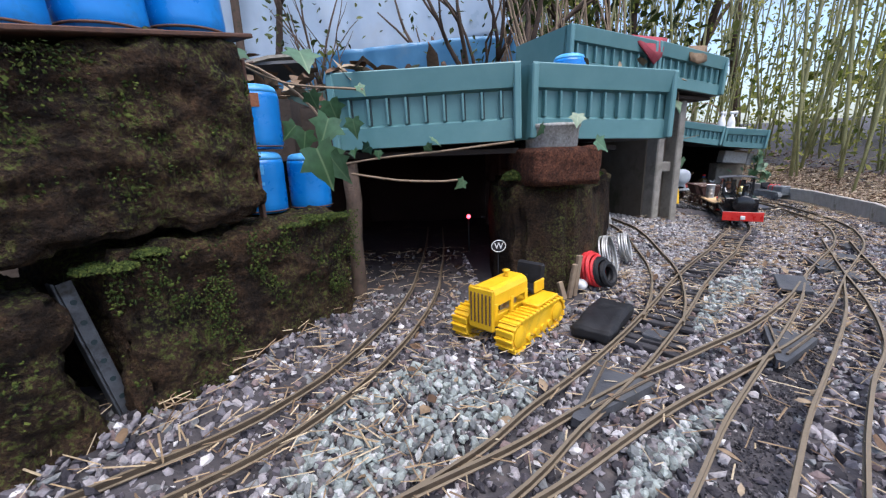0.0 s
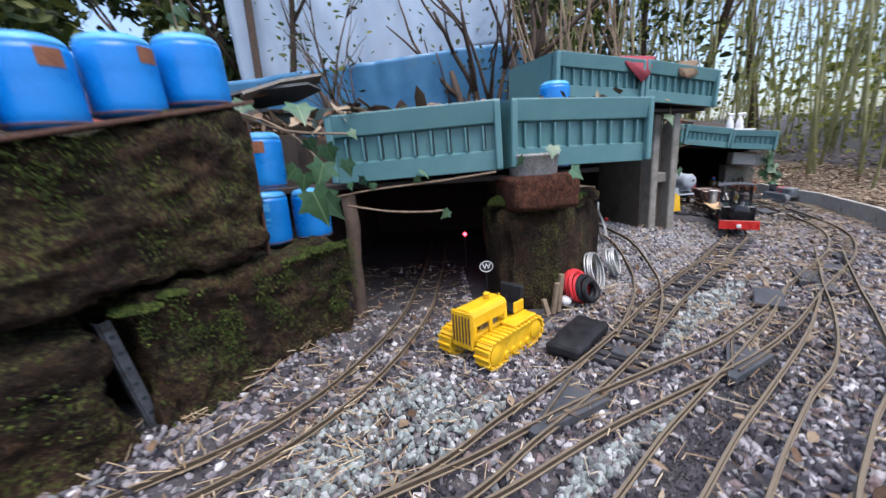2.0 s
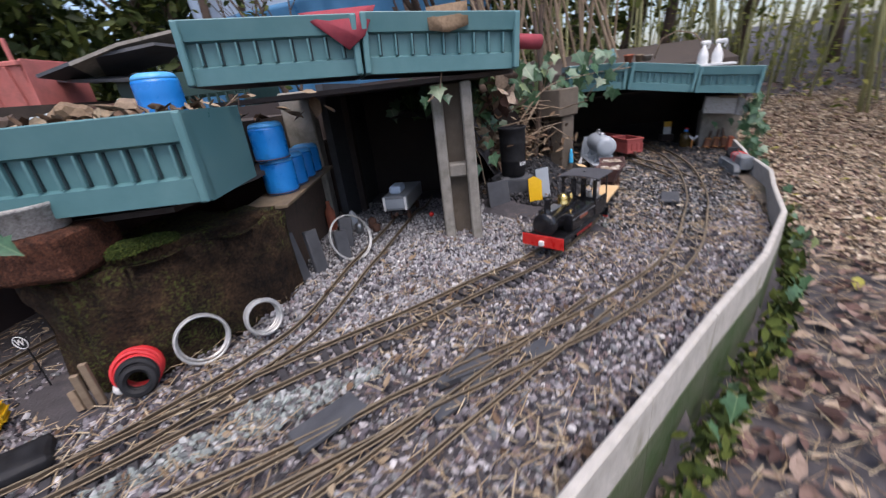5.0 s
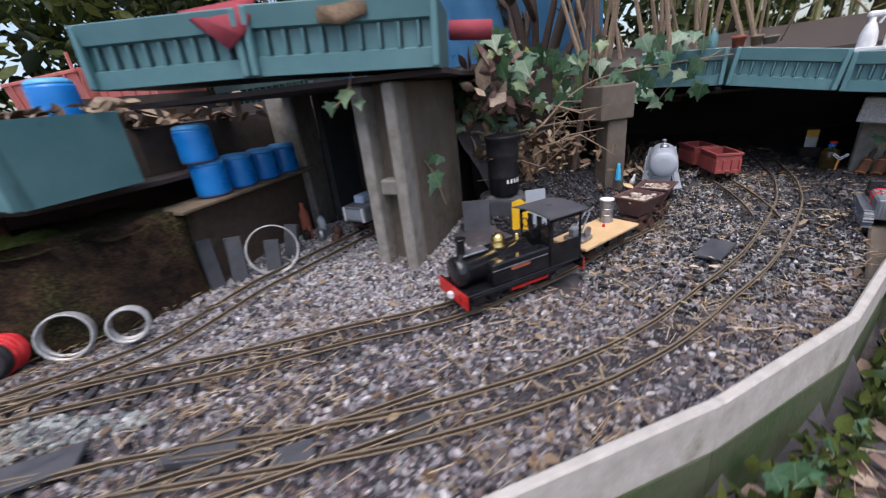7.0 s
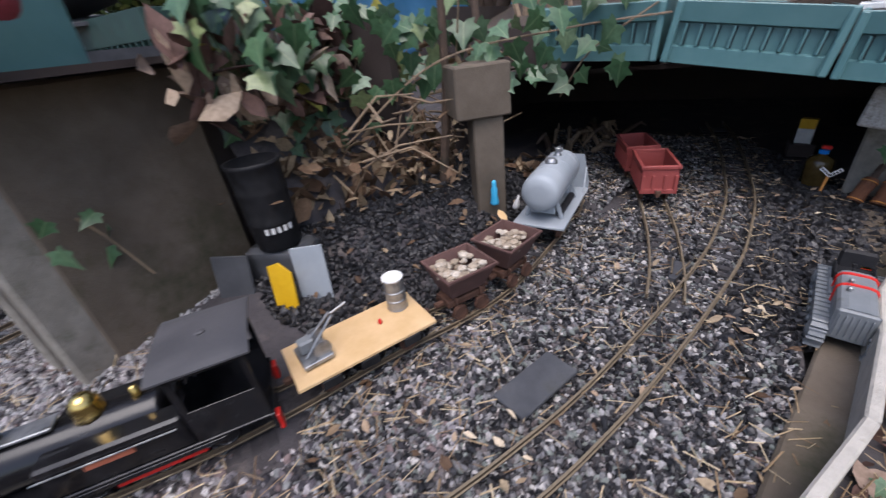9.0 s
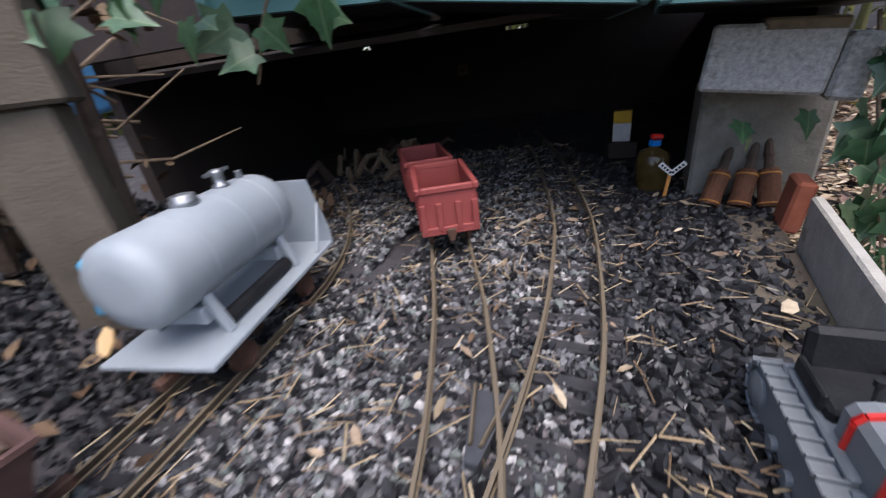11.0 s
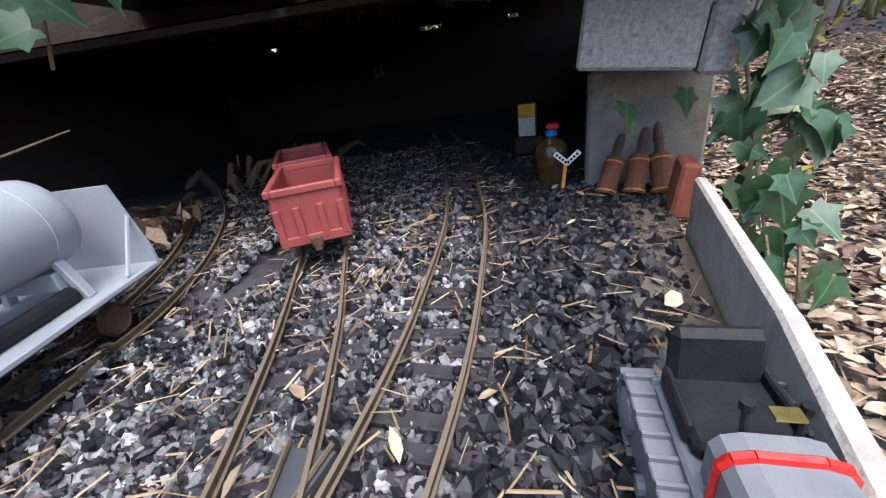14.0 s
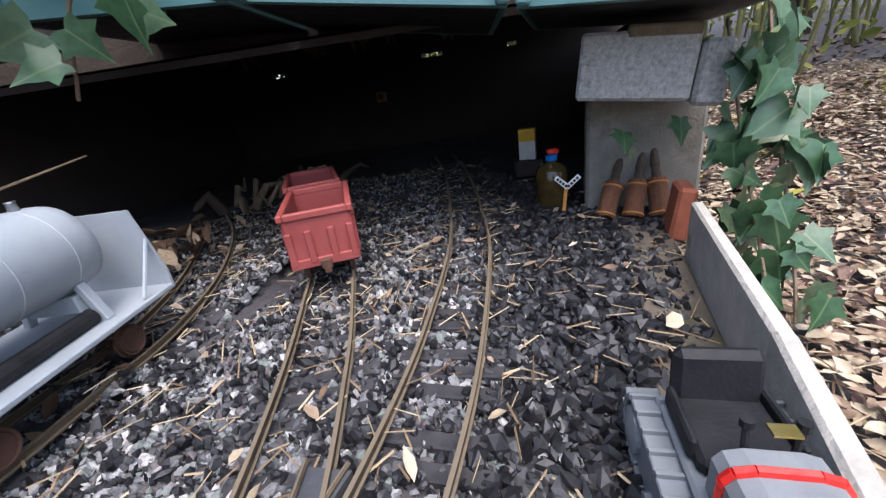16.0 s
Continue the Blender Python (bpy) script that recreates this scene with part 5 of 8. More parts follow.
# ---- crawler tractors ----
def crawler(at, turn, L, W_, H, paint, seat_mat, label, grey=False):
    t = thing("crawler_tractor", at, turn, label, "tractor")
    tw, th = (0.24 if grey else 0.26) * W_, 0.42 * H
    for s in (-1, 1):
        y = s * (W_ / 2 - tw / 2)
        path = []
        r = th / 2
        n = 8
        for i in range(n + 1):
            g = math.pi * i / n
            path.append((L / 2 - r + r * math.sin(g), r - r * math.cos(g)))
        for i in range(n + 1):
            g = math.pi * i / n
            path.append((-L / 2 + r - r * math.sin(g), r + r * math.cos(g)))
        bm = bmesh.new()
        prism(bm, [(x * 0.97, z * 0.86 + 0.07 * th) for x, z in path], -tw * 0.36, tw * 0.36, pose(0, y, 0) @ Matrix(((1, 0, 0, 0), (0, 0, 1, 0), (0, 1, 0, 0), (0, 0, 0, 1))))
        tr = part("track_frame", bm, paint, t)
        per, acc = [], 0.0
        closed = path + [path[0]]
        seg = [math.hypot(b[0] - a_[0], b[1] - a_[1]) for a_, b in zip(closed, closed[1:])]
        total = sum(seg)
        n_sh = 34
        bm = bmesh.new(); box(bm, (0, 0, 0), (total / n_sh * 0.88, tw, 0.0032), bevel=0.0006)
        box(bm, (total / n_sh * 0.3, 0, 0.0024), (0.0016, tw, 0.0028))
        shoe = mesh_of(bm, "track_shoe", paint)
        for k in range(n_sh):
            d, j = total * k / n_sh, 0
            while d > seg[j]:
                d -= seg[j]; j += 1
            f = d / seg[j] if seg[j] else 0
            p, q = closed[j], closed[j + 1]
            ang = math.degrees(math.atan2(q[1] - p[1], q[0] - p[0]))
            share("track_shoe", shoe, tr, Matrix.Translation((p[0] + (q[0] - p[0]) * f, y, p[1] + (q[1] - p[1]) * f)) @ pose(0, 0, 0, 0, -ang, 0) @ pose(0, 0, 0, 180, 0, 0))
        for x in (-L / 2 + r, L / 2 - r):
            bm = bmesh.new(); lathe(bm, [(0.002, 0), (r * 0.72, 0), (r * 0.72, 0.002), (r * 0.5, 0.003), (r * 0.2, 0.004)], 18, pose(x, y + s * tw * 0.36, r, -90 * s)); part("sprocket", bm, paint, t)
        for k in range(4):
            bm = bmesh.new(); lathe(bm, [(0.001, 0), (r * 0.28, 0), (r * 0.28, 0.003)], 10, pose(-L * 0.2 + L * 0.13 * k, y + s * tw * 0.36, r * 0.5, -90 * s)); part("roller", bm, paint, t)
        fy, fw = (W_ / 2 - tw * 0.95, tw * 0.55) if grey else (W_ / 2 - tw * 0.62, tw * 1.05)
        bm = bmesh.new(); box(bm, (-L * 0.17, s * fy, th + 0.06 * H), (L * 0.42, fw, 0.004), bevel=0.0012)
        if grey:
            box(bm, (L * 0.06, s * fy, th + 0.01 * H), (0.004, fw, 0.1 * H), tilt=(0, 35), bevel=0.001)
            box(bm, (-L * 0.4, s * fy, th + 0.0), (0.004, fw, 0.14 * H), tilt=(0, -30), bevel=0.001)
        part("fender", bm, paint, t)
    hw = W_ * (0.54 if grey else 0.4)
    zb, zt = 0.3 * H, 0.86 * H if not grey else 0.8 * H
    hl = L * 0.56
    hx = L * (0.16 if grey else 0.19)
    bm = bmesh.new(); box(bm, (hx, 0, zb + 0.12 * (zt - zb)), (hl * 0.98, hw * 0.82, (zt - zb) * 0.3), bevel=0.001); part("engine_block", bm, paint, t)
    # bonnet with rounded shoulders
    bm = bmesh.new()
    sh = [(-hw / 2, zb + 0.55 * (zt - zb)), (-hw / 2, zb + 0.84 * (zt - zb)), (-hw * 0.42, zb + 0.95 * (zt - zb)), (-hw * 0.25, zt), (hw * 0.25, zt), (hw * 0.42, zb + 0.95 * (zt - zb)), (hw / 2, zb + 0.84 * (zt - zb)), (hw / 2, zb + 0.55 * (zt - zb))]
    if grey:
        sh = [(y, z if i not in (0, 7) else zb + 0.1 * (zt - zb)) for i, (y, z) in enumerate(sh)]
    a_ = [bm.verts.new((hx + hl / 2, y, z)) for y, z in sh]
    b_ = [bm.verts.new((hx - hl / 2, y, z)) for y, z in sh]
    for i in range(len(sh)):
        bm.faces.new((a_[i], a_[(i + 1) % len(sh)], b_[(i + 1) % len(sh)], b_[i]))
    bm.faces.new(a_); bm.faces.new(b_[::-1])
    hood = part("bonnet", bm, paint, t)
    if not grey:
        for s in (-1, 1):
            for x in (0.46, 0.0, -0.46):
                bm = bmesh.new(); box(bm, (hx + hl * x, s * hw * 0.48, zb + 0.4 * (zt - zb)), (hl * 0.09, 0.003, (zt - zb) * 0.45), bevel=0.0005); part("bonnet_stay", bm, paint, hood)
        bm = bmesh.new(); box(bm, (hx - hl * 0.1, 0, zb + 0.42 * (zt - zb)), (hl * 0.5, hw * 0.55, (zt - zb) * 0.4), bevel=0.002); part("engine", bm, M["steel"], t, "bare metal engine casting")
        bm = bmesh.new(); lathe(bm, [(0.0035, 0), (0.0025, 0.002), (0.0025, 0.005), (0.005, 0.007), (0.005, 0.009), (0.002, 0.010)], 12, pose(hx - hl * 0.2, 0, zt)); part("filler_cap", bm, paint, hood, smooth=True)
    else:
        for x in (-0.4, -0.1):
            bm = bmesh.new()
            for (y0, z0_), (y1, z1_) in zip(sh, sh[1:]):
                tube(bm, [(hx + hl * x, y0, z0_ + 0.0005), (hx + hl * x, y1, z1_ + 0.0005)], 0.0018, 6)
            part("band", bm, M["red"], hood, "red painted band")
        for x, y in ((-0.17, 0.2), (0.06, 0.24)):
            bm = bmesh.new(); lathe(bm, [(0.0025, 0), (0.0025, 0.004), (0.001, 0.005)], 10, pose(hx + hl * x, -hw * y, zt)); part("bolt", bm, M["steel"], hood)
    # radiator
    rx = hx + hl / 2 + L * 0.012
    bm = bmesh.new(); box(bm, (rx, 0, (zb * 0.8 + zt) / 2), (L * 0.03, hw * 1.04, zt - zb * 0.8), bevel=0.0025); rad = part("radiator", bm, paint, t)
    for k in range(6):
        bm = bmesh.new(); box(bm, (rx + L * 0.016, -hw * 0.38 + hw * 0.76 * k / 5, (zb + zt) / 2 - 0.002), (0.003, hw * 0.045, (zt - zb) * 0.78), bevel=0.0006); part("grille_bar", bm, M["rust"] if not grey else paint, rad, "" if grey else "rusty grille bar")
    # seat
    sx = -L * 0.27
    zs = th + 0.13 * H
    k = 1.0 if not grey else 1.22
    bm = bmesh.new(); box(bm, (sx, 0, zs), (L * 0.2 * k, W_ * 0.46 * k, 0.008), bevel=0.002); seat = part("seat", bm, seat_mat, t, "black seat")
    bm = bmesh.new(); box(bm, (sx - L * 0.115, 0, zs + (0.012 if grey else 0.016)), (0.008, W_ * 0.46 * k, 0.026 if grey else 0.034), tilt=(0, -8), bevel=0.003); part("backrest", bm, seat_mat, seat)
    for s in (-1, 1):
        bm = bmesh.new(); box(bm, (sx - L * 0.01, s * W_ * 0.235 * k, zs + (0.003 if grey else 0.006)), (L * 0.19, 0.003, 0.010 if grey else 0.016), bevel=0.001); part("arm", bm, seat_mat if grey else paint, seat)
    bm = bmesh.new(); box(bm, (sx, 0, th * 0.8), (L * 0.36, W_ * 0.48, th * 0.6), bevel=0.001); part("body", bm, paint, t)
    for s in (-1, 1):
        bm = bmesh.new(); tube(bm, [(sx + L * 0.15, s * 0.006, zs - 0.002), (sx + L * 0.11, s * 0.008 + 0.003, zs + 0.022)], 0.0012, 6); part("lever", bm, M["matt_black"], t)
        bm = bmesh.new(); lathe(bm, [(0.0022, 0), (0.0022, 0.003)], 8, pose(sx + L * 0.11, s * 0.008 + 0.003, zs + 0.021)); part("knob", bm, M["matt_black"], t)
    if grey:
        bm = bmesh.new(); box(bm, (sx + L * 0.13, 0.004, th + 0.032), (0.005, 0.008, 0.001)); part("maker_plate", bm, M["brass"], t, "worn brass plate")
    return t


crawler((0.237, 0.786, -0.002), -133, 0.132, 0.092, 0.088, M["yellow"], M["matt_black"], "yellow model crawler tractor with a black seat on the ballast")
crawler((1.586, 1.960, 0.002), -97, 0.150, 0.060, 0.070, M["grey_paint"], M["matt_black"], "grey model crawler tractor with red bands and a black seat", True)


# ---- plastic barrels ----
def barrel_meshes(r, h):
    b1, b2, b3 = bmesh.new(), bmesh.new(), bmesh.new()
    lathe(b1, [(r * 0.93, 0.0), (r * 0.985, 0.003), (r, 0.012), (r * 1.0, h * 0.45), (r * 0.992, h * 0.5), (r * 1.0, h * 0.55), (r * 1.0, h * 0.80), (r * 0.97, h * 0.86)], 26)
    lathe(b2, [(r * 0.97, h * 0.86), (r * 0.94, h * 0.91), (r * 0.86, h * 0.955), (r * 0.7, h * 0.985), (r * 0.4, h * 0.995), (0.001, h)], 26)
    torus(b3, r * 0.99, r * 0.035, pose(0, 0, 0.003), 26, 6)
    return mesh_of(b1, "body", M["blue"], True), mesh_of(b2, "shoulder", M["blue_cap"], True), mesh_of(b3, "foot_ring", M["rust"], True)


BARREL = {}


def barrel(at, r, h, label_turn=None, turn=0, base_turn=0.0):
    key = (r, h)
    if key not in BARREL:
        BARREL[key] = barrel_meshes(r, h)
    t = thing("plastic_drum", at, base_turn, "bright blue plastic drum with a faded domed top", "drum", "blue drums")
    for nm, me in zip(("body", "shoulder", "foot_ring"), BARREL[key]):
        share(nm, me, t, Matrix())
    if label_turn is not None:
        a0 = radians(label_turn - base_turn)
        bm = bmesh.new()
        c = [(math.cos(a0 + (i / 4 - 0.5) * 0.62) * (r + 0.0005), math.sin(a0 + (i / 4 - 0.5) * 0.62) * (r + 0.0005)) for i in range(5)]
        lo = [bm.verts.new((x, y, h * 0.63)) for x, y in c]
        hi = [bm.verts.new((x, y, h * 0.83)) for x, y in c]
        for i in range(4):
            bm.faces.new((lo[i], lo[i + 1], hi[i + 1], hi[i]))
        part("label", bm, M["rust_label"], t, "square rust-brown label")
    return t


for i, (s, r) in enumerate(((-0.022, 0.0285), (0.038, 0.0295), (0.102, 0.0310), (0.170, 0.0330))):
    c = W0 + WD * s - WN * 0.032
    t = barrel((c.x, c.y, 0.3250 + 0.203 * (s - 0.075)), r, 0.072, -30 + i * 14 if 0 < i < 3 else None, base_turn=WTURN)
    t.matrix_basis = pose(c.x, c.y, 0.3250 + 0.203 * (s - 0.075), 0, -3, WTURN)
t = barrel((-0.095, 0.842, 0.16), 0.0295, 0.082, None)
for zc, hgt, wid in ((0.058, 0.012, 0.55), (0.040, 0.004, 0.5), (0.032, 0.003, 0.3)):
    bm = bmesh.new()
    c = [(math.cos(radians(-75) + (i / 5 - 0.5) * wid) * 0.0300, math.sin(radians(-75) + (i / 5 - 0.5) * wid) * 0.0300) for i in range(6)]
    lo, hi = [bm.verts.new((x, y, zc - hgt / 2)) for x, y in c], [bm.verts.new((x, y, zc + hgt / 2)) for x, y in c]
    for i in range(5):
        bm.faces.new((lo[i], lo[i + 1], hi[i + 1], hi[i]))
    part("print", bm, M["blue_cap"], t, "faded bar of printing")
barrel((-0.094, 0.851, 0.245), 0.0295, 0.082, -75)
barrel((-0.046, 0.889, 0.159), 0.0295, 0.08, None)
barrel((0.411, 1.122, 0.336), 0.031, 0.075, None)
for x, y, z in ((0.456, 1.288, 0.185), (0.459, 1.279, 0.252), (0.437, 1.359, 0.184), (0.416, 1.432, 0.183), (0.395, 1.504, 0.183)):
    barrel((x, y, z), 0.032, 0.071, None)
bm = bmesh.new(); box(bm, (0, 0, 0), (0.4, 0.085, 0.006), bevel=0.001); solid("shelf_board", bm, M["timber"], "weathered board shelf carrying blue drums", "shelf", kind="structure", m=pose(0.433, 1.371, 0.181, 0, 0, -75.5))

# ---- loose things by the tunnel ----
def coil(name, at, R, r, rows, tilt, turn, mat, label, category, group=""):
    t = thing(name, at, turn, label, category, group)
    rr = random.Random(int(at[0] * 1e4))
    for k in range(rows):
        bm = bmesh.new()
        torus(bm, R + rr.uniform(-1, 1) * r, r, pose(rr.uniform(-1, 1) * r * 0.6, (k - (rows - 1) / 2) * r * 1.7, rr.uniform(-1, 1) * r * 0.5, 90 + tilt + rr.uniform(-3, 3), 0, rr.uniform(-4, 4)), 30, 7)
        part("turn", bm, mat, t)
    return t


coil("cable_coil", (0.405, 0.930, 0.031), 0.0245, 0.0035, 4, -16, 38, M["red_coil"], "coil of red cable leaning on the stone pier", "cable coil")
coil("rubber_ring", (0.421, 0.918, 0.028), 0.021, 0.0055, 2, -20, 40, M["matt_black"], "black rubber ring in front of the red coil", "rubber ring")
coil("wire_coil", (0.458, 0.995, 0.038), 0.034, 0.0019, 5, -14, 56, M["wire"], "coil of galvanised wire standing by the pier", "wire coil", "wire coils")
coil("wire_coil", (0.575, 1.30, 0.076), 0.048, 0.0012, 4, -22, 62, M["wire"], "large thin wire loop leaning by the siding", "wire coil", "wire coils")
coil("wire_coil", (0.518, 1.058, 0.036), 0.026, 0.0022, 5, -16, 60, M["wire"], "coil of galvanised wire standing by the pier", "wire coil", "wire coils")
bm = bmesh.new(); lathe(bm, [(0.003, 0), (0.008, 0.003), (0.0105, 0.009), (0.0085, 0.015), (0.004, 0.018), (0.001, 0.0185)], 16, pose(0.381, 0.917, 0.0)); solid("porcelain_insulator", bm, M["white"], "white porcelain insulator on the ballast", "insulator", smooth=True)
for i, (x, y, h, tl) in enumerate(((0.352, 0.892, 0.058, 6), (0.363, 0.9, 0.07, 4), (0.343, 0.886, 0.03, -14))):
    bm = bmesh.new(); box(bm, (0, 0, h / 2), (0.009, 0.006, h), bevel=0.0008); solid("wooden_peg", bm, M["twig"], "short pale wooden stake pushed into the ballast", "stake", "wooden stakes", m=pose(x, y, -0.004, tl, tl * 0.7, 30))
bm = bmesh.new(); box(bm, (0, 0, 0.009), (0.112, 0.05, 0.018), bevel=0.004)
bmesh.ops.subdivide_edges(bm, edges=bm.edges[:], cuts=4, use_grid_fill=True)
for v in bm.verts:
    v.co += Vector((noise.noise(v.co * 70), noise.noise(v.co * 70 + Vector((2, 0, 0))), noise.noise(v.co * 60))) * 0.003
solid("black_slab", bm, M["matt_black"], "lumpy black slab lying on the ballast", "slab", m=pose(0.36, 0.777, 0.0, 0, 0, 52), smooth=True)


def slate(at, size, turn, z=0.004):
    bm = bmesh.new(); box(bm, (0, 0, 0), (size[0], size[1], 0.006), bevel=0.0012)
    for v in bm.verts:
        v.co += Vector((noise.noise(v.co * 50 + Vector((at[0] * 9, 0, 0))), noise.noise(v.co * 50 + Vector((0, at[1] * 9, 0))), 0)) * 0.002
    return solid("slate_piece", bm, M["slate"], "flat piece of dark slate on the track bed", "slate", "slates", m=pose(at[0], at[1], z, rnd.uniform(-2, 2), rnd.uniform(-2, 2), turn))


slate((0.712, 0.889), (0.082, 0.040), 55, 0.008)
slate((1.314, 1.693), (0.09, 0.042), 73, 0.008)
slate((0.158, 0.41), (0.068, 0.036), 43, 0.007)
slate((0.409, 0.738), (0.03, 0.022), 40)
slate((0.842, 0.928), (0.045, 0.03), 48)
slate((0.951, 1.034), (0.04, 0.028), 46)
for k in (0, 4):
    x, y = LINES["main_track"][66 + 3 * k].xy
    slate((x, y), (0.04, 0.026), 50 + 4 * k, 0.0015)

# whistle board: an oval disc on a thin stake, with its letter
t = thing("whistle_board", (0.241, 0.920, 0.006), 0, "small black oval whistle sign with white letter on stake", "sign")
bm = bmesh.new(); tube(bm, [(0, 0, -0.004), (0, 0, 0.066)], 0.0012, 6); part("stake", bm, M["matt_black"], t)
mm = pose(0, -0.0015, 0.075, 90, 0, 6)
bm = bmesh.new(); lathe(bm, [(0.0128, 0), (0.0132, 0.001), (0.0128, 0.002)], 26, mm @ Matrix.Diagonal((1, 0.82, 1, 1))); disc = part("disc", bm, M["matt_black"], t)
bm = bmesh.new(); torus(bm, 0.0118, 0.0007, mm @ Matrix.Translation((0, 0, 0.0021)) @ Matrix.Diagonal((1, 0.82, 1, 1)), 26, 6); part("border", bm, M["white"], disc, "white border line")
cu = bpy.data.curves.new("letter", "FONT")
cu.body, cu.size, cu.align_x, cu.align_y, cu.extrude = "W", 0.0145, "CENTER", "CENTER", 0.0003
ob = new("letter", cu)
cu.materials.append(M["white"])
ob.parent = disc
ob.matrix_basis = mm @ Matrix.Translation((0, 0, 0.0026))
tagged(ob, "white capital letter")
t = thing("signal_lamp", (0.210, 1.153, 0.020), 0, "small post with a glowing red lamp inside the tunnel", "signal")
bm = bmesh.new(); tube(bm, [(0, 0, -0.004), (0, 0, 0.07)], 0.002, 8); part("post", bm, M["matt_black"], t)
bm = bmesh.new(); bmesh.ops.create_icosphere(bm, subdivisions=2, radius=0.0045, matrix=Matrix.Translation((0, -0.003, 0.075))); part("lens", bm, M["red_lamp"], t, "glowing red lens", True)

# ---- by the post ----
t = thing("black_drum", (0.905, 1.685, 0.098), 20, "black plastic drum with worn white lettering on a stone", "drum")
bm = bmesh.new(); lathe(bm, [(0.029, 0), (0.0315, 0.003), (0.033, 0.04), (0.034, 0.042), (0.0332, 0.045), (0.0345, 0.085), (0.0355, 0.088), (0.0348, 0.092), (0.0358, 0.122), (0.0378, 0.125), (0.0378, 0.130), (0.0345, 0.130), (0.033, 0.110), (0.001, 0.108)], 28); part("body", bm, M["matt_black"], t, smooth=True)
for k in range(5):
    a0 = radians(-70 + 15 * k) 
    bm = bmesh.new(); box(bm, (0.0329 * math.cos(a0), 0.0329 * math.sin(a0), 0.034), (0.0008, 0.0048, 0.009), turn=math.degrees(a0)); part("lettering", bm, M["white"], t, "worn white bar of lettering")
me = rough_block("stone_slab", (0.105, 0.06, 0.1), 8, M["slate"], 6, 0.006, 0.008)
ob = new("stone_slab", me); ob.matrix_basis = pose(0.9, 1.687, 0.0, 0, 0, 25); tagged(ob, "dark grey stone under the black drum", "stone")
bm = bmesh.new(); box(bm, (0, 0, 0.05), (0.06, 0.005, 0.1), bevel=0.001); solid("slate_sheet", bm, M["slate"], "purplish grey slate sheet leaning beside the post", "slate", m=pose(0.872, 1.605, 0.0, -12, 0, 28))
t = thing("yellow_sheet", (0.965, 1.628, 0.0), 20, "yellow plastic sheet standing upright behind the train", "sheet")
bm = bmesh.new(); prism(bm, [(-0.017, 0.0), (0.018, 0.0), (0.019, 0.088), (0.0, 0.102), (-0.018, 0.096)], -0.0015, 0.0015, pose(0, 0, 0.0, 82, 0, 0)); part("panel", bm, M["yellow"], t)
bm = bmesh.new(); box(bm, (0.0, 0.0, 0.055), (0.045, 0.003, 0.118), bevel=0.0006); solid("grey_sheet", bm, M["tank_paint"], "grey metal sheet leaning behind the yellow one", "sheet", m=pose(0.99, 1.665, 0.0, -8, 0, 40))
for i, (x, y) in enumerate(((0.985, 1.605), (1.01, 1.65))):
    bm = bmesh.new(); bmesh.ops.create_icosphere(bm, subdivisions=3, radius=0.016)
    for v in bm.verts:
        v.co = Vector((v.co.x, v.co.y, abs(v.co.z) * 0.8)) + v.co.normalized() * 0.006 * noise.noise(v.co * 120)
    solid("plastic_scrap", bm, M["poly"], "crumpled scrap of clear plastic", "plastic scrap", "plastic scraps", m=pose(x, y, 0.004), smooth=False)

# figures are plain shapes
bm = bmesh.new(); lathe(bm, [(0.008, 0), (0.0085, 0.004), (0.006, 0.02), (0.0065, 0.03), (0.004, 0.036), (0.0045, 0.04), (0.0042, 0.045), (0.001, 0.048)], 12); solid("cast_figure", bm, M["light_blue"], "small light blue cast figure on the coal", "figurine", m=pose(1.094, 2.02, 0.052), smooth=True)
bm = bmesh.new(); lathe(bm, [(0.004, 0), (0.007, 0.006), (0.006, 0.014), (0.003, 0.022), (0.0028, 0.028), (0.001, 0.031)], 10); solid("cast_figure", bm, M["white"], "small white cast figure beside the wagon", "figurine", m=pose(1.125, 2.045, 0.035, 0, 14, 0), smooth=True)
bm = bmesh.new(); lathe(bm, [(0.005, 0), (0.0055, 0.016), (0.0035, 0.024), (0.0038, 0.03), (0.001, 0.034)], 10); solid("cast_figure", bm, M["terracotta"], "small dark red cast figure by the siding", "figurine", m=pose(0.475, 1.47, 0.024), smooth=True)
bm = bmesh.new(); prism(bm, [(-0.02, 0), (-0.008, 0.006), (0.008, 0.006), (0.02, 0), (0.008, -0.006), (-0.008, -0.006)], 0, 0.002); solid("pale_wood_chip", bm, M["ply"], "pale leaf-shaped wood chip on the coal", "wood chip", m=pose(1.125, 1.99, 0.045, 20, 10, -40))

# siding: a grey wagon in the shed and small cylinders
t = thing("grey_wagon", (0.612, 1.575, 0.026), 91, "grey model wagon standing in the dark siding shed", "wagon")
chassis(t, 0.15, 0.06, (-0.045, 0.045), 0.03)
bm = bmesh.new(); chamfer_box(bm, (0, 0, HT + 0.05), (0.16, 0.066, 0.036), 0.002); part("body", bm, M["grey_paint"], t)
bm = bmesh.new(); chamfer_box(bm, (-0.081, 0, HT + 0.05), (0.003, 0.05, 0.024), 0.001); part("end_panel", bm, M["tank_paint"], t)
for s in (-1, 1):
    bm = bmesh.new(); chamfer_box(bm, (-0.082, s * 0.028, HT + 0.05), (0.005, 0.006, 0.034), 0.001); part("stanchion", bm, M["white"], t, "pale corner stanchion")
bm = bmesh.new(); chamfer_box(bm, (-0.03, 0.005, HT + 0.078), (0.05, 0.03, 0.02), 0.004); part("load", bm, M["tarp_pale"], t, "bundle under pale cloth")
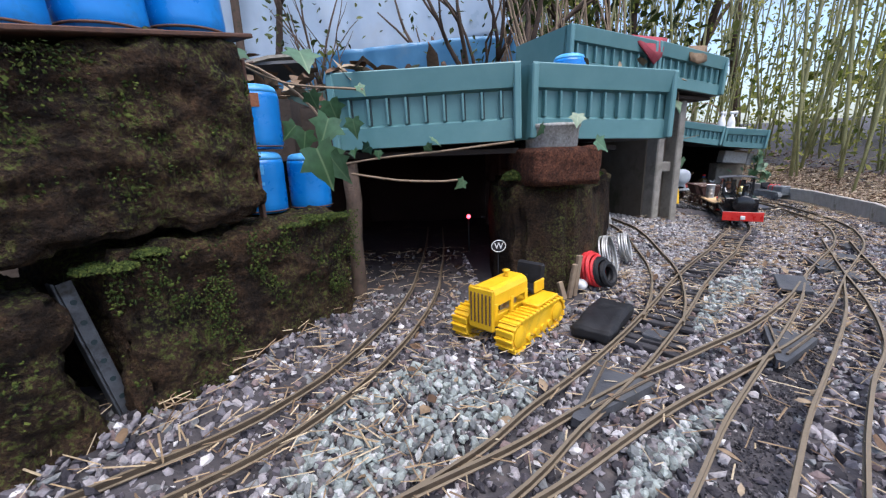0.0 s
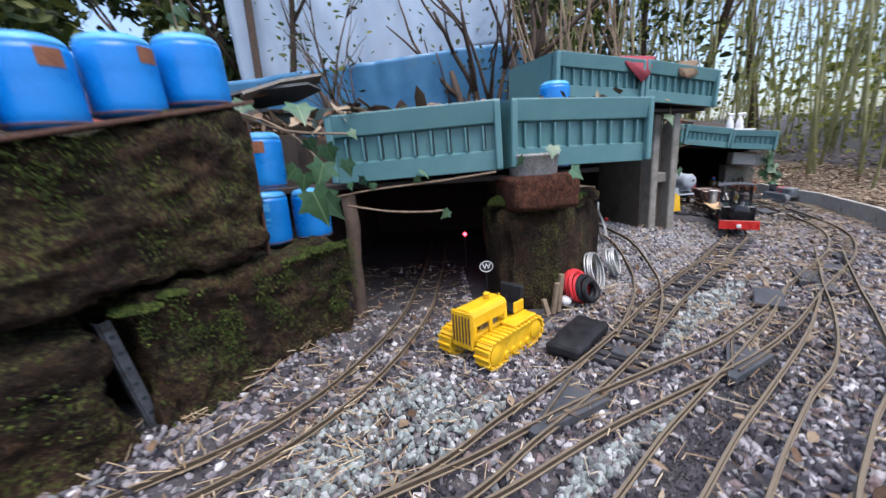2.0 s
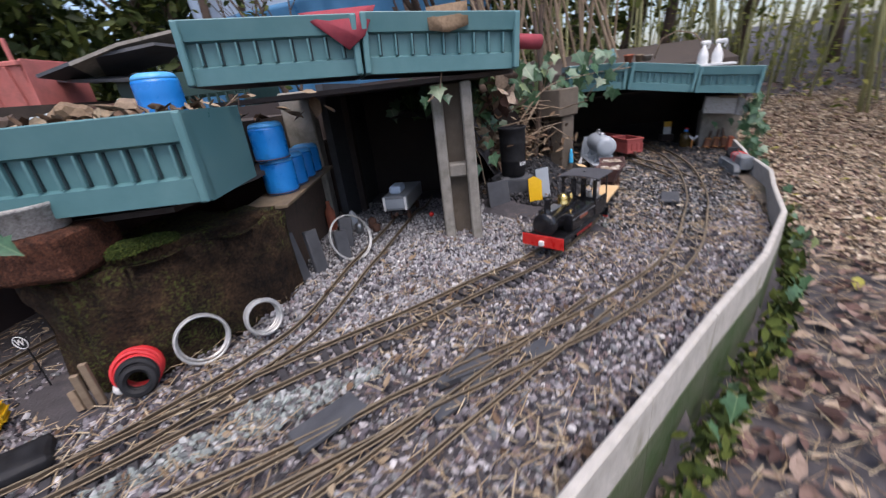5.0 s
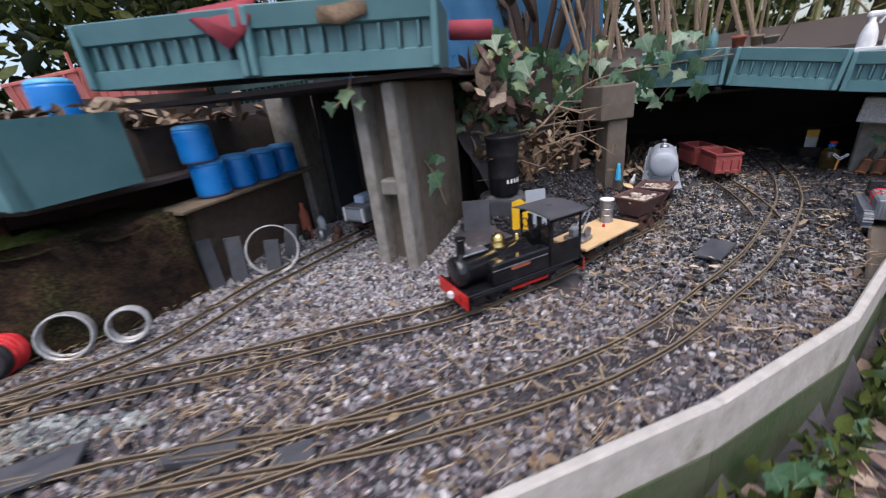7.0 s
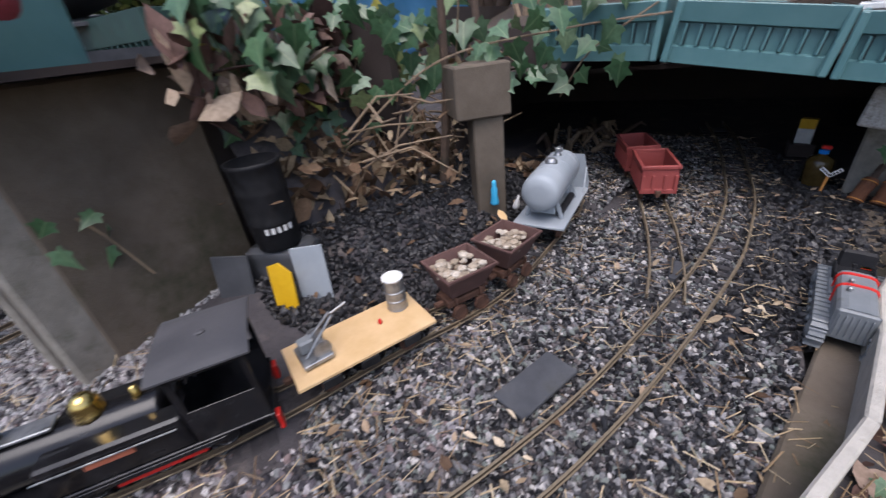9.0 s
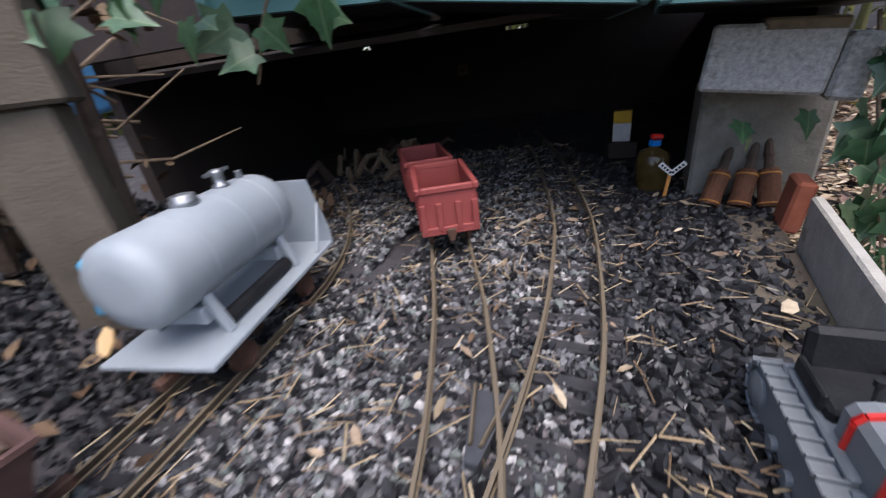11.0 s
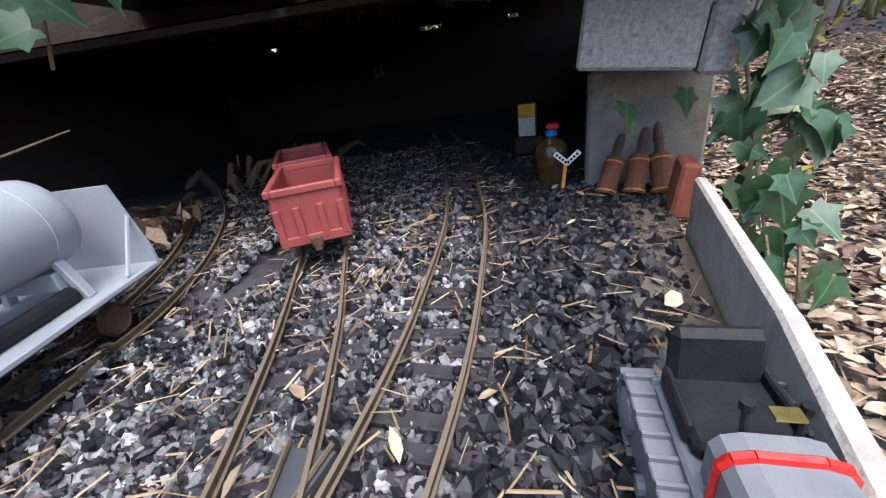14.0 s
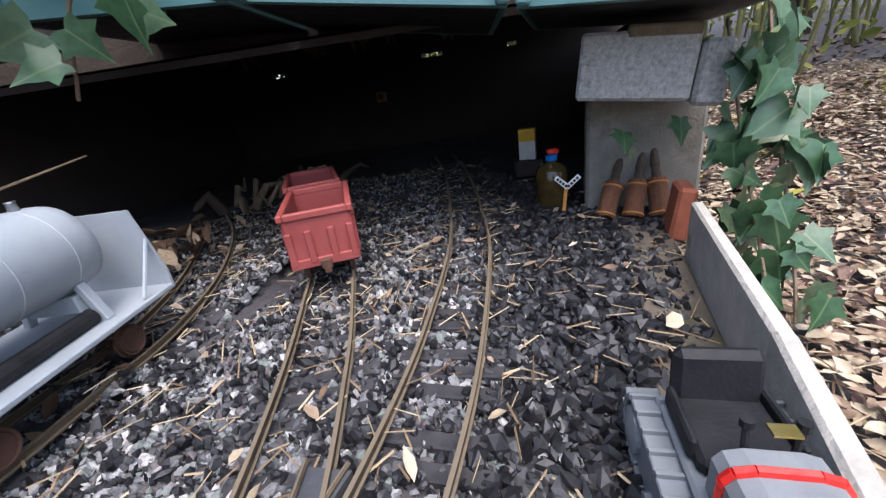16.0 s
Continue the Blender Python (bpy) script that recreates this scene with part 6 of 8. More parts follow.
for i, (x, y, h, mt) in enumerate(((0.475, 1.5, 0.05, "tank_paint"), (0.5, 1.47, 0.028, "steel"), (0.525, 1.5, 0.03, "rust"), (0.545, 1.475, 0.02, "rust"), (0.455, 1.46, 0.024, "matt_black"))):
    bm = bmesh.new(); lathe(bm, [(0.009, 0), (0.0105, 0.002), (0.0105, h * 0.8), (0.006, h * 0.92), (0.003, h), (0.001, h)], 14); solid("gas_cylinder", bm, M[mt], "small worn metal cylinder on the siding gravel", "cylinder", "small cylinders", m=pose(x + 0.015, y, 0.024, rnd.uniform(-6, 6), rnd.uniform(-6, 6), 0), smooth=True)
for i, (x, y, h) in enumerate(((0.405, 1.43, 0.075), (0.425, 1.37, 0.065), (0.40, 1.31, 0.09), (0.385, 1.27, 0.1))):
    bm = bmesh.new(); box(bm, (0, 0, h / 2), (0.03, 0.012, h), bevel=0.002); solid("grey_offcut", bm, M["slate"], "grey offcut leaning against the pier", "offcut", "grey offcuts", m=pose(x + 0.12, y - 0.06, 0.02, -14, 6, 30 + 20 * i))
t = thing("red_bottle", (0.425, 1.5, 0.015), 0, "dark red bottle standing by the post", "bottle")
bm = bmesh.new(); lathe(bm, [(0.012, 0), (0.013, 0.003), (0.013, 0.06), (0.005, 0.075), (0.005, 0.088), (0.001, 0.089)], 16); part("body", bm, M["terracotta"], t, smooth=True)
bm = bmesh.new(); bmesh.ops.create_icosphere(bm, subdivisions=1, radius=0.008); solid("red_ball", bm, M["red"], "small red ball in the siding", "ball", m=pose(0.69, 1.55, 0.038), smooth=True)

# ---- by the far shed ----
t = thing("brown_bottle", (1.596, 2.43, 0.0), 0, "brown bottle with a blue and red cap", "bottle")
bm = bmesh.new(); lathe(bm, [(0.020, 0), (0.022, 0.003), (0.022, 0.048), (0.018, 0.056), (0.0075, 0.061), (0.007, 0.066)], 22); part("body", bm, M["glassbrown"], t, smooth=True)
bm = bmesh.new(); lathe(bm, [(0.008, 0.064), (0.008, 0.071), (0.003, 0.072)], 14); part("cap", bm, M["blue"], t, "dark blue cap")
bm = bmesh.new(); box(bm, (0.002, 0.002, 0.0755), (0.016, 0.012, 0.007), bevel=0.002); part("trigger", bm, M["red"], t, "red trigger top")
t = thing("yellow_carton", (1.586, 2.63, 0.046), 0, "yellow and white carton in the shed", "carton")
bm = bmesh.new(); box(bm, (0, 0, 0.028), (0.03, 0.018, 0.022), turn=-14, bevel=0.0006); part("upper", bm, M["yellow"], t)
bm = bmesh.new(); box(bm, (0, 0, 0.0), (0.03, 0.018, 0.034), turn=-14, bevel=0.0006); part("lower", bm, M["paper"], t, "white lower half")
bm = bmesh.new(); box(bm, (0, 0, 0.013), (0.05, 0.05, 0.03), bevel=0.002); solid("dark_plinth", bm, M["dark_wall"], "dark block under the carton", "block", m=pose(1.586, 2.635, 0.002))
t = thing("crossing_sign", (1.603, 2.377, 0.0), 0, "small crossing sign with two white arms on an orange post", "sign")
bm = bmesh.new(); box(bm, (0, 0, 0.019), (0.0042, 0.0036, 0.044), tilt=(0, 6), bevel=0.0004); part("post", bm, M["orange"], t)
for s in (-1, 1):
    m_ = pose(s * 0.0068 + 0.003, -0.0035, 0.0455, 0, -s * 42, 0)
    bm = bmesh.new(); box(bm, (0, 0, 0), (0.021, 0.0016, 0.0065), bevel=0.0003); bmesh.ops.transform(bm, matrix=m_, verts=bm.verts[:]); arm = part("arm", bm, M["white"], t)
    for k in range(4):
        bm = bmesh.new(); box(bm, (-0.0072 + 0.0046 * k, -0.001, 0), (0.003, 0.0006, 0.0032)); bmesh.ops.transform(bm, matrix=m_, verts=bm.verts[:]); part("lettering", bm, M["matt_black"], arm, "dark bar of lettering")
for i, (x, y, lean, r) in enumerate(((1.646, 2.350, 24, 0.0115), (1.676, 2.343, 18, 0.0115), (1.707, 2.340, 2, 0.0115))):
    t = thing("log_bundle", (x, y, 0.002), 0, "reddish bark log tied with orange cord, leaning on the footing", "log", "tied logs")
    m_ = pose(0, 0, 0, -30, lean, 0)
    bm = bmesh.new(); lathe(bm, [(r * 0.95, 0), (r, 0.002), (r * 0.97, 0.018), (r, 0.036), (r * 0.9, 0.046)], 14, m_)
    for v in bm.verts:
        v.co += Vector((noise.noise(v.co * 220), noise.noise(v.co * 220 + Vector((4, 0, 0))), 0)) * 0.0012
    part("log", bm, M["log"], t)
    bm = bmesh.new(); lathe(bm, [(r * 0.5, 0.046), (r * 0.42, 0.06), (r * 0.5, 0.064), (r * 0.4, 0.075), (r * 0.3, 0.115)], 10, m_); part("neck", bm, M["bark"], t)
    for zc in (0.004, 0.040):
        bm = bmesh.new(); torus(bm, r * 1.0, 0.0011, m_ @ Matrix.Translation((0, 0, zc)), 16, 5); part("cord", bm, M["orange"], t, "orange cord")
bm = bmesh.new(); box(bm, (0, 0, 0.028), (0.017, 0.04, 0.056), bevel=0.003); solid("brick_piece", bm, M["terracotta"], "broken piece of orange brick by the edging", "brick", m=pose(1.700, 2.290, -0.002, 0, 6, -14), smooth=False)
for i, (x, y, mt, h, r) in enumerate(((1.33, 2.33, "terracotta", 0.03, 0.016), (1.37, 2.34, "twig", 0.026, 0.014), (1.40, 2.35, "concrete", 0.02, 0.018))):
    t = thing("plant_pot", (x, y, 0.352), 0, "small weathered plant pot on the trough", "pot", "plant pots")
    bm = bmesh.new(); lathe(bm, [(r * 0.75, 0), (r, h * 0.75), (r * 1.1, h * 0.76), (r * 1.1, h), (r * 0.95, h), (r * 0.7, 0.004), (0.001, 0.004)], 16); part("pot", bm, M[mt], t, smooth=True)
t = thing("teal_spray_bottle", (1.27, 2.32, 0.358), 0, "teal plastic bottle lying in the ivy", "bottle")
bm = bmesh.new(); lathe(bm, [(0.012, 0), (0.013, 0.003), (0.013, 0.03), (0.005, 0.042), (0.005, 0.05), (0.001, 0.051)], 14); part("body", bm, M["teal"], t, smooth=True)
for i, (x, y, s) in enumerate(((1.585, 2.33, 1), (1.63, 2.325, -1))):
    t = thing("trigger_sprayer", (x, y, 0.317), 20 * s, "white trigger spray bottle standing on the trough", "spray bottle", "spray bottles")
    bm = bmesh.new(); lathe(bm, [(0.016, 0), (0.0175, 0.003), (0.0165, 0.03), (0.010, 0.05), (0.006, 0.056), (0.006, 0.064)], 16); part("body", bm, M["white"], t, smooth=True)
    bm = bmesh.new(); box(bm, (0.006, 0, 0.071), (0.036, 0.013, 0.014), bevel=0.004); part("head", bm, M["white"], t, smooth=False)
    bm = bmesh.new(); box(bm, (0.02, 0, 0.06), (0.005, 0.006, 0.02), tilt=(0, 24), bevel=0.001); part("trigger", bm, M["white"], t)
bm = bmesh.new(); box(bm, (0, 0, 0.004), (0.13, 0.05, 0.008), bevel=0.001); solid("white_board", bm, M["white"], "white board lying on the trough end", "board", m=pose(1.62, 2.32, 0.309, 0, 2, -10))
bm = bmesh.new(); tube(bm, [(1.585, 2.34, 0.385), (1.55, 2.34, 0.425), (1.49, 2.33, 0.44), (1.44, 2.33, 0.42), (1.42, 2.33, 0.355)], 0.0022, 6); solid("bent_cane", bm, M["twig"], "thin cane bent in an arc over the trough", "cane", smooth=True)

t = thing("wall_socket", (1.160, 3.327, 0.166), 4, "small pale socket box on the dark shed wall", "socket")
bm = bmesh.new(); box(bm, (0, 0, 0), (0.034, 0.02, 0.034), bevel=0.003); part("box", bm, M["twig"], t)
bm = bmesh.new(); tube(bm, [(0, -0.013, 0.002), (0, -0.009, 0.002)], 0.009, 12); part("face", bm, M["rust"], t)
# cloth and rags over the upper troughs
def drape(name, outline, at, turn, mat, label, category, tilt=78):
    bm = bmesh.new()
    prism(bm, outline, -0.001, 0.001, pose(0, 0, 0, tilt, 0, 0))
    bmesh.ops.triangulate(bm, faces=bm.faces[:])
    bmesh.ops.subdivide_edges(bm, edges=bm.edges[:], cuts=3)
    for v in bm.verts:
        v.co.y += 0.003 * noise.noise(v.co * 60)
    return solid(name, bm, mat, label, category, m=pose(*at, 0, 0, turn), smooth=True)


drape("red_cloth", [(-0.07, 0.008), (0.055, 0.012), (0.03, -0.032), (0.0, -0.052)], (0.655, 1.282, 0.470), 26, M["cloth"], "dark red cloth hanging over the trough", "cloth", 80)
drape("brown_rag", [(-0.035, 0.006), (0.04, 0.012), (0.038, -0.026), (0.0, -0.036), (-0.035, -0.03)], (0.812, 1.360, 0.467), 26, M["leaf_dead"], "dry brown rag hanging over the trough", "rag", 80)
bm = bmesh.new(); tube(bm, [(0.915, 1.485, 0.415), (0.975, 1.51, 0.408)], 0.014, 14); solid("red_roll", bm, M["cloth"], "rolled dull red cloth at the trough end", "roll", smooth=True)

# ---- behind the wall: skips, crate, slabs, sheeting ----
def red_skip(at, turn, L):
    t = thing("red_crate", at, turn, "faded red plastic crate with a raised rim behind the wall", "crate", "red crates")
    for s in (-1, 1):
        bm = bmesh.new(); box(bm, (0, s * 0.09, 0.05), (L, 0.006, 0.1), tilt=(s * -8, 0), bevel=0.001); side = part("side", bm, M["pink_wagon"], t)
        bm = bmesh.new(); box(bm, (0, s * 0.098, 0.1), (L + 0.01, 0.012, 0.012), bevel=0.002); part("rim", bm, M["pink_wagon"], t)
        for k in range(4):
            bm = bmesh.new(); box(bm, (-L / 2 + L * (k + 0.5) / 4, s * 0.096, 0.05), (0.01, 0.006, 0.09), tilt=(s * -8, 0), bevel=0.001); part("rib", bm, M["pink_wagon"], side)
        bm = bmesh.new(); box(bm, (s * L / 2, 0, 0.055), (0.006, 0.18, 0.11), bevel=0.001); part("end", bm, M["pink_wagon"], t)
    bm = bmesh.new(); box(bm, (L / 2 - 0.01, -0.096, 0.125), (0.008, 0.008, 0.06), bevel=0.001); part("corner_pin", bm, M["pink_wagon"], t)
    bm = bmesh.new(); box(bm, (0, 0, 0.004), (L, 0.17, 0.006)); part("floor", bm, M["pink_wagon"], t)


bm = bmesh.new()
prism(bm, [(-2.2, 0.75), (-0.5, 0.78), (-0.24, 0.93), (-0.115, 1.04), (-0.115, 1.9), (-0.2, 2.6), (-2.6, 2.6)], -0.05, 0.335)
solid("bank", bm, M["soil"], "raised soil bank behind the stone wall", "bank", kind="structure")
def bank_z(x, y):
    """Earth that rises to the left of a line from the black drum to the pillar."""
    d = ((0.89 - x) * 0.53 + (y - 1.75) * 0.14) / 0.55
    return min(0.28, 0.03 + 1.8 * d) * max(0.05, min(1.0, (2.28 - y) * 5 + (0.79 - x) * 2)) + 0.025 * noise.fractal((x * 14, y * 14, 3.0), 1.0, 2.0, 4)


bm = bmesh.new()
nx, ny = 40, 46
g = [[bm.verts.new((0.55 + 0.45 * i / nx, 1.73 + 0.55 * j / ny, max(-0.02, bank_z(0.55 + 0.45 * i / nx, 1.73 + 0.55 * j / ny)))) for i in range(nx + 1)] for j in range(ny + 1)]
for j in range(ny):
    for i in range(nx):
        bm.faces.new((g[j][i], g[j][i + 1], g[j + 1][i + 1], g[j + 1][i]))
solid("earth_bank", bm, M["dark_soil"], "dark earth bank behind the coal heap", "bank", kind="structure", smooth=True)
bm = bmesh.new()
prism(bm, [(-2.2, 1.06), (-0.42, 1.06), (-0.36, 1.5), (-2.2, 1.6)], 0.30, 0.412)
solid("bank_terrace", bm, M["soil"], "higher step of the soil bank under the red crates", "bank", kind="structure")
red_skip((-0.93, 1.26, 0.412), 10, 0.46)
red_skip((-0.57, 1.36, 0.412), 12, 0.26)
t = thing("dark_crate", (-0.12, 1.52, 0.335), 8, "dark green plastic crate with slatted sides", "crate")
for s in (-1, 1):
    bm = bmesh.new(); box(bm, (0, s * 0.09, 0.09), (0.36, 0.006, 0.06), bevel=0.001); part("side", bm, M["green_crate"], t)
    bm = bmesh.new(); box(bm, (s * 0.18, 0, 0.06), (0.006, 0.18, 0.12), bevel=0.001); part("end", bm, M["green_crate"], t)
for k in range(14):
    bm = bmesh.new(); box(bm, (-0.17 + 0.026 * k, -0.09, 0.032), (0.006, 0.005, 0.06)); part("slat", bm, M["green_crate"], t)
for i, (x, y, z, tl) in enumerate(((-0.3, 1.44, 0.462, 6), (-0.27, 1.42, 0.49, -10), (-0.24, 1.46, 0.515, -16))):
    bm = bmesh.new(); prism(bm, [(-0.16, -0.06), (-0.05, -0.09), (0.12, -0.07), (0.17, 0.0), (0.1, 0.07), (-0.1, 0.08)], 0, 0.008)
    solid("flat_slab", bm, M["slate"] if i < 2 else M["concrete"], "flat grey slab lying on the crates", "slab", "flat slabs", m=pose(x, y, z, tl, tl, 30 * i))
for i, (x, y, z, r) in enumerate(((-1.06, 2.06, 0.41, 0.085), (-0.91, 2.03, 0.395, 0.065), (-1.09, 2.10, 0.53, 0.065))):
    bm = bmesh.new(); bmesh.ops.create_icosphere(bm, subdivisions=4, radius=r)
    for v in bm.verts:
        v.co += v.co.normalized() * r * 0.45 * noise.noise(v.co * 26 + Vector((i * 5, 0, 0)))
        v.co.z = v.co.z * 1.05
    solid("polythene_wrap", bm, M["poly"], "crumpled grey polythene wrapping on the soil bank", "plastic sheet", "polythene wrappings", m=pose(x, y, z), smooth=False)
# the yard behind the wall lies well back from the tracks
away = Matrix.Translation((0.46, 0.155, 0.33)) @ Matrix.Scale(1.45, 4) @ Matrix.Translation((-0.46, -0.155, -0.33))
for ob in list(bpy.data.objects):
    if ob.parent is None and ob.name.split(".")[0] in ("red_crate", "dark_crate", "flat_slab", "bank_terrace"):
        ob.matrix_basis = away @ ob.matrix_basis
t = thing("marker_rod", (-0.12, 2.1, 0.28), 0, "thin rod with a red upper half", "rod")
bm = bmesh.new(); tube(bm, [(0, 0, 0), (0, 0, 0.1)], 0.005, 8); part("lower_half", bm, M["matt_black"], t)
bm = bmesh.new(); tube(bm, [(0, 0, 0.1), (0, 0, 0.2)], 0.0055, 8); part("upper_half", bm, M["red"], t, "red upper half")
for i, (x, y, z, sx, mt) in enumerate(((0.06, 1.14, 0.352, 0.04, "bark"), (0.07, 1.2, 0.36, 0.03, "poly"), (0.16, 1.18, 0.365, 0.035, "leaf_dead"), (0.2, 1.26, 0.37, 0.03, "twig"))):
    bm = bmesh.new(); bmesh.ops.create_icosphere(bm, subdivisions=3, radius=sx)
    for v in bm.verts:
        v.co = Vector((v.co.x, v.co.y, v.co.z * 0.7)) + v.co.normalized() * sx * 0.5 * noise.noise(v.co * 40 + Vector((i * 3, 0, 0)))
    solid("garden_debris", bm, M[mt], "clump of dry garden debris behind the trough", "debris", "debris clumps", m=pose(x, y, z), smooth=False)
t = thing("iron_bracket", (0.06, 1.3, 0.33), 10, "rusty iron bracket among the debris", "bracket")
bm = bmesh.new(); box(bm, (0, 0, 0.05), (0.1, 0.012, 0.02), bevel=0.002); part("bar", bm, M["rust"], t)
for s in (-1, 1):
    bm = bmesh.new(); box(bm, (s * 0.045, 0, 0.02), (0.012, 0.012, 0.06), bevel=0.002); part("leg", bm, M["rust"], t)
bm = bmesh.new(); prism(bm, [(-0.16, 1.09), (0.31, 1.085), (0.38, 1.22), (0.33, 1.57), (0.27, 1.9), (-0.3, 1.9)], 0.237, 0.325)
solid("soil_fill", bm, M["soil"], "soil packed behind the troughs", "soil", kind="structure")

# ---- tarpaulins ----
def hanging(name, x0, x1, zl, zh, y, mat, label, seed, slope=0.0):
    bm = bmesh.new()
    nx, nz = 60, 26
    g = []
    for j in range(nz + 1):
        row = []
        for i in range(nx + 1):
            u, w = i / nx, j / nz
            x = x0 + (x1 - x0) * u
            lo, hi = zl + slope * (x - x0), zh + slope * 0.6 * (x - x0)
            z = lo + (hi - lo) * w
            d = 0.05 * noise.noise((x * 2.2 + seed, z * 0.8, seed)) + 0.018 * noise.noise((x * 9, z * 2.0 + x * 3, seed)) + 0.008 * noise.noise((x * 22, z * 6, seed))
            row.append(bm.verts.new((x, y + d - 0.16 * w, z)))
        g.append(row)
    for j in range(nz):
        for i in range(nx):
            bm.faces.new((g[j][i], g[j][i + 1], g[j + 1][i + 1], g[j + 1][i]))
    ob = solid(name, bm, mat, label, "tarpaulin", "tarpaulins", smooth=True)
    md = ob.modifiers.new("thick", "SOLIDIFY")
    md.thickness = 0.003
    return ob


hanging("tarpaulin", -1.6, 0.75, 0.1, 0.94, 3.55, M["tarp"], "creased blue tarpaulin hung over a garden frame", 3.0, 0.10)
hanging("tarpaulin", -1.5, 0.70, 0.86, 2.3, 3.61, M["tarp_pale"], "faded pale blue tarpaulin above the darker one", 7.0, 0.12)
bm = bmesh.new(); tube(bm, [(-1.3, 3.45, 0.0), (-1.28, 3.45, 2.3)], 0.03, 10); solid("tarp_post", bm, M["bark"], "rough timber post holding up the tarpaulin", "post")


# ---- shrub, stems, bamboo, hedge ----
def limb(bm, p, d, L, r, depth, rr, spread=0.6):
    pts, rad = [p], [r]
    q, v = Vector(p), Vector(d).normalized()
    n = 4
    for k in range(n):
        v = (v + Vector((rr.uniform(-1, 1), rr.uniform(-1, 1), rr.uniform(-0.2, 0.5))) * 0.16).normalized()
        q = q + v * (L / n)
        pts.append(q.copy()); rad.append(r * (1 - 0.5 * (k + 1) / n))
    tube(bm, pts, rad, 7 if r > 0.01 else 5)
    ends = [q.copy()]
    if depth:
        for k in range(rr.choice((2, 3))):
            nd = (v + Vector((rr.uniform(-1, 1), rr.uniform(-1, 1), rr.uniform(-0.1, 0.6))) * spread).normalized()
            ends += limb(bm, pts[rr.choice((2, 3, 4))], nd, L * rr.uniform(0.6, 0.85), r * 0.5, depth - 1, rr, spread)
    return ends


def shrub(at, stems, L, r, seed, leaves, label):
    rr = random.Random(seed)
    t = thing("shrub", at, 0, label, "shrub", "shrubs")
    tips = []
    for k in range(stems):
        bm = bmesh.new()
        a = rr.uniform(0, 6.28)
        tips += limb(bm, (rr.uniform(-0.06, 0.06), rr.uniform(-0.06, 0.06), 0), (math.cos(a) * 0.5, math.sin(a) * 0.35, 1), L * rr.uniform(0.8, 1.2), r * rr.uniform(0.7, 1.2), 2, rr)
        part("stem", bm, M["bark"], t, smooth=True)
    if leaves:
        r2 = np.random.default_rng(seed)
        tp = np.array([list(p) for p in tips])
        P = tp[r2.integers(0, len(tp), leaves)] + r2.normal(0, 0.09, (leaves, 3))
        ob = scatter("crown", M["foliage"], P, r2.uniform(0.03, 0.06, leaves), "leaf", 2.0, label="sparse crown of small leaves", seed=seed)
        ob.parent = t
    return t


shrub((0.42, 3.3, 0.12), 7, 0.7, 0.035, 5, 260, "bare dark branching shrub behind the troughs")
shrub((-0.55, 3.0, 0.12), 4, 0.6, 0.02, 8, 180, "thin leafless shrub in front of the tarpaulin")

bm = bmesh.new()
prism(bm, [(0.74, 2.40), (1.76, 2.46), (1.96, 3.38), (0.58, 3.30)], 0.0, 0.07)
for v in bm.verts:
    v.co.z += 0.26 + 0.12 * (v.co.y - 2.46)
solid("roof_soil", bm, M["soil"], "soil laid over the far shed roof", "soil", kind="structure")
# roots and broken wood heaped beside the far track
rr = random.Random(91)
t = thing("root_heap", (1.08, 2.62, 0.0), 0, "heap of curled dry roots and broken wood in the shed", "roots")
for k in range(18):
    bm = bmesh.new()
    x, y = rr.uniform(-0.1, 0.1), rr.uniform(-0.1, 0.12)
    a, ln = rr.uniform(0, 6.28), rr.uniform(0.04, 0.11)
    dx, dy = math.cos(a) * ln, math.sin(a) * ln
    w = rr.uniform(0.005, 0.011)
    tube(bm, [(x, y, 0.004), (x + dx * 0.4, y + dy * 0.4, rr.uniform(0.02, 0.05)), (x + dx * 0.8, y + dy * 0.8, rr.uniform(0.012, 0.04)), (x + dx, y + dy, rr.uniform(0.004, 0.05))], [w, w * 0.9, w * 0.6, w * 0.3], 7)
    part("root", bm, M["twig"] if k % 3 else M["bark"], t)
# pale dead stems behind the upper trough
t = thing("stem_clump", (0, 0, 0), 0, "clump of pale dead stems leaning behind the trough", "stems")
rr = random.Random(11)
for k in range(34):
    bm = bmesh.new()
    x, y = rr.uniform(0.75, 1.45), rr.uniform(2.7, 3.2)
    a, ln = rr.uniform(-0.35, 0.2), rr.uniform(0.7, 1.5)
    tube(bm, [(x, y, 0.30), (x + a * ln * 0.5, y + rr.uniform(-0.05, 0.05), 0.28 + ln * 0.5), (x + a * ln + rr.uniform(-0.06, 0.06), y + rr.uniform(-0.08, 0.08), 0.28 + ln)], [rr.uniform(0.006, 0.012), 0.006, 0.003], 6)
    part("stem", bm, M["twig"], t)

# bamboo thicket
r3 = np.random.default_rng(21)
culms = []
rr = random.Random(5)
while len(culms) < 250:
    az = radians(rr.uniform(-6, 82))
    d = 1.45 + 3.4 * rr.random() ** 0.75
    x, y = 1.2 + math.sin(az) * d, 1.75 + math.cos(az) * d
    if y < 1.9 or (y < 3.55 and x < 2.3):
        continue
    culms.append((x, y))
bm = bmesh.new(); tube(bm, [(0, 0, -0.3), (0.01, 0.0, 0.4), (0.05, 0.02, 1.2), (0.16, 0.03, 2.2), (0.34, 0.05, 3.2)], [0.0075, 0.007, 0.006, 0.0045, 0.002], 7)
for z in (0.1, 0.42, 0.76, 1.12, 1.5, 1.9):
    torus(bm, 0.0068, 0.0013, pose(0.012 * z * 2, 0.005, z), 8, 4)
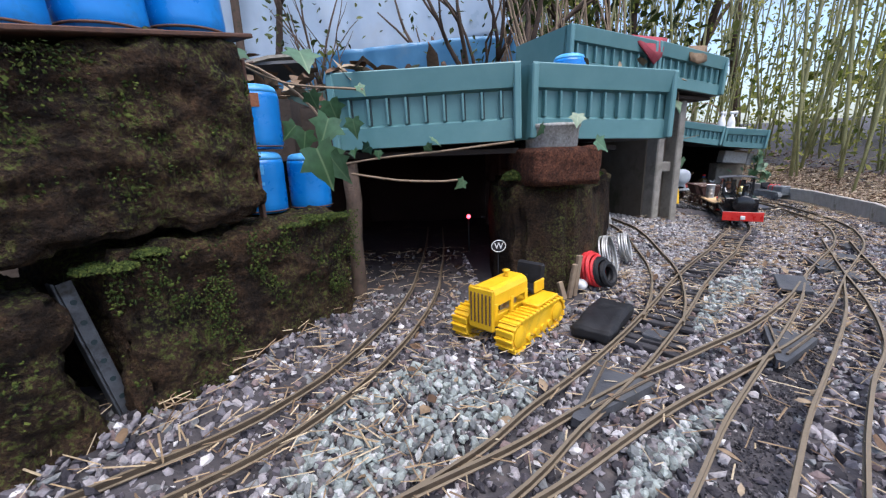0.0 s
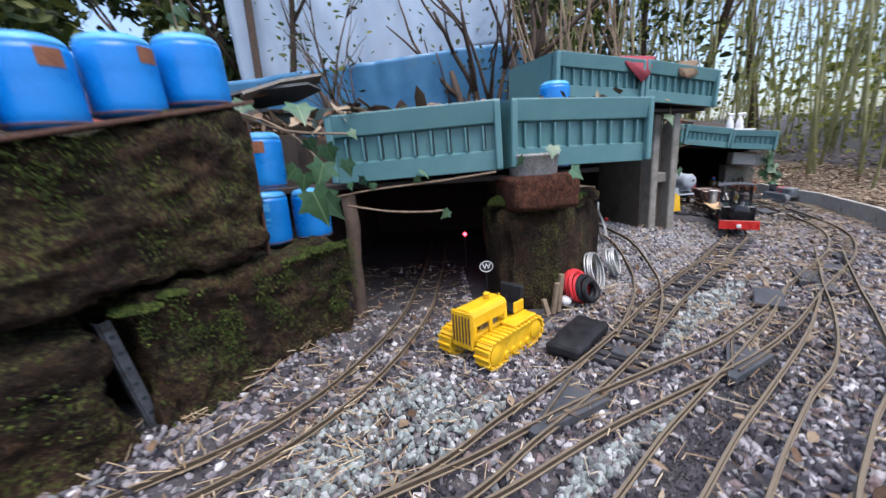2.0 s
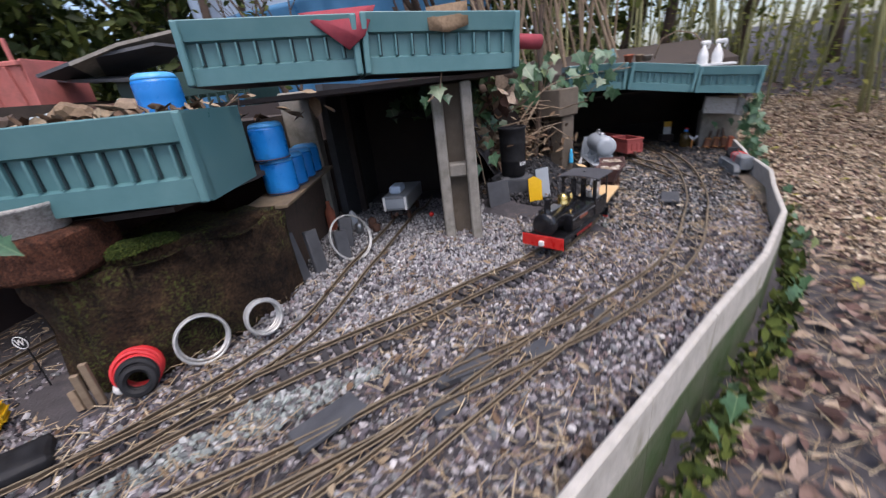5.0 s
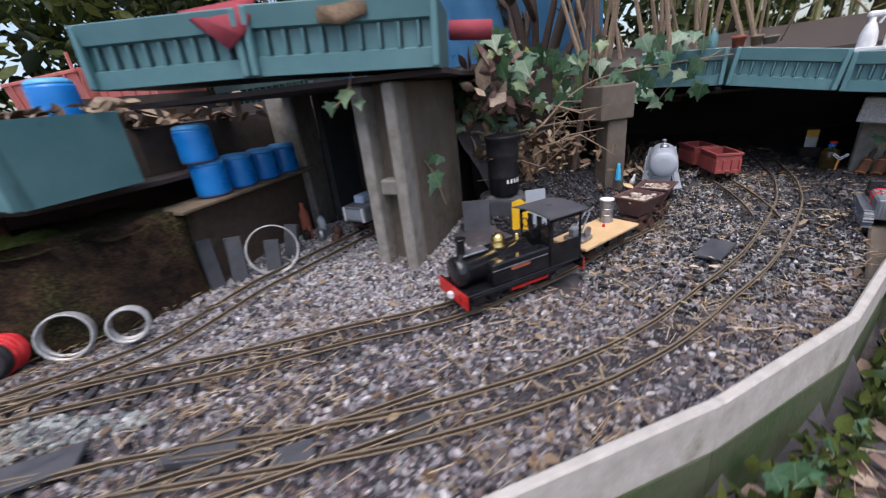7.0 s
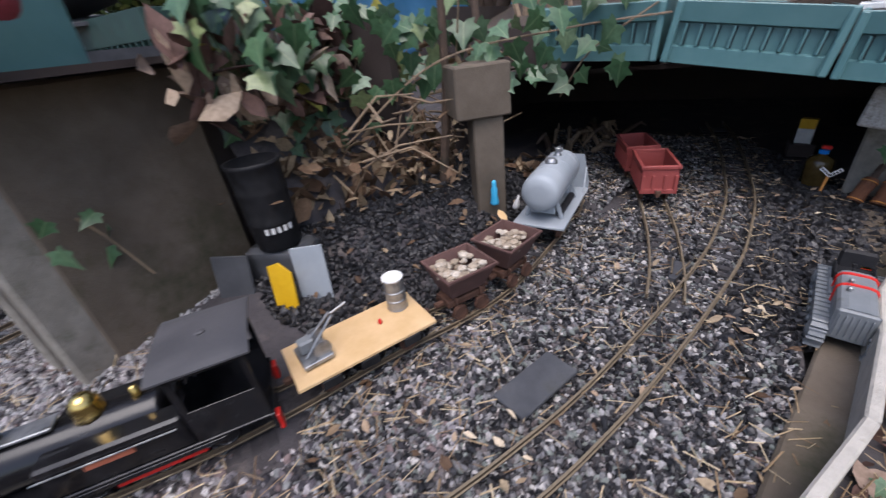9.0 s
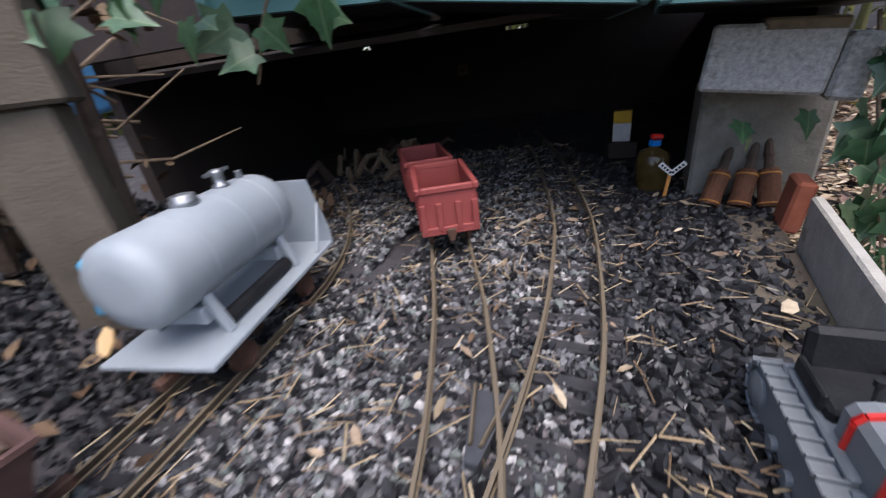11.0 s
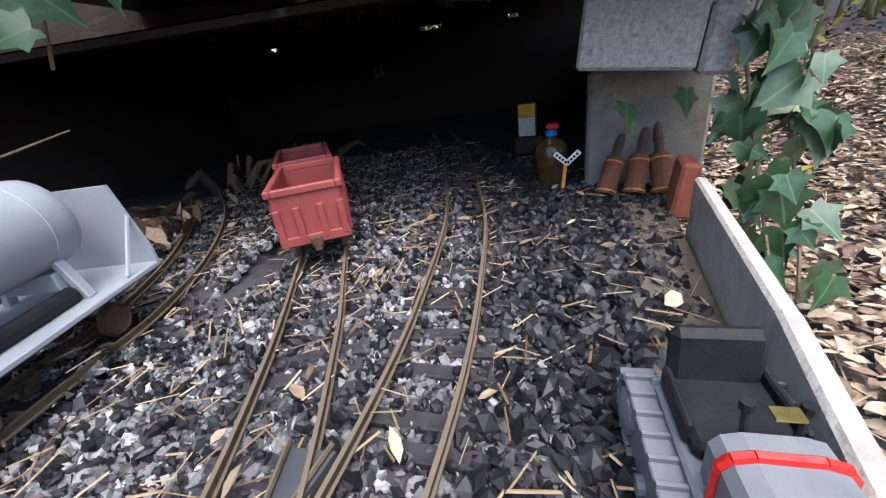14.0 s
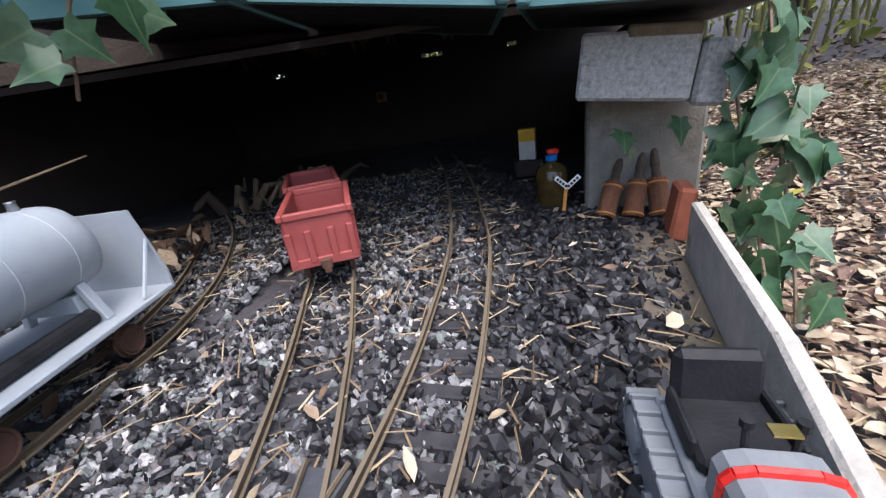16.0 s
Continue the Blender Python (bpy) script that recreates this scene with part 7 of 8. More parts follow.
culm_a = mesh_of(bm, "culm", M["bamboo"], True)
bm = bmesh.new(); tube(bm, [(0, 0, -0.3), (-0.03, 0.0, 0.5), (-0.02, -0.03, 1.3), (-0.12, -0.05, 2.3), (-0.4, -0.08, 3.1)], [0.0115, 0.011, 0.0095, 0.007, 0.003], 8)
for z in (0.2, 0.55, 0.9, 1.3, 1.75):
    torus(bm, 0.0108, 0.0018, pose(-0.02, -0.01 * z, z), 8, 4)
culm_b = mesh_of(bm, "culm", M["bamboo"], True)
clump = None
for k, (x, y) in enumerate(culms):
    if k % 10 == 0:
        clump = thing("bamboo_clump", (0, 0, 0), 0, "clump of thin green and yellow bamboo canes", "bamboo", "bamboo clumps")
    z = ground_z(x, y)
    share("cane", culm_a if k % 4 else culm_b, clump, pose(x, y, z, rr.uniform(-9, 9), rr.uniform(-9, 9), rr.uniform(0, 360)))
cu = np.array(culms)
n = 20000
P = np.zeros((n, 3))
i = r3.integers(0, len(cu), n)
P[:, :2] = cu[i] + r3.normal(0, 0.3, (n, 2))
P[:, 2] = 0.05 + 2.6 * r3.uniform(0, 1, n)
keep = (np.hypot(P[:, 0] - 1.4, P[:, 1] - 1.8) > 1.25) & (P[:, 1] > 1.9) & ((P[:, 0] > 2.04) | (P[:, 1] > 3.5))
P = P[keep]
scatter("bamboo_foliage", M["foliage_light"], P, r3.uniform(0.02, 0.055, len(P)), "leaf", 2.2, label="airy yellow-green bamboo foliage", category="foliage", seed=22)


def hedge(name, n, xr, yr, zr, mat, label, seed, size=(0.05, 0.13)):
    r = np.random.default_rng(seed)
    P = np.stack([r.uniform(*xr, n), r.uniform(*yr, n), zr[0] + (zr[1] - zr[0]) * r.uniform(0, 1, n) ** 0.9], 1)
    d = np.array([noise.noise((p[0] * 1.3, p[1] * 1.3, p[2] * 1.3)) for p in P])
    P = P[d > -0.12]
    return scatter(name, mat, P, r.uniform(*size, len(P)), "leaf", 2.4, label=label, category="hedge", seed=seed)


hedge("hedge_left", 30000, (-6.0, -0.9), (3.6, 5.6), (0.0, 3.2), M["foliage"], "dark tangled hedge behind the tarpaulin", 31, (0.07, 0.17))
hedge("hedge_side", 14000, (-5.2, -2.3), (0.4, 3.8), (0.0, 2.6), M["foliage"], "dark hedge beside the garden", 32, (0.08, 0.18))
hedge("hedge_back", 8000, (-1.0, 2.1), (5.2, 7.0), (0.2, 4.2), M["foliage"], "dark trees behind the bamboo", 33, (0.1, 0.22))
hedge("hedge_right", 2600, (4.4, 6.4), (0.5, 6.6), (0.0, 1.3), M["foliage_light"], "sunlit foliage beyond the bamboo", 34, (0.08, 0.2))
hedge("hedge_middle", 2600, (0.5, 2.6), (3.6, 4.8), (0.5, 2.6), M["foliage"], "leafy evergreen shrub behind the bamboo", 35, (0.06, 0.12))
rr = random.Random(15)
for k in range(16):
    bm = bmesh.new()
    x, y = (rr.uniform(-4.2, -1.0), rr.uniform(3.4, 4.2)) if k < 9 else (rr.uniform(0.2, 3.6), rr.uniform(4.4, 5.2))
    limb(bm, (x, y, 0.0), (rr.uniform(-0.2, 0.2), 0, 1), rr.uniform(1.4, 2.4), rr.uniform(0.03, 0.06), 2, rr, 0.8)
    solid("tree_trunk", bm, M["bark"], "bare branching trunk in the hedge", "tree", "hedge trunks", smooth=True)


# ---- ivy ----
def ivy_leaf_mesh(name, fold):
    out = [(0, 0.0), (0.16, -0.1), (0.4, -0.12), (0.36, 0.08), (0.62, 0.3), (0.36, 0.4), (0.28, 0.56), (0.14, 0.74), (0, 1.05), (-0.14, 0.74), (-0.28, 0.56), (-0.36, 0.4), (-0.62, 0.3), (-0.36, 0.08), (-0.4, -0.12), (-0.16, -0.1)]
    bm = bmesh.new()
    vs = [bm.verts.new((x, y - 0.1, fold * abs(x) - 0.14 * (y - 0.3) ** 2)) for x, y in out]
    mid = [bm.verts.new((0, y - 0.1, -0.14 * (y - 0.3) ** 2 - 0.01)) for y in (0.2, 0.5)]
    n = len(vs)
    for a, b, c in ((0, 1, 16), (1, 2, 16), (2, 3, 16), (3, 4, 16), (4, 5, 16), (5, 17, 16), (5, 6, 17), (6, 7, 17), (7, 8, 17), (8, 9, 17), (9, 10, 17), (10, 11, 17), (11, 16, 17), (11, 12, 16), (12, 13, 16), (13, 14, 16), (14, 15, 16), (15, 0, 16)):
        al = vs + mid
        bm.faces.new((al[a], al[b], al[c]))
    return mesh_of(bm, name, M["ivy_one"], True)


def leaf_material(name, stops):
    m, nt, ln, b = nodes(name)
    oi, tc = nt.new("ShaderNodeObjectInfo"), nt.new("ShaderNodeTexCoord")
    r = ramp(nt, stops)
    ln.new(oi.outputs["Random"], r.inputs["Fac"])
    n = nt.new("ShaderNodeTexNoise")
    n.inputs["Scale"].default_value, n.inputs["Detail"].default_value = 4.0, 5
    ln.new(tc.outputs["Object"], n.inputs["Vector"])
    mx = nt.new("ShaderNodeMixRGB")
    mx.blend_type, mx.inputs["Fac"].default_value = "MULTIPLY", 0.7
    r2 = ramp(nt, [(0.35, (0.55, 0.6, 0.5)), (0.6, (1.15, 1.15, 1.1))])
    ln.new(n.outputs["Fac"], r2.inputs["Fac"])
    ln.new(r.outputs["Color"], mx.inputs["Color1"]); ln.new(r2.outputs["Color"], mx.inputs["Color2"])
    # pale veins along the midrib and to the lobes
    sx = nt.new("ShaderNodeSeparateXYZ")
    ln.new(tc.outputs["Object"], sx.inputs[0])
    ab = nt.new("ShaderNodeMath"); ab.operation = "ABSOLUTE"; ln.new(sx.outputs["X"], ab.inputs[0])
    rv = ramp(nt, [(0.0, (1, 1, 1)), (0.035, (0, 0, 0))])
    ln.new(ab.outputs[0], rv.inputs["Fac"])
    mv = nt.new("ShaderNodeMixRGB"); mv.inputs["Color2"].default_value = (0.2, 0.27, 0.14, 1)
    sc = nt.new("ShaderNodeMath"); sc.operation = "MULTIPLY"; sc.inputs[1].default_value = 0.55
    ln.new(rv.outputs["Color"], sc.inputs[0]); ln.new(sc.outputs[0], mv.inputs["Fac"])
    ln.new(mx.outputs["Color"], mv.inputs["Color1"])
    ln.new(mv.outputs["Color"], b.inputs["Base Color"])
    b.inputs["Roughness"].default_value = 0.38
    return m


M["ivy_one"] = leaf_material("ivy_blade", [(0.0, (0.03, 0.075, 0.03)), (0.5, (0.05, 0.115, 0.055)), (0.85, (0.1, 0.17, 0.1)), (1.0, (0.2, 0.24, 0.1))])
IVY = [ivy_leaf_mesh("leaf", f) for f in (0.1, 0.22, -0.1)]


def ivy(label, stems, leaves, seed, group="ivy plants"):
    """stems: lists of points; leaves: (x, y, z, size) with the tip hanging and the face turned out."""
    rr = random.Random(seed)
    t = thing("ivy_plant", (0, 0, 0), 0, label, "ivy", group)
    for s in stems:
        bm = bmesh.new(); tube(bm, [tuple(p) for p in smooth_line(s, 0.02)], 0.0017, 5); part("stem", bm, M["twig"], t)
    for x, y, z, w in leaves:
        m = pose(x, y, z, 90 + rr.uniform(-50, 25), rr.uniform(-25, 25), rr.uniform(-20, 60)) @ pose(0, 0, 0, 0, 0, 180 + rr.uniform(-50, 50)) @ Matrix.Diagonal((w, w, w, 1))
        share("leaf", rr.choice(IVY), t, m)
    return t


ivy("ivy trailing over the wall and the blue drums", [[(-0.166, 0.729, 0.341), (-0.129, 0.756, 0.348), (-0.107, 0.812, 0.354), (-0.074, 0.826, 0.342), (-0.033, 0.843, 0.313), (0.008, 0.838, 0.264)], [(-0.107, 0.812, 0.354), (-0.047, 0.837, 0.326), (0.054, 0.833, 0.314)], [(0.02, 0.879, 0.207), (0.09, 0.861, 0.196), (0.156, 0.852, 0.193), (0.181, 0.848, 0.195)]],
    [(-0.132, 0.741, 0.361, 0.044), (-0.111, 0.672, 0.343, 0.021), (-0.012, 0.805, 0.353, 0.039), (0.011, 0.759, 0.236, 0.052), (0.023, 0.769, 0.228, 0.039), (0.015, 0.795, 0.273, 0.039), (0.011, 0.832, 0.298, 0.031), (-0.01, 0.82, 0.308, 0.023), (-0.107, 0.845, 0.37, 0.033), (0.049, 0.831, 0.317, 0.016), (-0.038, 0.829, 0.271, 0.026), (0.181, 0.848, 0.192, 0.018), (-0.017, 0.805, 0.26, 0.029), (0.038, 0.833, 0.276, 0.026)], 1)
ivy("ivy creeping along the foot of the trough", [[(-0.05, 0.926, 0.213), (0.051, 0.92, 0.227), (0.157, 0.906, 0.235), (0.262, 0.899, 0.245)]], [(0.042, 0.914, 0.245, 0.02), (0.056, 0.912, 0.237, 0.014), (0.141, 0.904, 0.254, 0.02), (0.131, 0.904, 0.243, 0.015), (0.018, 0.916, 0.24, 0.016), (0.303, 0.895, 0.265, 0.022), (0.351, 0.885, 0.278, 0.022), (0.38, 0.883, 0.24, 0.026), (0.357, 0.889, 0.273, 0.014)], 2)
ivy("ivy hanging by the concrete post", [[(0.789, 1.385, 0.373), (0.784, 1.373, 0.34), (0.761, 1.359, 0.322)], [(0.84, 1.538, 0.113), (0.834, 1.514, 0.182), (0.826, 1.5, 0.21)]], [(0.779, 1.372, 0.345, 0.032), (0.757, 1.357, 0.328, 0.022), (0.792, 1.386, 0.328, 0.02), (0.817, 1.522, 0.191, 0.03), (0.826, 1.51, 0.162, 0.028), (0.855, 1.511, 0.215, 0.024), (0.868, 1.466, 0.191, 0.03), (0.867, 1.47, 0.224, 0.022)], 3)
rr = random.Random(44)
L1 = [(rr.uniform(0.93, 1.3) , 0, 0, 0) for _ in range(120)]
L1 = [(x - 0.04, 1.96 + 0.30 * (x - 0.93) / 0.37 + rr.uniform(-0.09, 0.04), 0.315 + rr.uniform(-0.055, 0.09), rr.uniform(0.024, 0.05)) for x, *_ in L1]
L1 = [l for l in L1 if rr.random() < 0.75]
for k in range(230):
    x, y = rr.uniform(0.55, 0.98), rr.uniform(1.74, 2.25)
    z = bank_z(x, y)
    if z > 0.17:
        L1.append((x, y, z + rr.uniform(0.01, 0.09), rr.uniform(0.026, 0.052)))
for k in range(120):
    u = rr.uniform(0.32, 1.0)
    L1.append((0.94 - 0.13 * u + rr.gauss(0, 0.025), 1.48 + 0.58 * u + rr.gauss(0, 0.02), 0.365 + rr.uniform(-0.05, 0.06), rr.uniform(0.024, 0.045)))
ivy("thick ivy over the bank between the troughs", [[(0.906, 1.856, 0.201), (1.011, 1.999, 0.307), (1.166, 2.176, 0.331), (1.319, 2.235, 0.337)], [(0.961, 2.053, 0.107), (0.993, 2.068, 0.259), (1.033, 2.046, 0.409)], [(1.298, 2.23, 0.354), (1.198, 2.219, 0.29), (1.138, 2.235, 0.207)]], L1 + [(1.138, 2.218, 0.261, 0.05), (1.158, 2.211, 0.234, 0.04), (1.183, 2.211, 0.254, 0.035), (1.097, 2.204, 0.267, 0.04)], 4)
L2 = []
for k in range(80):
    u = rr.random()
    L2.append((1.745 + 0.035 * rr.uniform(-1, 1) + 0.02 * u, 2.27 - 0.06 * u + rr.uniform(-0.02, 0.04), 0.20 - 0.25 * u + rr.uniform(-0.02, 0.02), rr.uniform(0.022, 0.042)))
ivy("curtain of dark ivy hanging past the edging end", [[(1.76, 2.3, 0.22), (1.765, 2.27, 0.12), (1.77, 2.22, 0.0), (1.77, 2.2, -0.06)], [(1.73, 2.3, 0.2), (1.735, 2.26, 0.1), (1.75, 2.22, -0.02)]], L2 + [(1.655, 2.325, 0.105, 0.028), (1.70, 2.30, 0.115, 0.028), (1.665, 2.33, 0.085, 0.022)], 5)
L3 = []
for k in range(70):
    s = rr.uniform(0.0, 1.0)
    i = min(int(2 + s * 10), 12)
    (ax, ay), (bx, by) = KERB[i], KERB[i + 1]
    u = rr.random()
    L3.append((ax + (bx - ax) * u + 0.035 + rr.uniform(0, 0.03), ay + (by - ay) * u - 0.015, rr.uniform(-0.12, 0.01), rr.uniform(0.016, 0.032)))
ivy("low ivy along the outer face of the edging", [], L3, 6)
rr = random.Random(45)
L4 = [(-0.33 + rr.uniform(-0.05, 0.05), 1.08 + rr.uniform(-0.05, 0.05), 0.36 + 0.25 * k / 16, rr.uniform(0.025, 0.045)) for k in range(16)]
ivy("young sapling with pale green leaves on the bank", [[(-0.32, 1.1, 0.3), (-0.325, 1.09, 0.42), (-0.34, 1.09, 0.56), (-0.335, 1.08, 0.64)]], L4, 7, "saplings")
L5 = [(-0.27 + rr.uniform(-0.03, 0.03) + 0.0, 0.47 + rr.uniform(-0.05, 0.05), rr.uniform(0.14, 0.3), rr.uniform(0.018, 0.03)) for k in range(9)]
ivy("few ivy leaves on the end of the wall", [], L5, 8)

# ---- loose ballast, coal, straw and leaves ----
ALL = np.array([[p.x, p.y] for line in LINES.values() for p in line])
RAILS = []
for line in LINES.values():
    for i, p in enumerate(line):
        d = (line[min(i + 1, len(line) - 1)] - line[max(i - 1, 0)]).normalized()
        for s in (-1, 1):
            RAILS.append((p.x + d.y * s * GAUGE / 2, p.y - d.x * s * GAUGE / 2))
RAILS = np.array(RAILS)


def rail_gap(P):
    out = np.full(len(P), 9.0)
    for k in range(0, len(P), 4000):
        q = P[k:k + 4000, :2]
        out[k:k + 4000] = np.sqrt(((q[:, None, :] - RAILS[None]) ** 2).sum(2)).min(1)
    return out


def bed_points(n, poly, seed, rail_clear=0.0035):
    """Random places inside a polygon on the bed side of the edging, clear of the rails."""
    r = np.random.default_rng(seed)
    px, py = np.array(poly).T
    P = np.stack([r.uniform(px.min(), px.max(), n), r.uniform(py.min(), py.max(), n)], 1)
    inside = np.zeros(n, bool)
    j = len(poly) - 1
    for i in range(len(poly)):
        c = ((py[i] > P[:, 1]) != (py[j] > P[:, 1])) & (P[:, 0] < (px[j] - px[i]) * (P[:, 1] - py[i]) / (py[j] - py[i] + 1e-12) + px[i])
        inside ^= c
        j = i
    P = P[inside]
    P = P[rail_gap(P) > rail_clear]
    s = np.array([kerb_side(x, y) for x, y in P])
    P = P[s < -0.004]
    z = np.array([ground_z(x, y) for x, y in P])
    return np.column_stack([P, z]), r


BED = [(-0.75, 0.0), (-0.3, -0.45), (0.55, -0.2), (1.1, 0.8), (1.45, 1.4), (1.68, 1.9), (1.62, 1.96), (1.50, 1.7), (1.30, 1.49), (1.23, 1.75), (1.21, 1.95), (1.11, 1.45), (0.93, 1.55), (0.75, 1.45), (0.5, 1.15), (0.42, 0.98), (0.35, 0.85), (0.22, 0.88), (0.2, 1.25), (-0.08, 1.25), (-0.03, 0.85), (-0.21, 0.52), (-0.55, 0.3)]
ASH = np.array([[p.x, p.y] for p in LINES["near_track"][6:52]] + [[p.x, p.y] for p in LINES["main_track"] if 1.15 < p.y < 1.72])


def off_ash(P, width=0.017):
    """True away from the strips of fine ash between the rails, and outside the tunnel."""
    d = np.full(len(P), 9.0)
    for k in range(0, len(P), 4000):
        d[k:k + 4000] = np.sqrt(((P[k:k + 4000, None, :2] - ASH[None]) ** 2).sum(2)).min(1)
    return (d > width) & ~((P[:, 1] > 0.95) & (P[:, 0] < 0.2))


P, r = bed_points(290000, BED, 51)
P = P[off_ash(P) | (r.uniform(0, 1, len(P)) < 0.1)]
P = P[~((P[:, 1] > 0.78) & (P[:, 0] < 0.2) & (r.uniform(0, 1, len(P)) < 0.6))]
P[:, 2] += r.uniform(-0.0025, 0.003, len(P))
size = 0.0045 + 0.0085 * r.uniform(0, 1, len(P)) ** 1.7
big = size > 0.0095
scatter("ballast", M["gravel"], P[big], size[big], "stone", label="mixed grey and brown ballast chippings", category="ballast", seed=52)
scatter("fine_ballast", M["gravel"], P[~big], size[~big], "stone", label="smaller grey and brown ballast chippings", category="ballast", seed=50, low=True)
P = np.repeat(ASH, 110, axis=0) + nrnd.uniform(-0.018, 0.018, (len(ASH) * 110, 2))
P = np.column_stack([P, np.array([ground_z(x, y) for x, y in P]) + nrnd.uniform(-0.0005, 0.002, len(P))])
scatter("ash_grit", M["grit"], P, nrnd.uniform(0.0015, 0.0045, len(P)), "stone", label="fine dark ash grit between the rails", category="ash", seed=48, low=True)
SIDING = [(0.463, 0.956), (0.601, 0.986), (0.772, 1.176), (0.943, 1.368), (0.983, 1.48), (0.831, 1.574), (0.788, 1.842), (0.275, 1.843), (0.376, 1.459), (0.506, 1.215)]
P, r = bed_points(30000, SIDING, 53)
P[:, 2] += r.uniform(-0.003, 0.003, len(P))
scatter("siding_chippings", M["gravel_pale"], P, r.uniform(0.005, 0.011, len(P)), "stone", label="pale grey chippings over the siding", category="ballast", seed=54)
for k, poly in enumerate(([(0.033, 0.49), (0.187, 0.569), (0.249, 0.654), (0.136, 0.709), (0.013, 0.616)], [(0.229, 0.479), (0.335, 0.554), (0.409, 0.613), (0.296, 0.558)], [(0.448, 0.736), (0.658, 0.885), (0.767, 1.015), (0.611, 0.928)])):
    P, r = bed_points(9000, poly, 60 + k)
    P = P[: (900, 380, 700)[k]]
    P[:, 2] += r.uniform(0.002, 0.008, len(P))
    scatter("green_chippings", M["gravel_green"], P, r.uniform(0.006, 0.012, len(P)), "stone", label="patch of pale green-grey chippings", category="ballast", seed=63 + k)
END = [(1.095, 1.548), (1.155, 1.495), (1.28, 1.451), (1.399, 1.559), (1.545, 1.738), (1.546, 1.998), (1.521, 2.285), (1.5, 2.75), (0.95, 2.8), (1.03, 2.377), (1.156, 2.062), (1.14, 1.791)]
P, r = bed_points(110000, END, 55)
P[:, 2] += r.uniform(-0.0025, 0.003, len(P))
size = 0.0042 + 0.0065 * r.uniform(0, 1, len(P)) ** 1.4
big = size > 0.0066
scatter("pebble_ballast", M["gravel_end"], P[big], size[big], "stone", label="mixed dark and pale pebbles round the far tracks", category="ballast", seed=56)
scatter("fine_pebbles", M["gravel_end"], P[~big], size[~big], "stone", label="small dark and pale chips between the pebbles", category="ballast", seed=49, low=True)
P, r = bed_points(7000, END, 151)
P[:, 2] += r.uniform(0.002, 0.008, len(P))
scatter("coal_spill", M["coal"], P, 0.004 + 0.009 * r.uniform(0, 1, len(P)) ** 1.6, "stone", label="dark coal bits mixed into the pebbles", category="coal", seed=152)
COAL = [(1.475, 1.872), (1.561, 1.893), (1.63, 2.069), (1.726, 2.392), (1.604, 2.512), (1.442, 2.821), (1.493, 2.286), (1.489, 2.106)]
P, r = bed_points(13000, COAL, 57)
P[:, 2] += r.uniform(-0.001, 0.007, len(P))
scatter("coal_spill", M["coal"], P, 0.005 + 0.013 * r.uniform(0, 1, len(P)) ** 1.6, "stone", label="spilt coal between the track and the edging", category="coal", seed=58)
HEAP = [(0.766, 1.669), (0.969, 1.608), (1.093, 1.626), (1.132, 1.742), (1.16, 1.895), (1.158, 2.176), (1.015, 2.454), (0.734, 2.465), (0.727, 1.953)]
P, r = bed_points(15000, HEAP, 59)
P[:, 2] += r.uniform(-0.001, 0.006, len(P))
scatter("coal_heap", M["coal"], P, r.uniform(0.006, 0.014, len(P)), "stone", label="bank of small coal behind the train", category="coal", seed=60)
P, r = bed_points(38000, BED, 71, 0.0)
w = np.array([0.35 + 0.65 * (noise.noise((x * 4, y * 4, 1.0)) > 0.0) for x, y in P[:, :2]])
P = P[r.uniform(0, 1, len(P)) < w * 0.85]
P[:, 2] += r.uniform(0.009, 0.015, len(P))
scatter("straw_litter", M["straw"], P, r.uniform(0.008, 0.034, len(P)), "straw", label="bits of dry straw over the ballast", category="straw", seed=72)
P, r = bed_points(2000, END, 73, 0.0)
P[:, 2] += r.uniform(0.009, 0.015, len(P))
scatter("straw_litter", M["straw"], P, r.uniform(0.008, 0.03, len(P)), "straw", label="bits of dry straw over the pebbles", category="straw", seed=74)
P, r = bed_points(1500, COAL, 75, 0.0)
P = P[:180]
P[:, 2] += r.uniform(0.007, 0.014, len(P))
scatter("straw_litter", M["straw"], P, r.uniform(0.008, 0.03, len(P)), "straw", label="bits of dry straw over the coal", category="straw", seed=76)
for k, (poly, n, sz) in enumerate(((BED, 700, (0.008, 0.02)), (END, 90, (0.008, 0.02)), (HEAP, 160, (0.01, 0.025)))):
    P, r = bed_points(n * 4, poly, 80 + k, 0.0)
    P = P[:n]
    P[:, 2] += r.uniform(0.007, 0.014, len(P))
    scatter("dead_leaves", M["leaf_dead"], P, r.uniform(*sz, len(P)), "leaf", label="small dry brown leaves", category="leaves", seed=84 + k)

# dry leaves caught on the troughs and over the bank
def leaf_patch(c, s, n, size, seed, label, turn=0.0, mat="leaf_dead"):
    r = np.random.default_rng(seed)
    o = r.normal(0, 1, (n, 3)) * np.array(s)
    a = radians(turn)
    P = np.stack([c[0] + o[:, 0] * math.cos(a) - o[:, 1] * math.sin(a), c[1] + o[:, 0] * math.sin(a) + o[:, 1] * math.cos(a), c[2] + np.abs(o[:, 2])], 1)
    return scatter("dead_leaves", M[mat], P, r.uniform(*size, n), "leaf", 1.5, label=label, category="leaves", seed=seed)


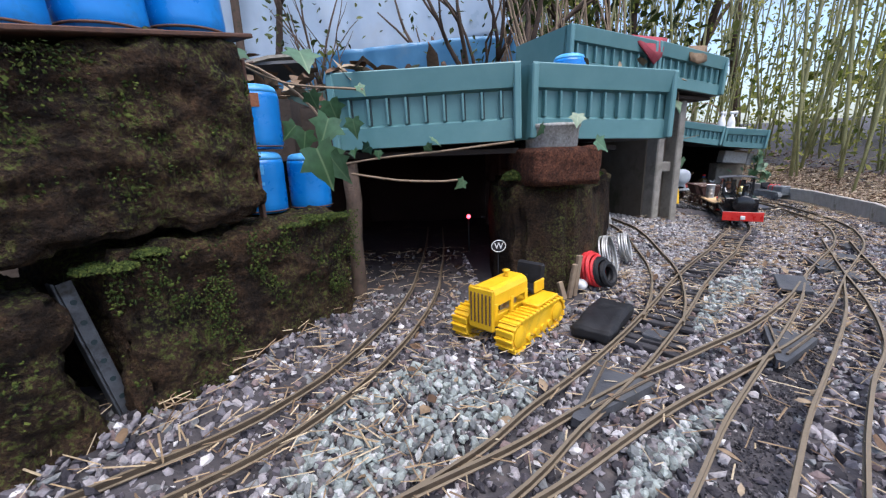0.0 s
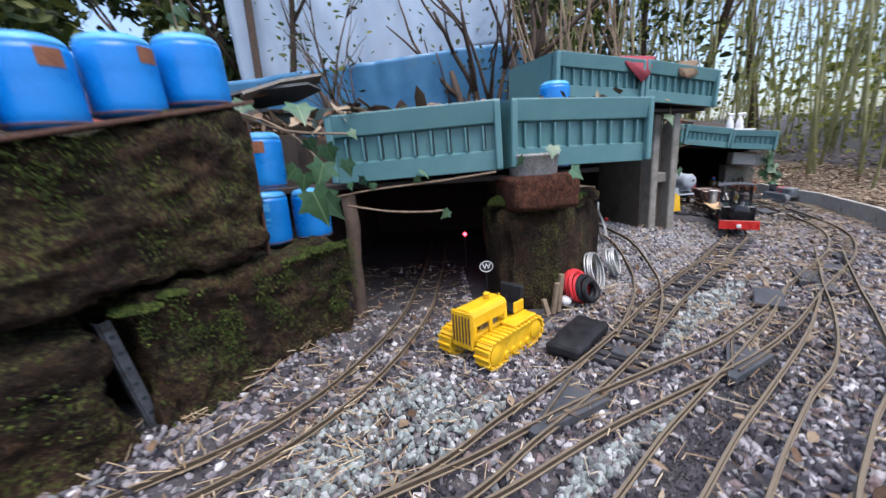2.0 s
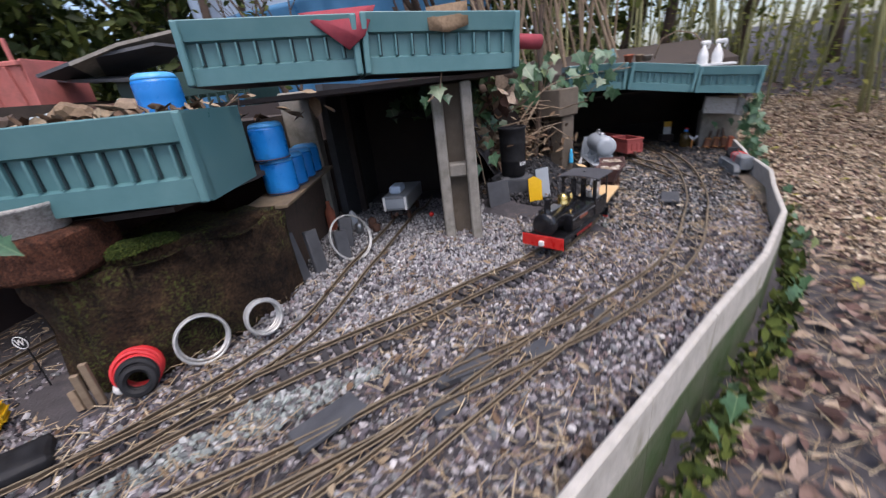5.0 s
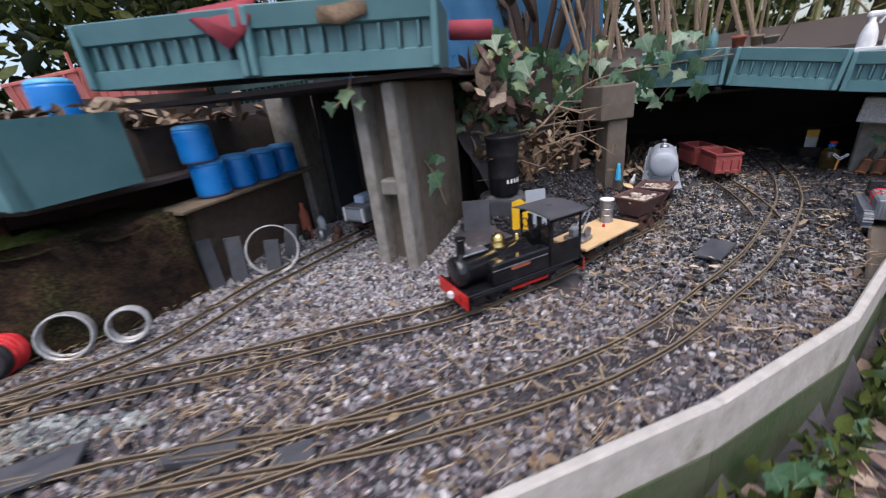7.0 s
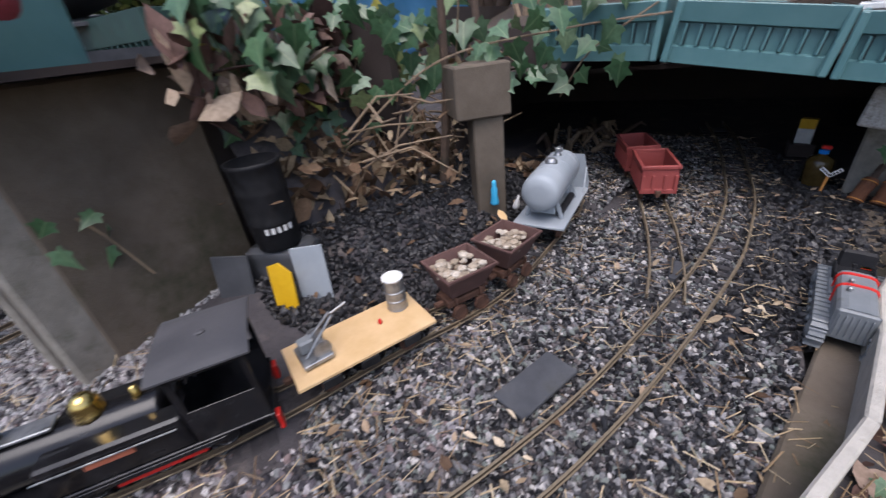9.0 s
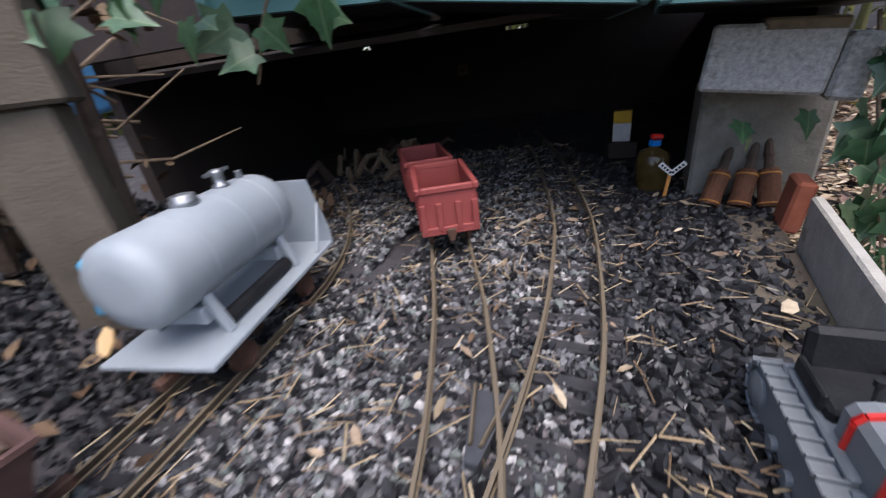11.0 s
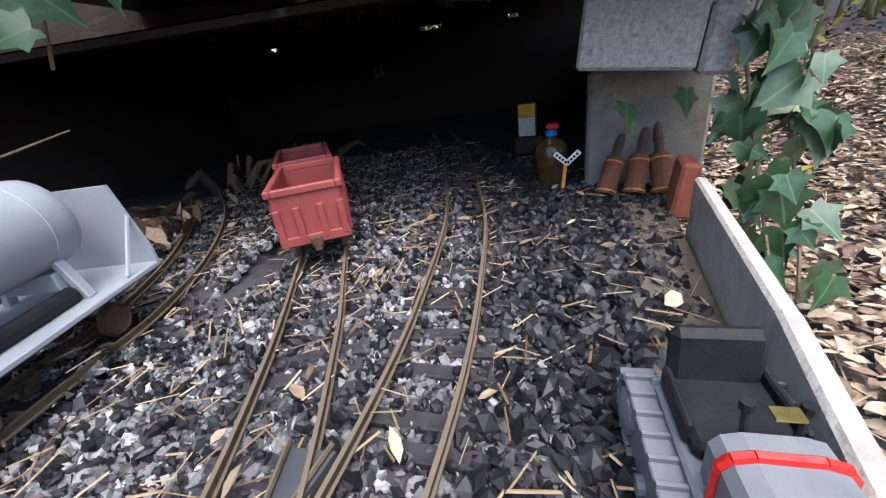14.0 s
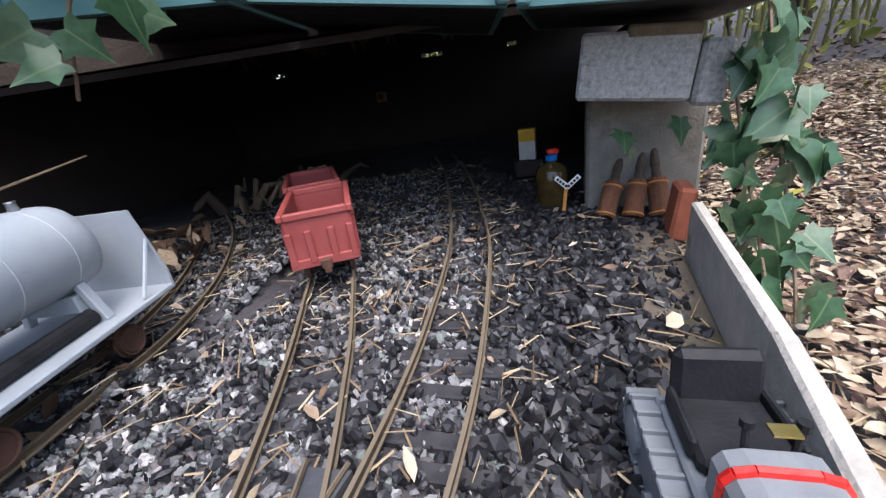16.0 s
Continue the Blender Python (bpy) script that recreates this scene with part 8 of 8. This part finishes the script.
leaf_patch((0.024, 0.951, 0.338), (0.04, 0.02, 0.016), 34, (0.03, 0.06), 91, "curled brown leaves on the trough rim")
leaf_patch((0.158, 1.02, 0.347), (0.1, 0.03, 0.006), 60, (0.015, 0.04), 92, "dry leaves in the trough", -2)
leaf_patch((0.408, 1.047, 0.356), (0.1, 0.03, 0.004), 70, (0.012, 0.03), 93, "dry leaves in the trough", 22)
leaf_patch((0.653, 1.395, 0.462), (0.16, 0.03, 0.005), 60, (0.015, 0.035), 94, "dry leaves in the trough", 22)
leaf_patch((0.94, 2.033, 0.106), (0.05, 0.12, 0.05), 170, (0.014, 0.032), 95, "deep drift of dry leaves on the bank", 20)
leaf_patch((0.858, 1.906, 0.162), (0.05, 0.1, 0.05), 110, (0.014, 0.034), 96, "deep drift of dry leaves on the bank", 20)
leaf_patch((0.934, 2.146, 0.27), (0.08, 0.06, 0.03), 90, (0.016, 0.036), 97, "dry leaves tangled in the ivy", 20)
leaf_patch((-0.3, 1.08, 0.34), (0.16, 0.08, 0.02), 260, (0.02, 0.05), 98, "dry leaves on the soil bank")
leaf_patch((0.143, 1.29, 0.32), (0.15, 0.12, 0.02), 160, (0.02, 0.05), 99, "dry leaves behind the troughs")
leaf_patch((1.065, 2.311, 0.02), (0.05, 0.05, 0.008), 60, (0.02, 0.05), 100, "dry leaves at the shed corner")
P = np.array([(x, y, bank_z(x, y) + rnd.uniform(0.004, 0.03)) for x, y in [(rnd.uniform(0.71, 0.99), rnd.uniform(1.75, 2.27)) for _ in range(700)] if bank_z(x, y) > 0.05])
scatter("dead_leaves", M["leaf_dead"], P, nrnd.uniform(0.02, 0.065, len(P)), "leaf", 2.6, label="curled dry leaves over the earth bank", category="leaves", seed=106)
r = np.random.default_rng(131)
u = r.uniform(0.25, 1, 230)
P = np.stack([0.93 - 0.13 * u + r.normal(0, 0.02, 230), 1.50 + 0.55 * u + r.normal(0, 0.02, 230), 0.345 + r.uniform(-0.07, 0.05, 230)], 1)
scatter("dead_leaves", M["leaf_litter"], P, r.uniform(0.03, 0.075, len(P)), "leaf", 3.2, label="long brown leaves caught in the ivy", category="leaves", seed=132)
t = thing("dead_twigs", (0, 0, 0), 0, "tangle of dead twigs on the bank", "twigs")
rr = random.Random(77)
for k in range(60):
    bm = bmesh.new()
    x, y, z = rr.uniform(0.77, 0.98), rr.uniform(1.8, 2.25), rr.uniform(0.1, 0.27)
    a, l = rr.uniform(0, 6.28), rr.uniform(0.06, 0.2)
    z = max(z, bank_z(x, y) + 0.01)
    tube(bm, [(x, y, z), (x + math.cos(a) * l * 0.5, y + math.sin(a) * l * 0.5, z + rr.uniform(-0.02, 0.05)), (x + math.cos(a) * l, y + math.sin(a) * l, z + rr.uniform(-0.05, 0.06))], [0.0025, 0.002, 0.001], 5)
    part("twig", bm, M["twig"], t)
for x0, y0, x1, y1 in ((0.965, 2.03, 1.0, 2.05), (1.025, 2.11, 0.98, 2.17)):
    bm = bmesh.new(); tube(bm, [(x0, y0, 0.03), ((x0 + x1) / 2 + 0.01, (y0 + y1) / 2, 0.25), (x1, y1, 0.55)], [0.01, 0.008, 0.006], 8); part("sapling_stem", bm, M["bark"], t)

for k, (poly, n) in enumerate(((END, 70), (COAL, 34))):
    P, r = bed_points(n * 6, poly, 141 + k, 0.0)
    P = P[:n]
    P[:, 2] += r.uniform(0.010, 0.016, len(P))
    scatter("dry_leaves", M["leaf_pale"], P, r.uniform(0.008, 0.019, len(P)), "leaf", 0.8, label="few pale dry leaves lying on the stones", category="leaves", seed=145 + k)

# leaf litter outside the edging
r = np.random.default_rng(101)
n = 30000
P = np.stack([r.uniform(0.4, 3.6, n), r.uniform(-0.6, 4.2, n)], 1)
s = np.array([kerb_side(x, y) for x, y in P])
P = P[(s > 0.02)]
P = P[r.uniform(0, 1, len(P)) < np.clip(1.6 - 0.5 * np.hypot(P[:, 0] - 1.4, P[:, 1] - 1.6), 0.25, 1)]
z = np.array([ground_z(x, y) for x, y in P])
P = np.column_stack([P, z + r.uniform(0.004, 0.018, len(P))])
scatter("leaf_litter", M["leaf_litter"], P, r.uniform(0.016, 0.042, len(P)), "leaf", 0.8, label="brown and yellow fallen leaves on the ground", category="leaves", seed=102)
n = 26000
P = np.stack([r.uniform(0.9, 2.9, n), r.uniform(0.6, 3.6, n)], 1)
s = np.array([kerb_side(x, y) for x, y in P])
P = P[(s > 0.02)]
z = np.array([ground_z(x, y) for x, y in P])
P = np.column_stack([P, z + r.uniform(0.006, 0.02, len(P))])
scatter("straw_litter", M["straw"], P, r.uniform(0.015, 0.045, len(P)), "straw", label="dry bamboo leaves and straw on the ground", category="straw", seed=104)
n = 34000
P = np.stack([r.uniform(1.66, 2.9, n), r.uniform(1.5, 3.6, n)], 1)
s = np.array([kerb_side(x, y) for x, y in P])
P = P[(s > 0.015) & (r.uniform(0, 1, n) < np.clip(1.9 - 1.4 * np.hypot(P[:, 0] - 1.95, (P[:, 1] - 2.45) * 0.85), 0, 1))]
P = np.column_stack([P, np.array([ground_z(x, y) for x, y in P]) + r.uniform(0.006, 0.026, len(P))])
scatter("leaf_litter", M["leaf_pale"], P, r.uniform(0.008, 0.022, len(P)), "leaf", 0.6, label="pale dry bamboo leaves on the ground", category="leaves", seed=107)
# grass tufts at the outer foot of the edging
n = 1200
i = r.integers(4, 11, n)
u = r.uniform(0, 1, n)
K = np.array(KERB)
P = K[i] + (K[i + 1] - K[i]) * u[:, None] + np.stack([r.uniform(0.024, 0.06, n), r.uniform(-0.03, 0.0, n)], 1)
P = np.column_stack([P, r.uniform(-0.13, -0.04, n)])
scatter("grass_tufts", M["moss"], P, r.uniform(0.012, 0.028, n), "leaf", 3.0, label="grass and moss at the foot of the edging", category="grass", seed=105)
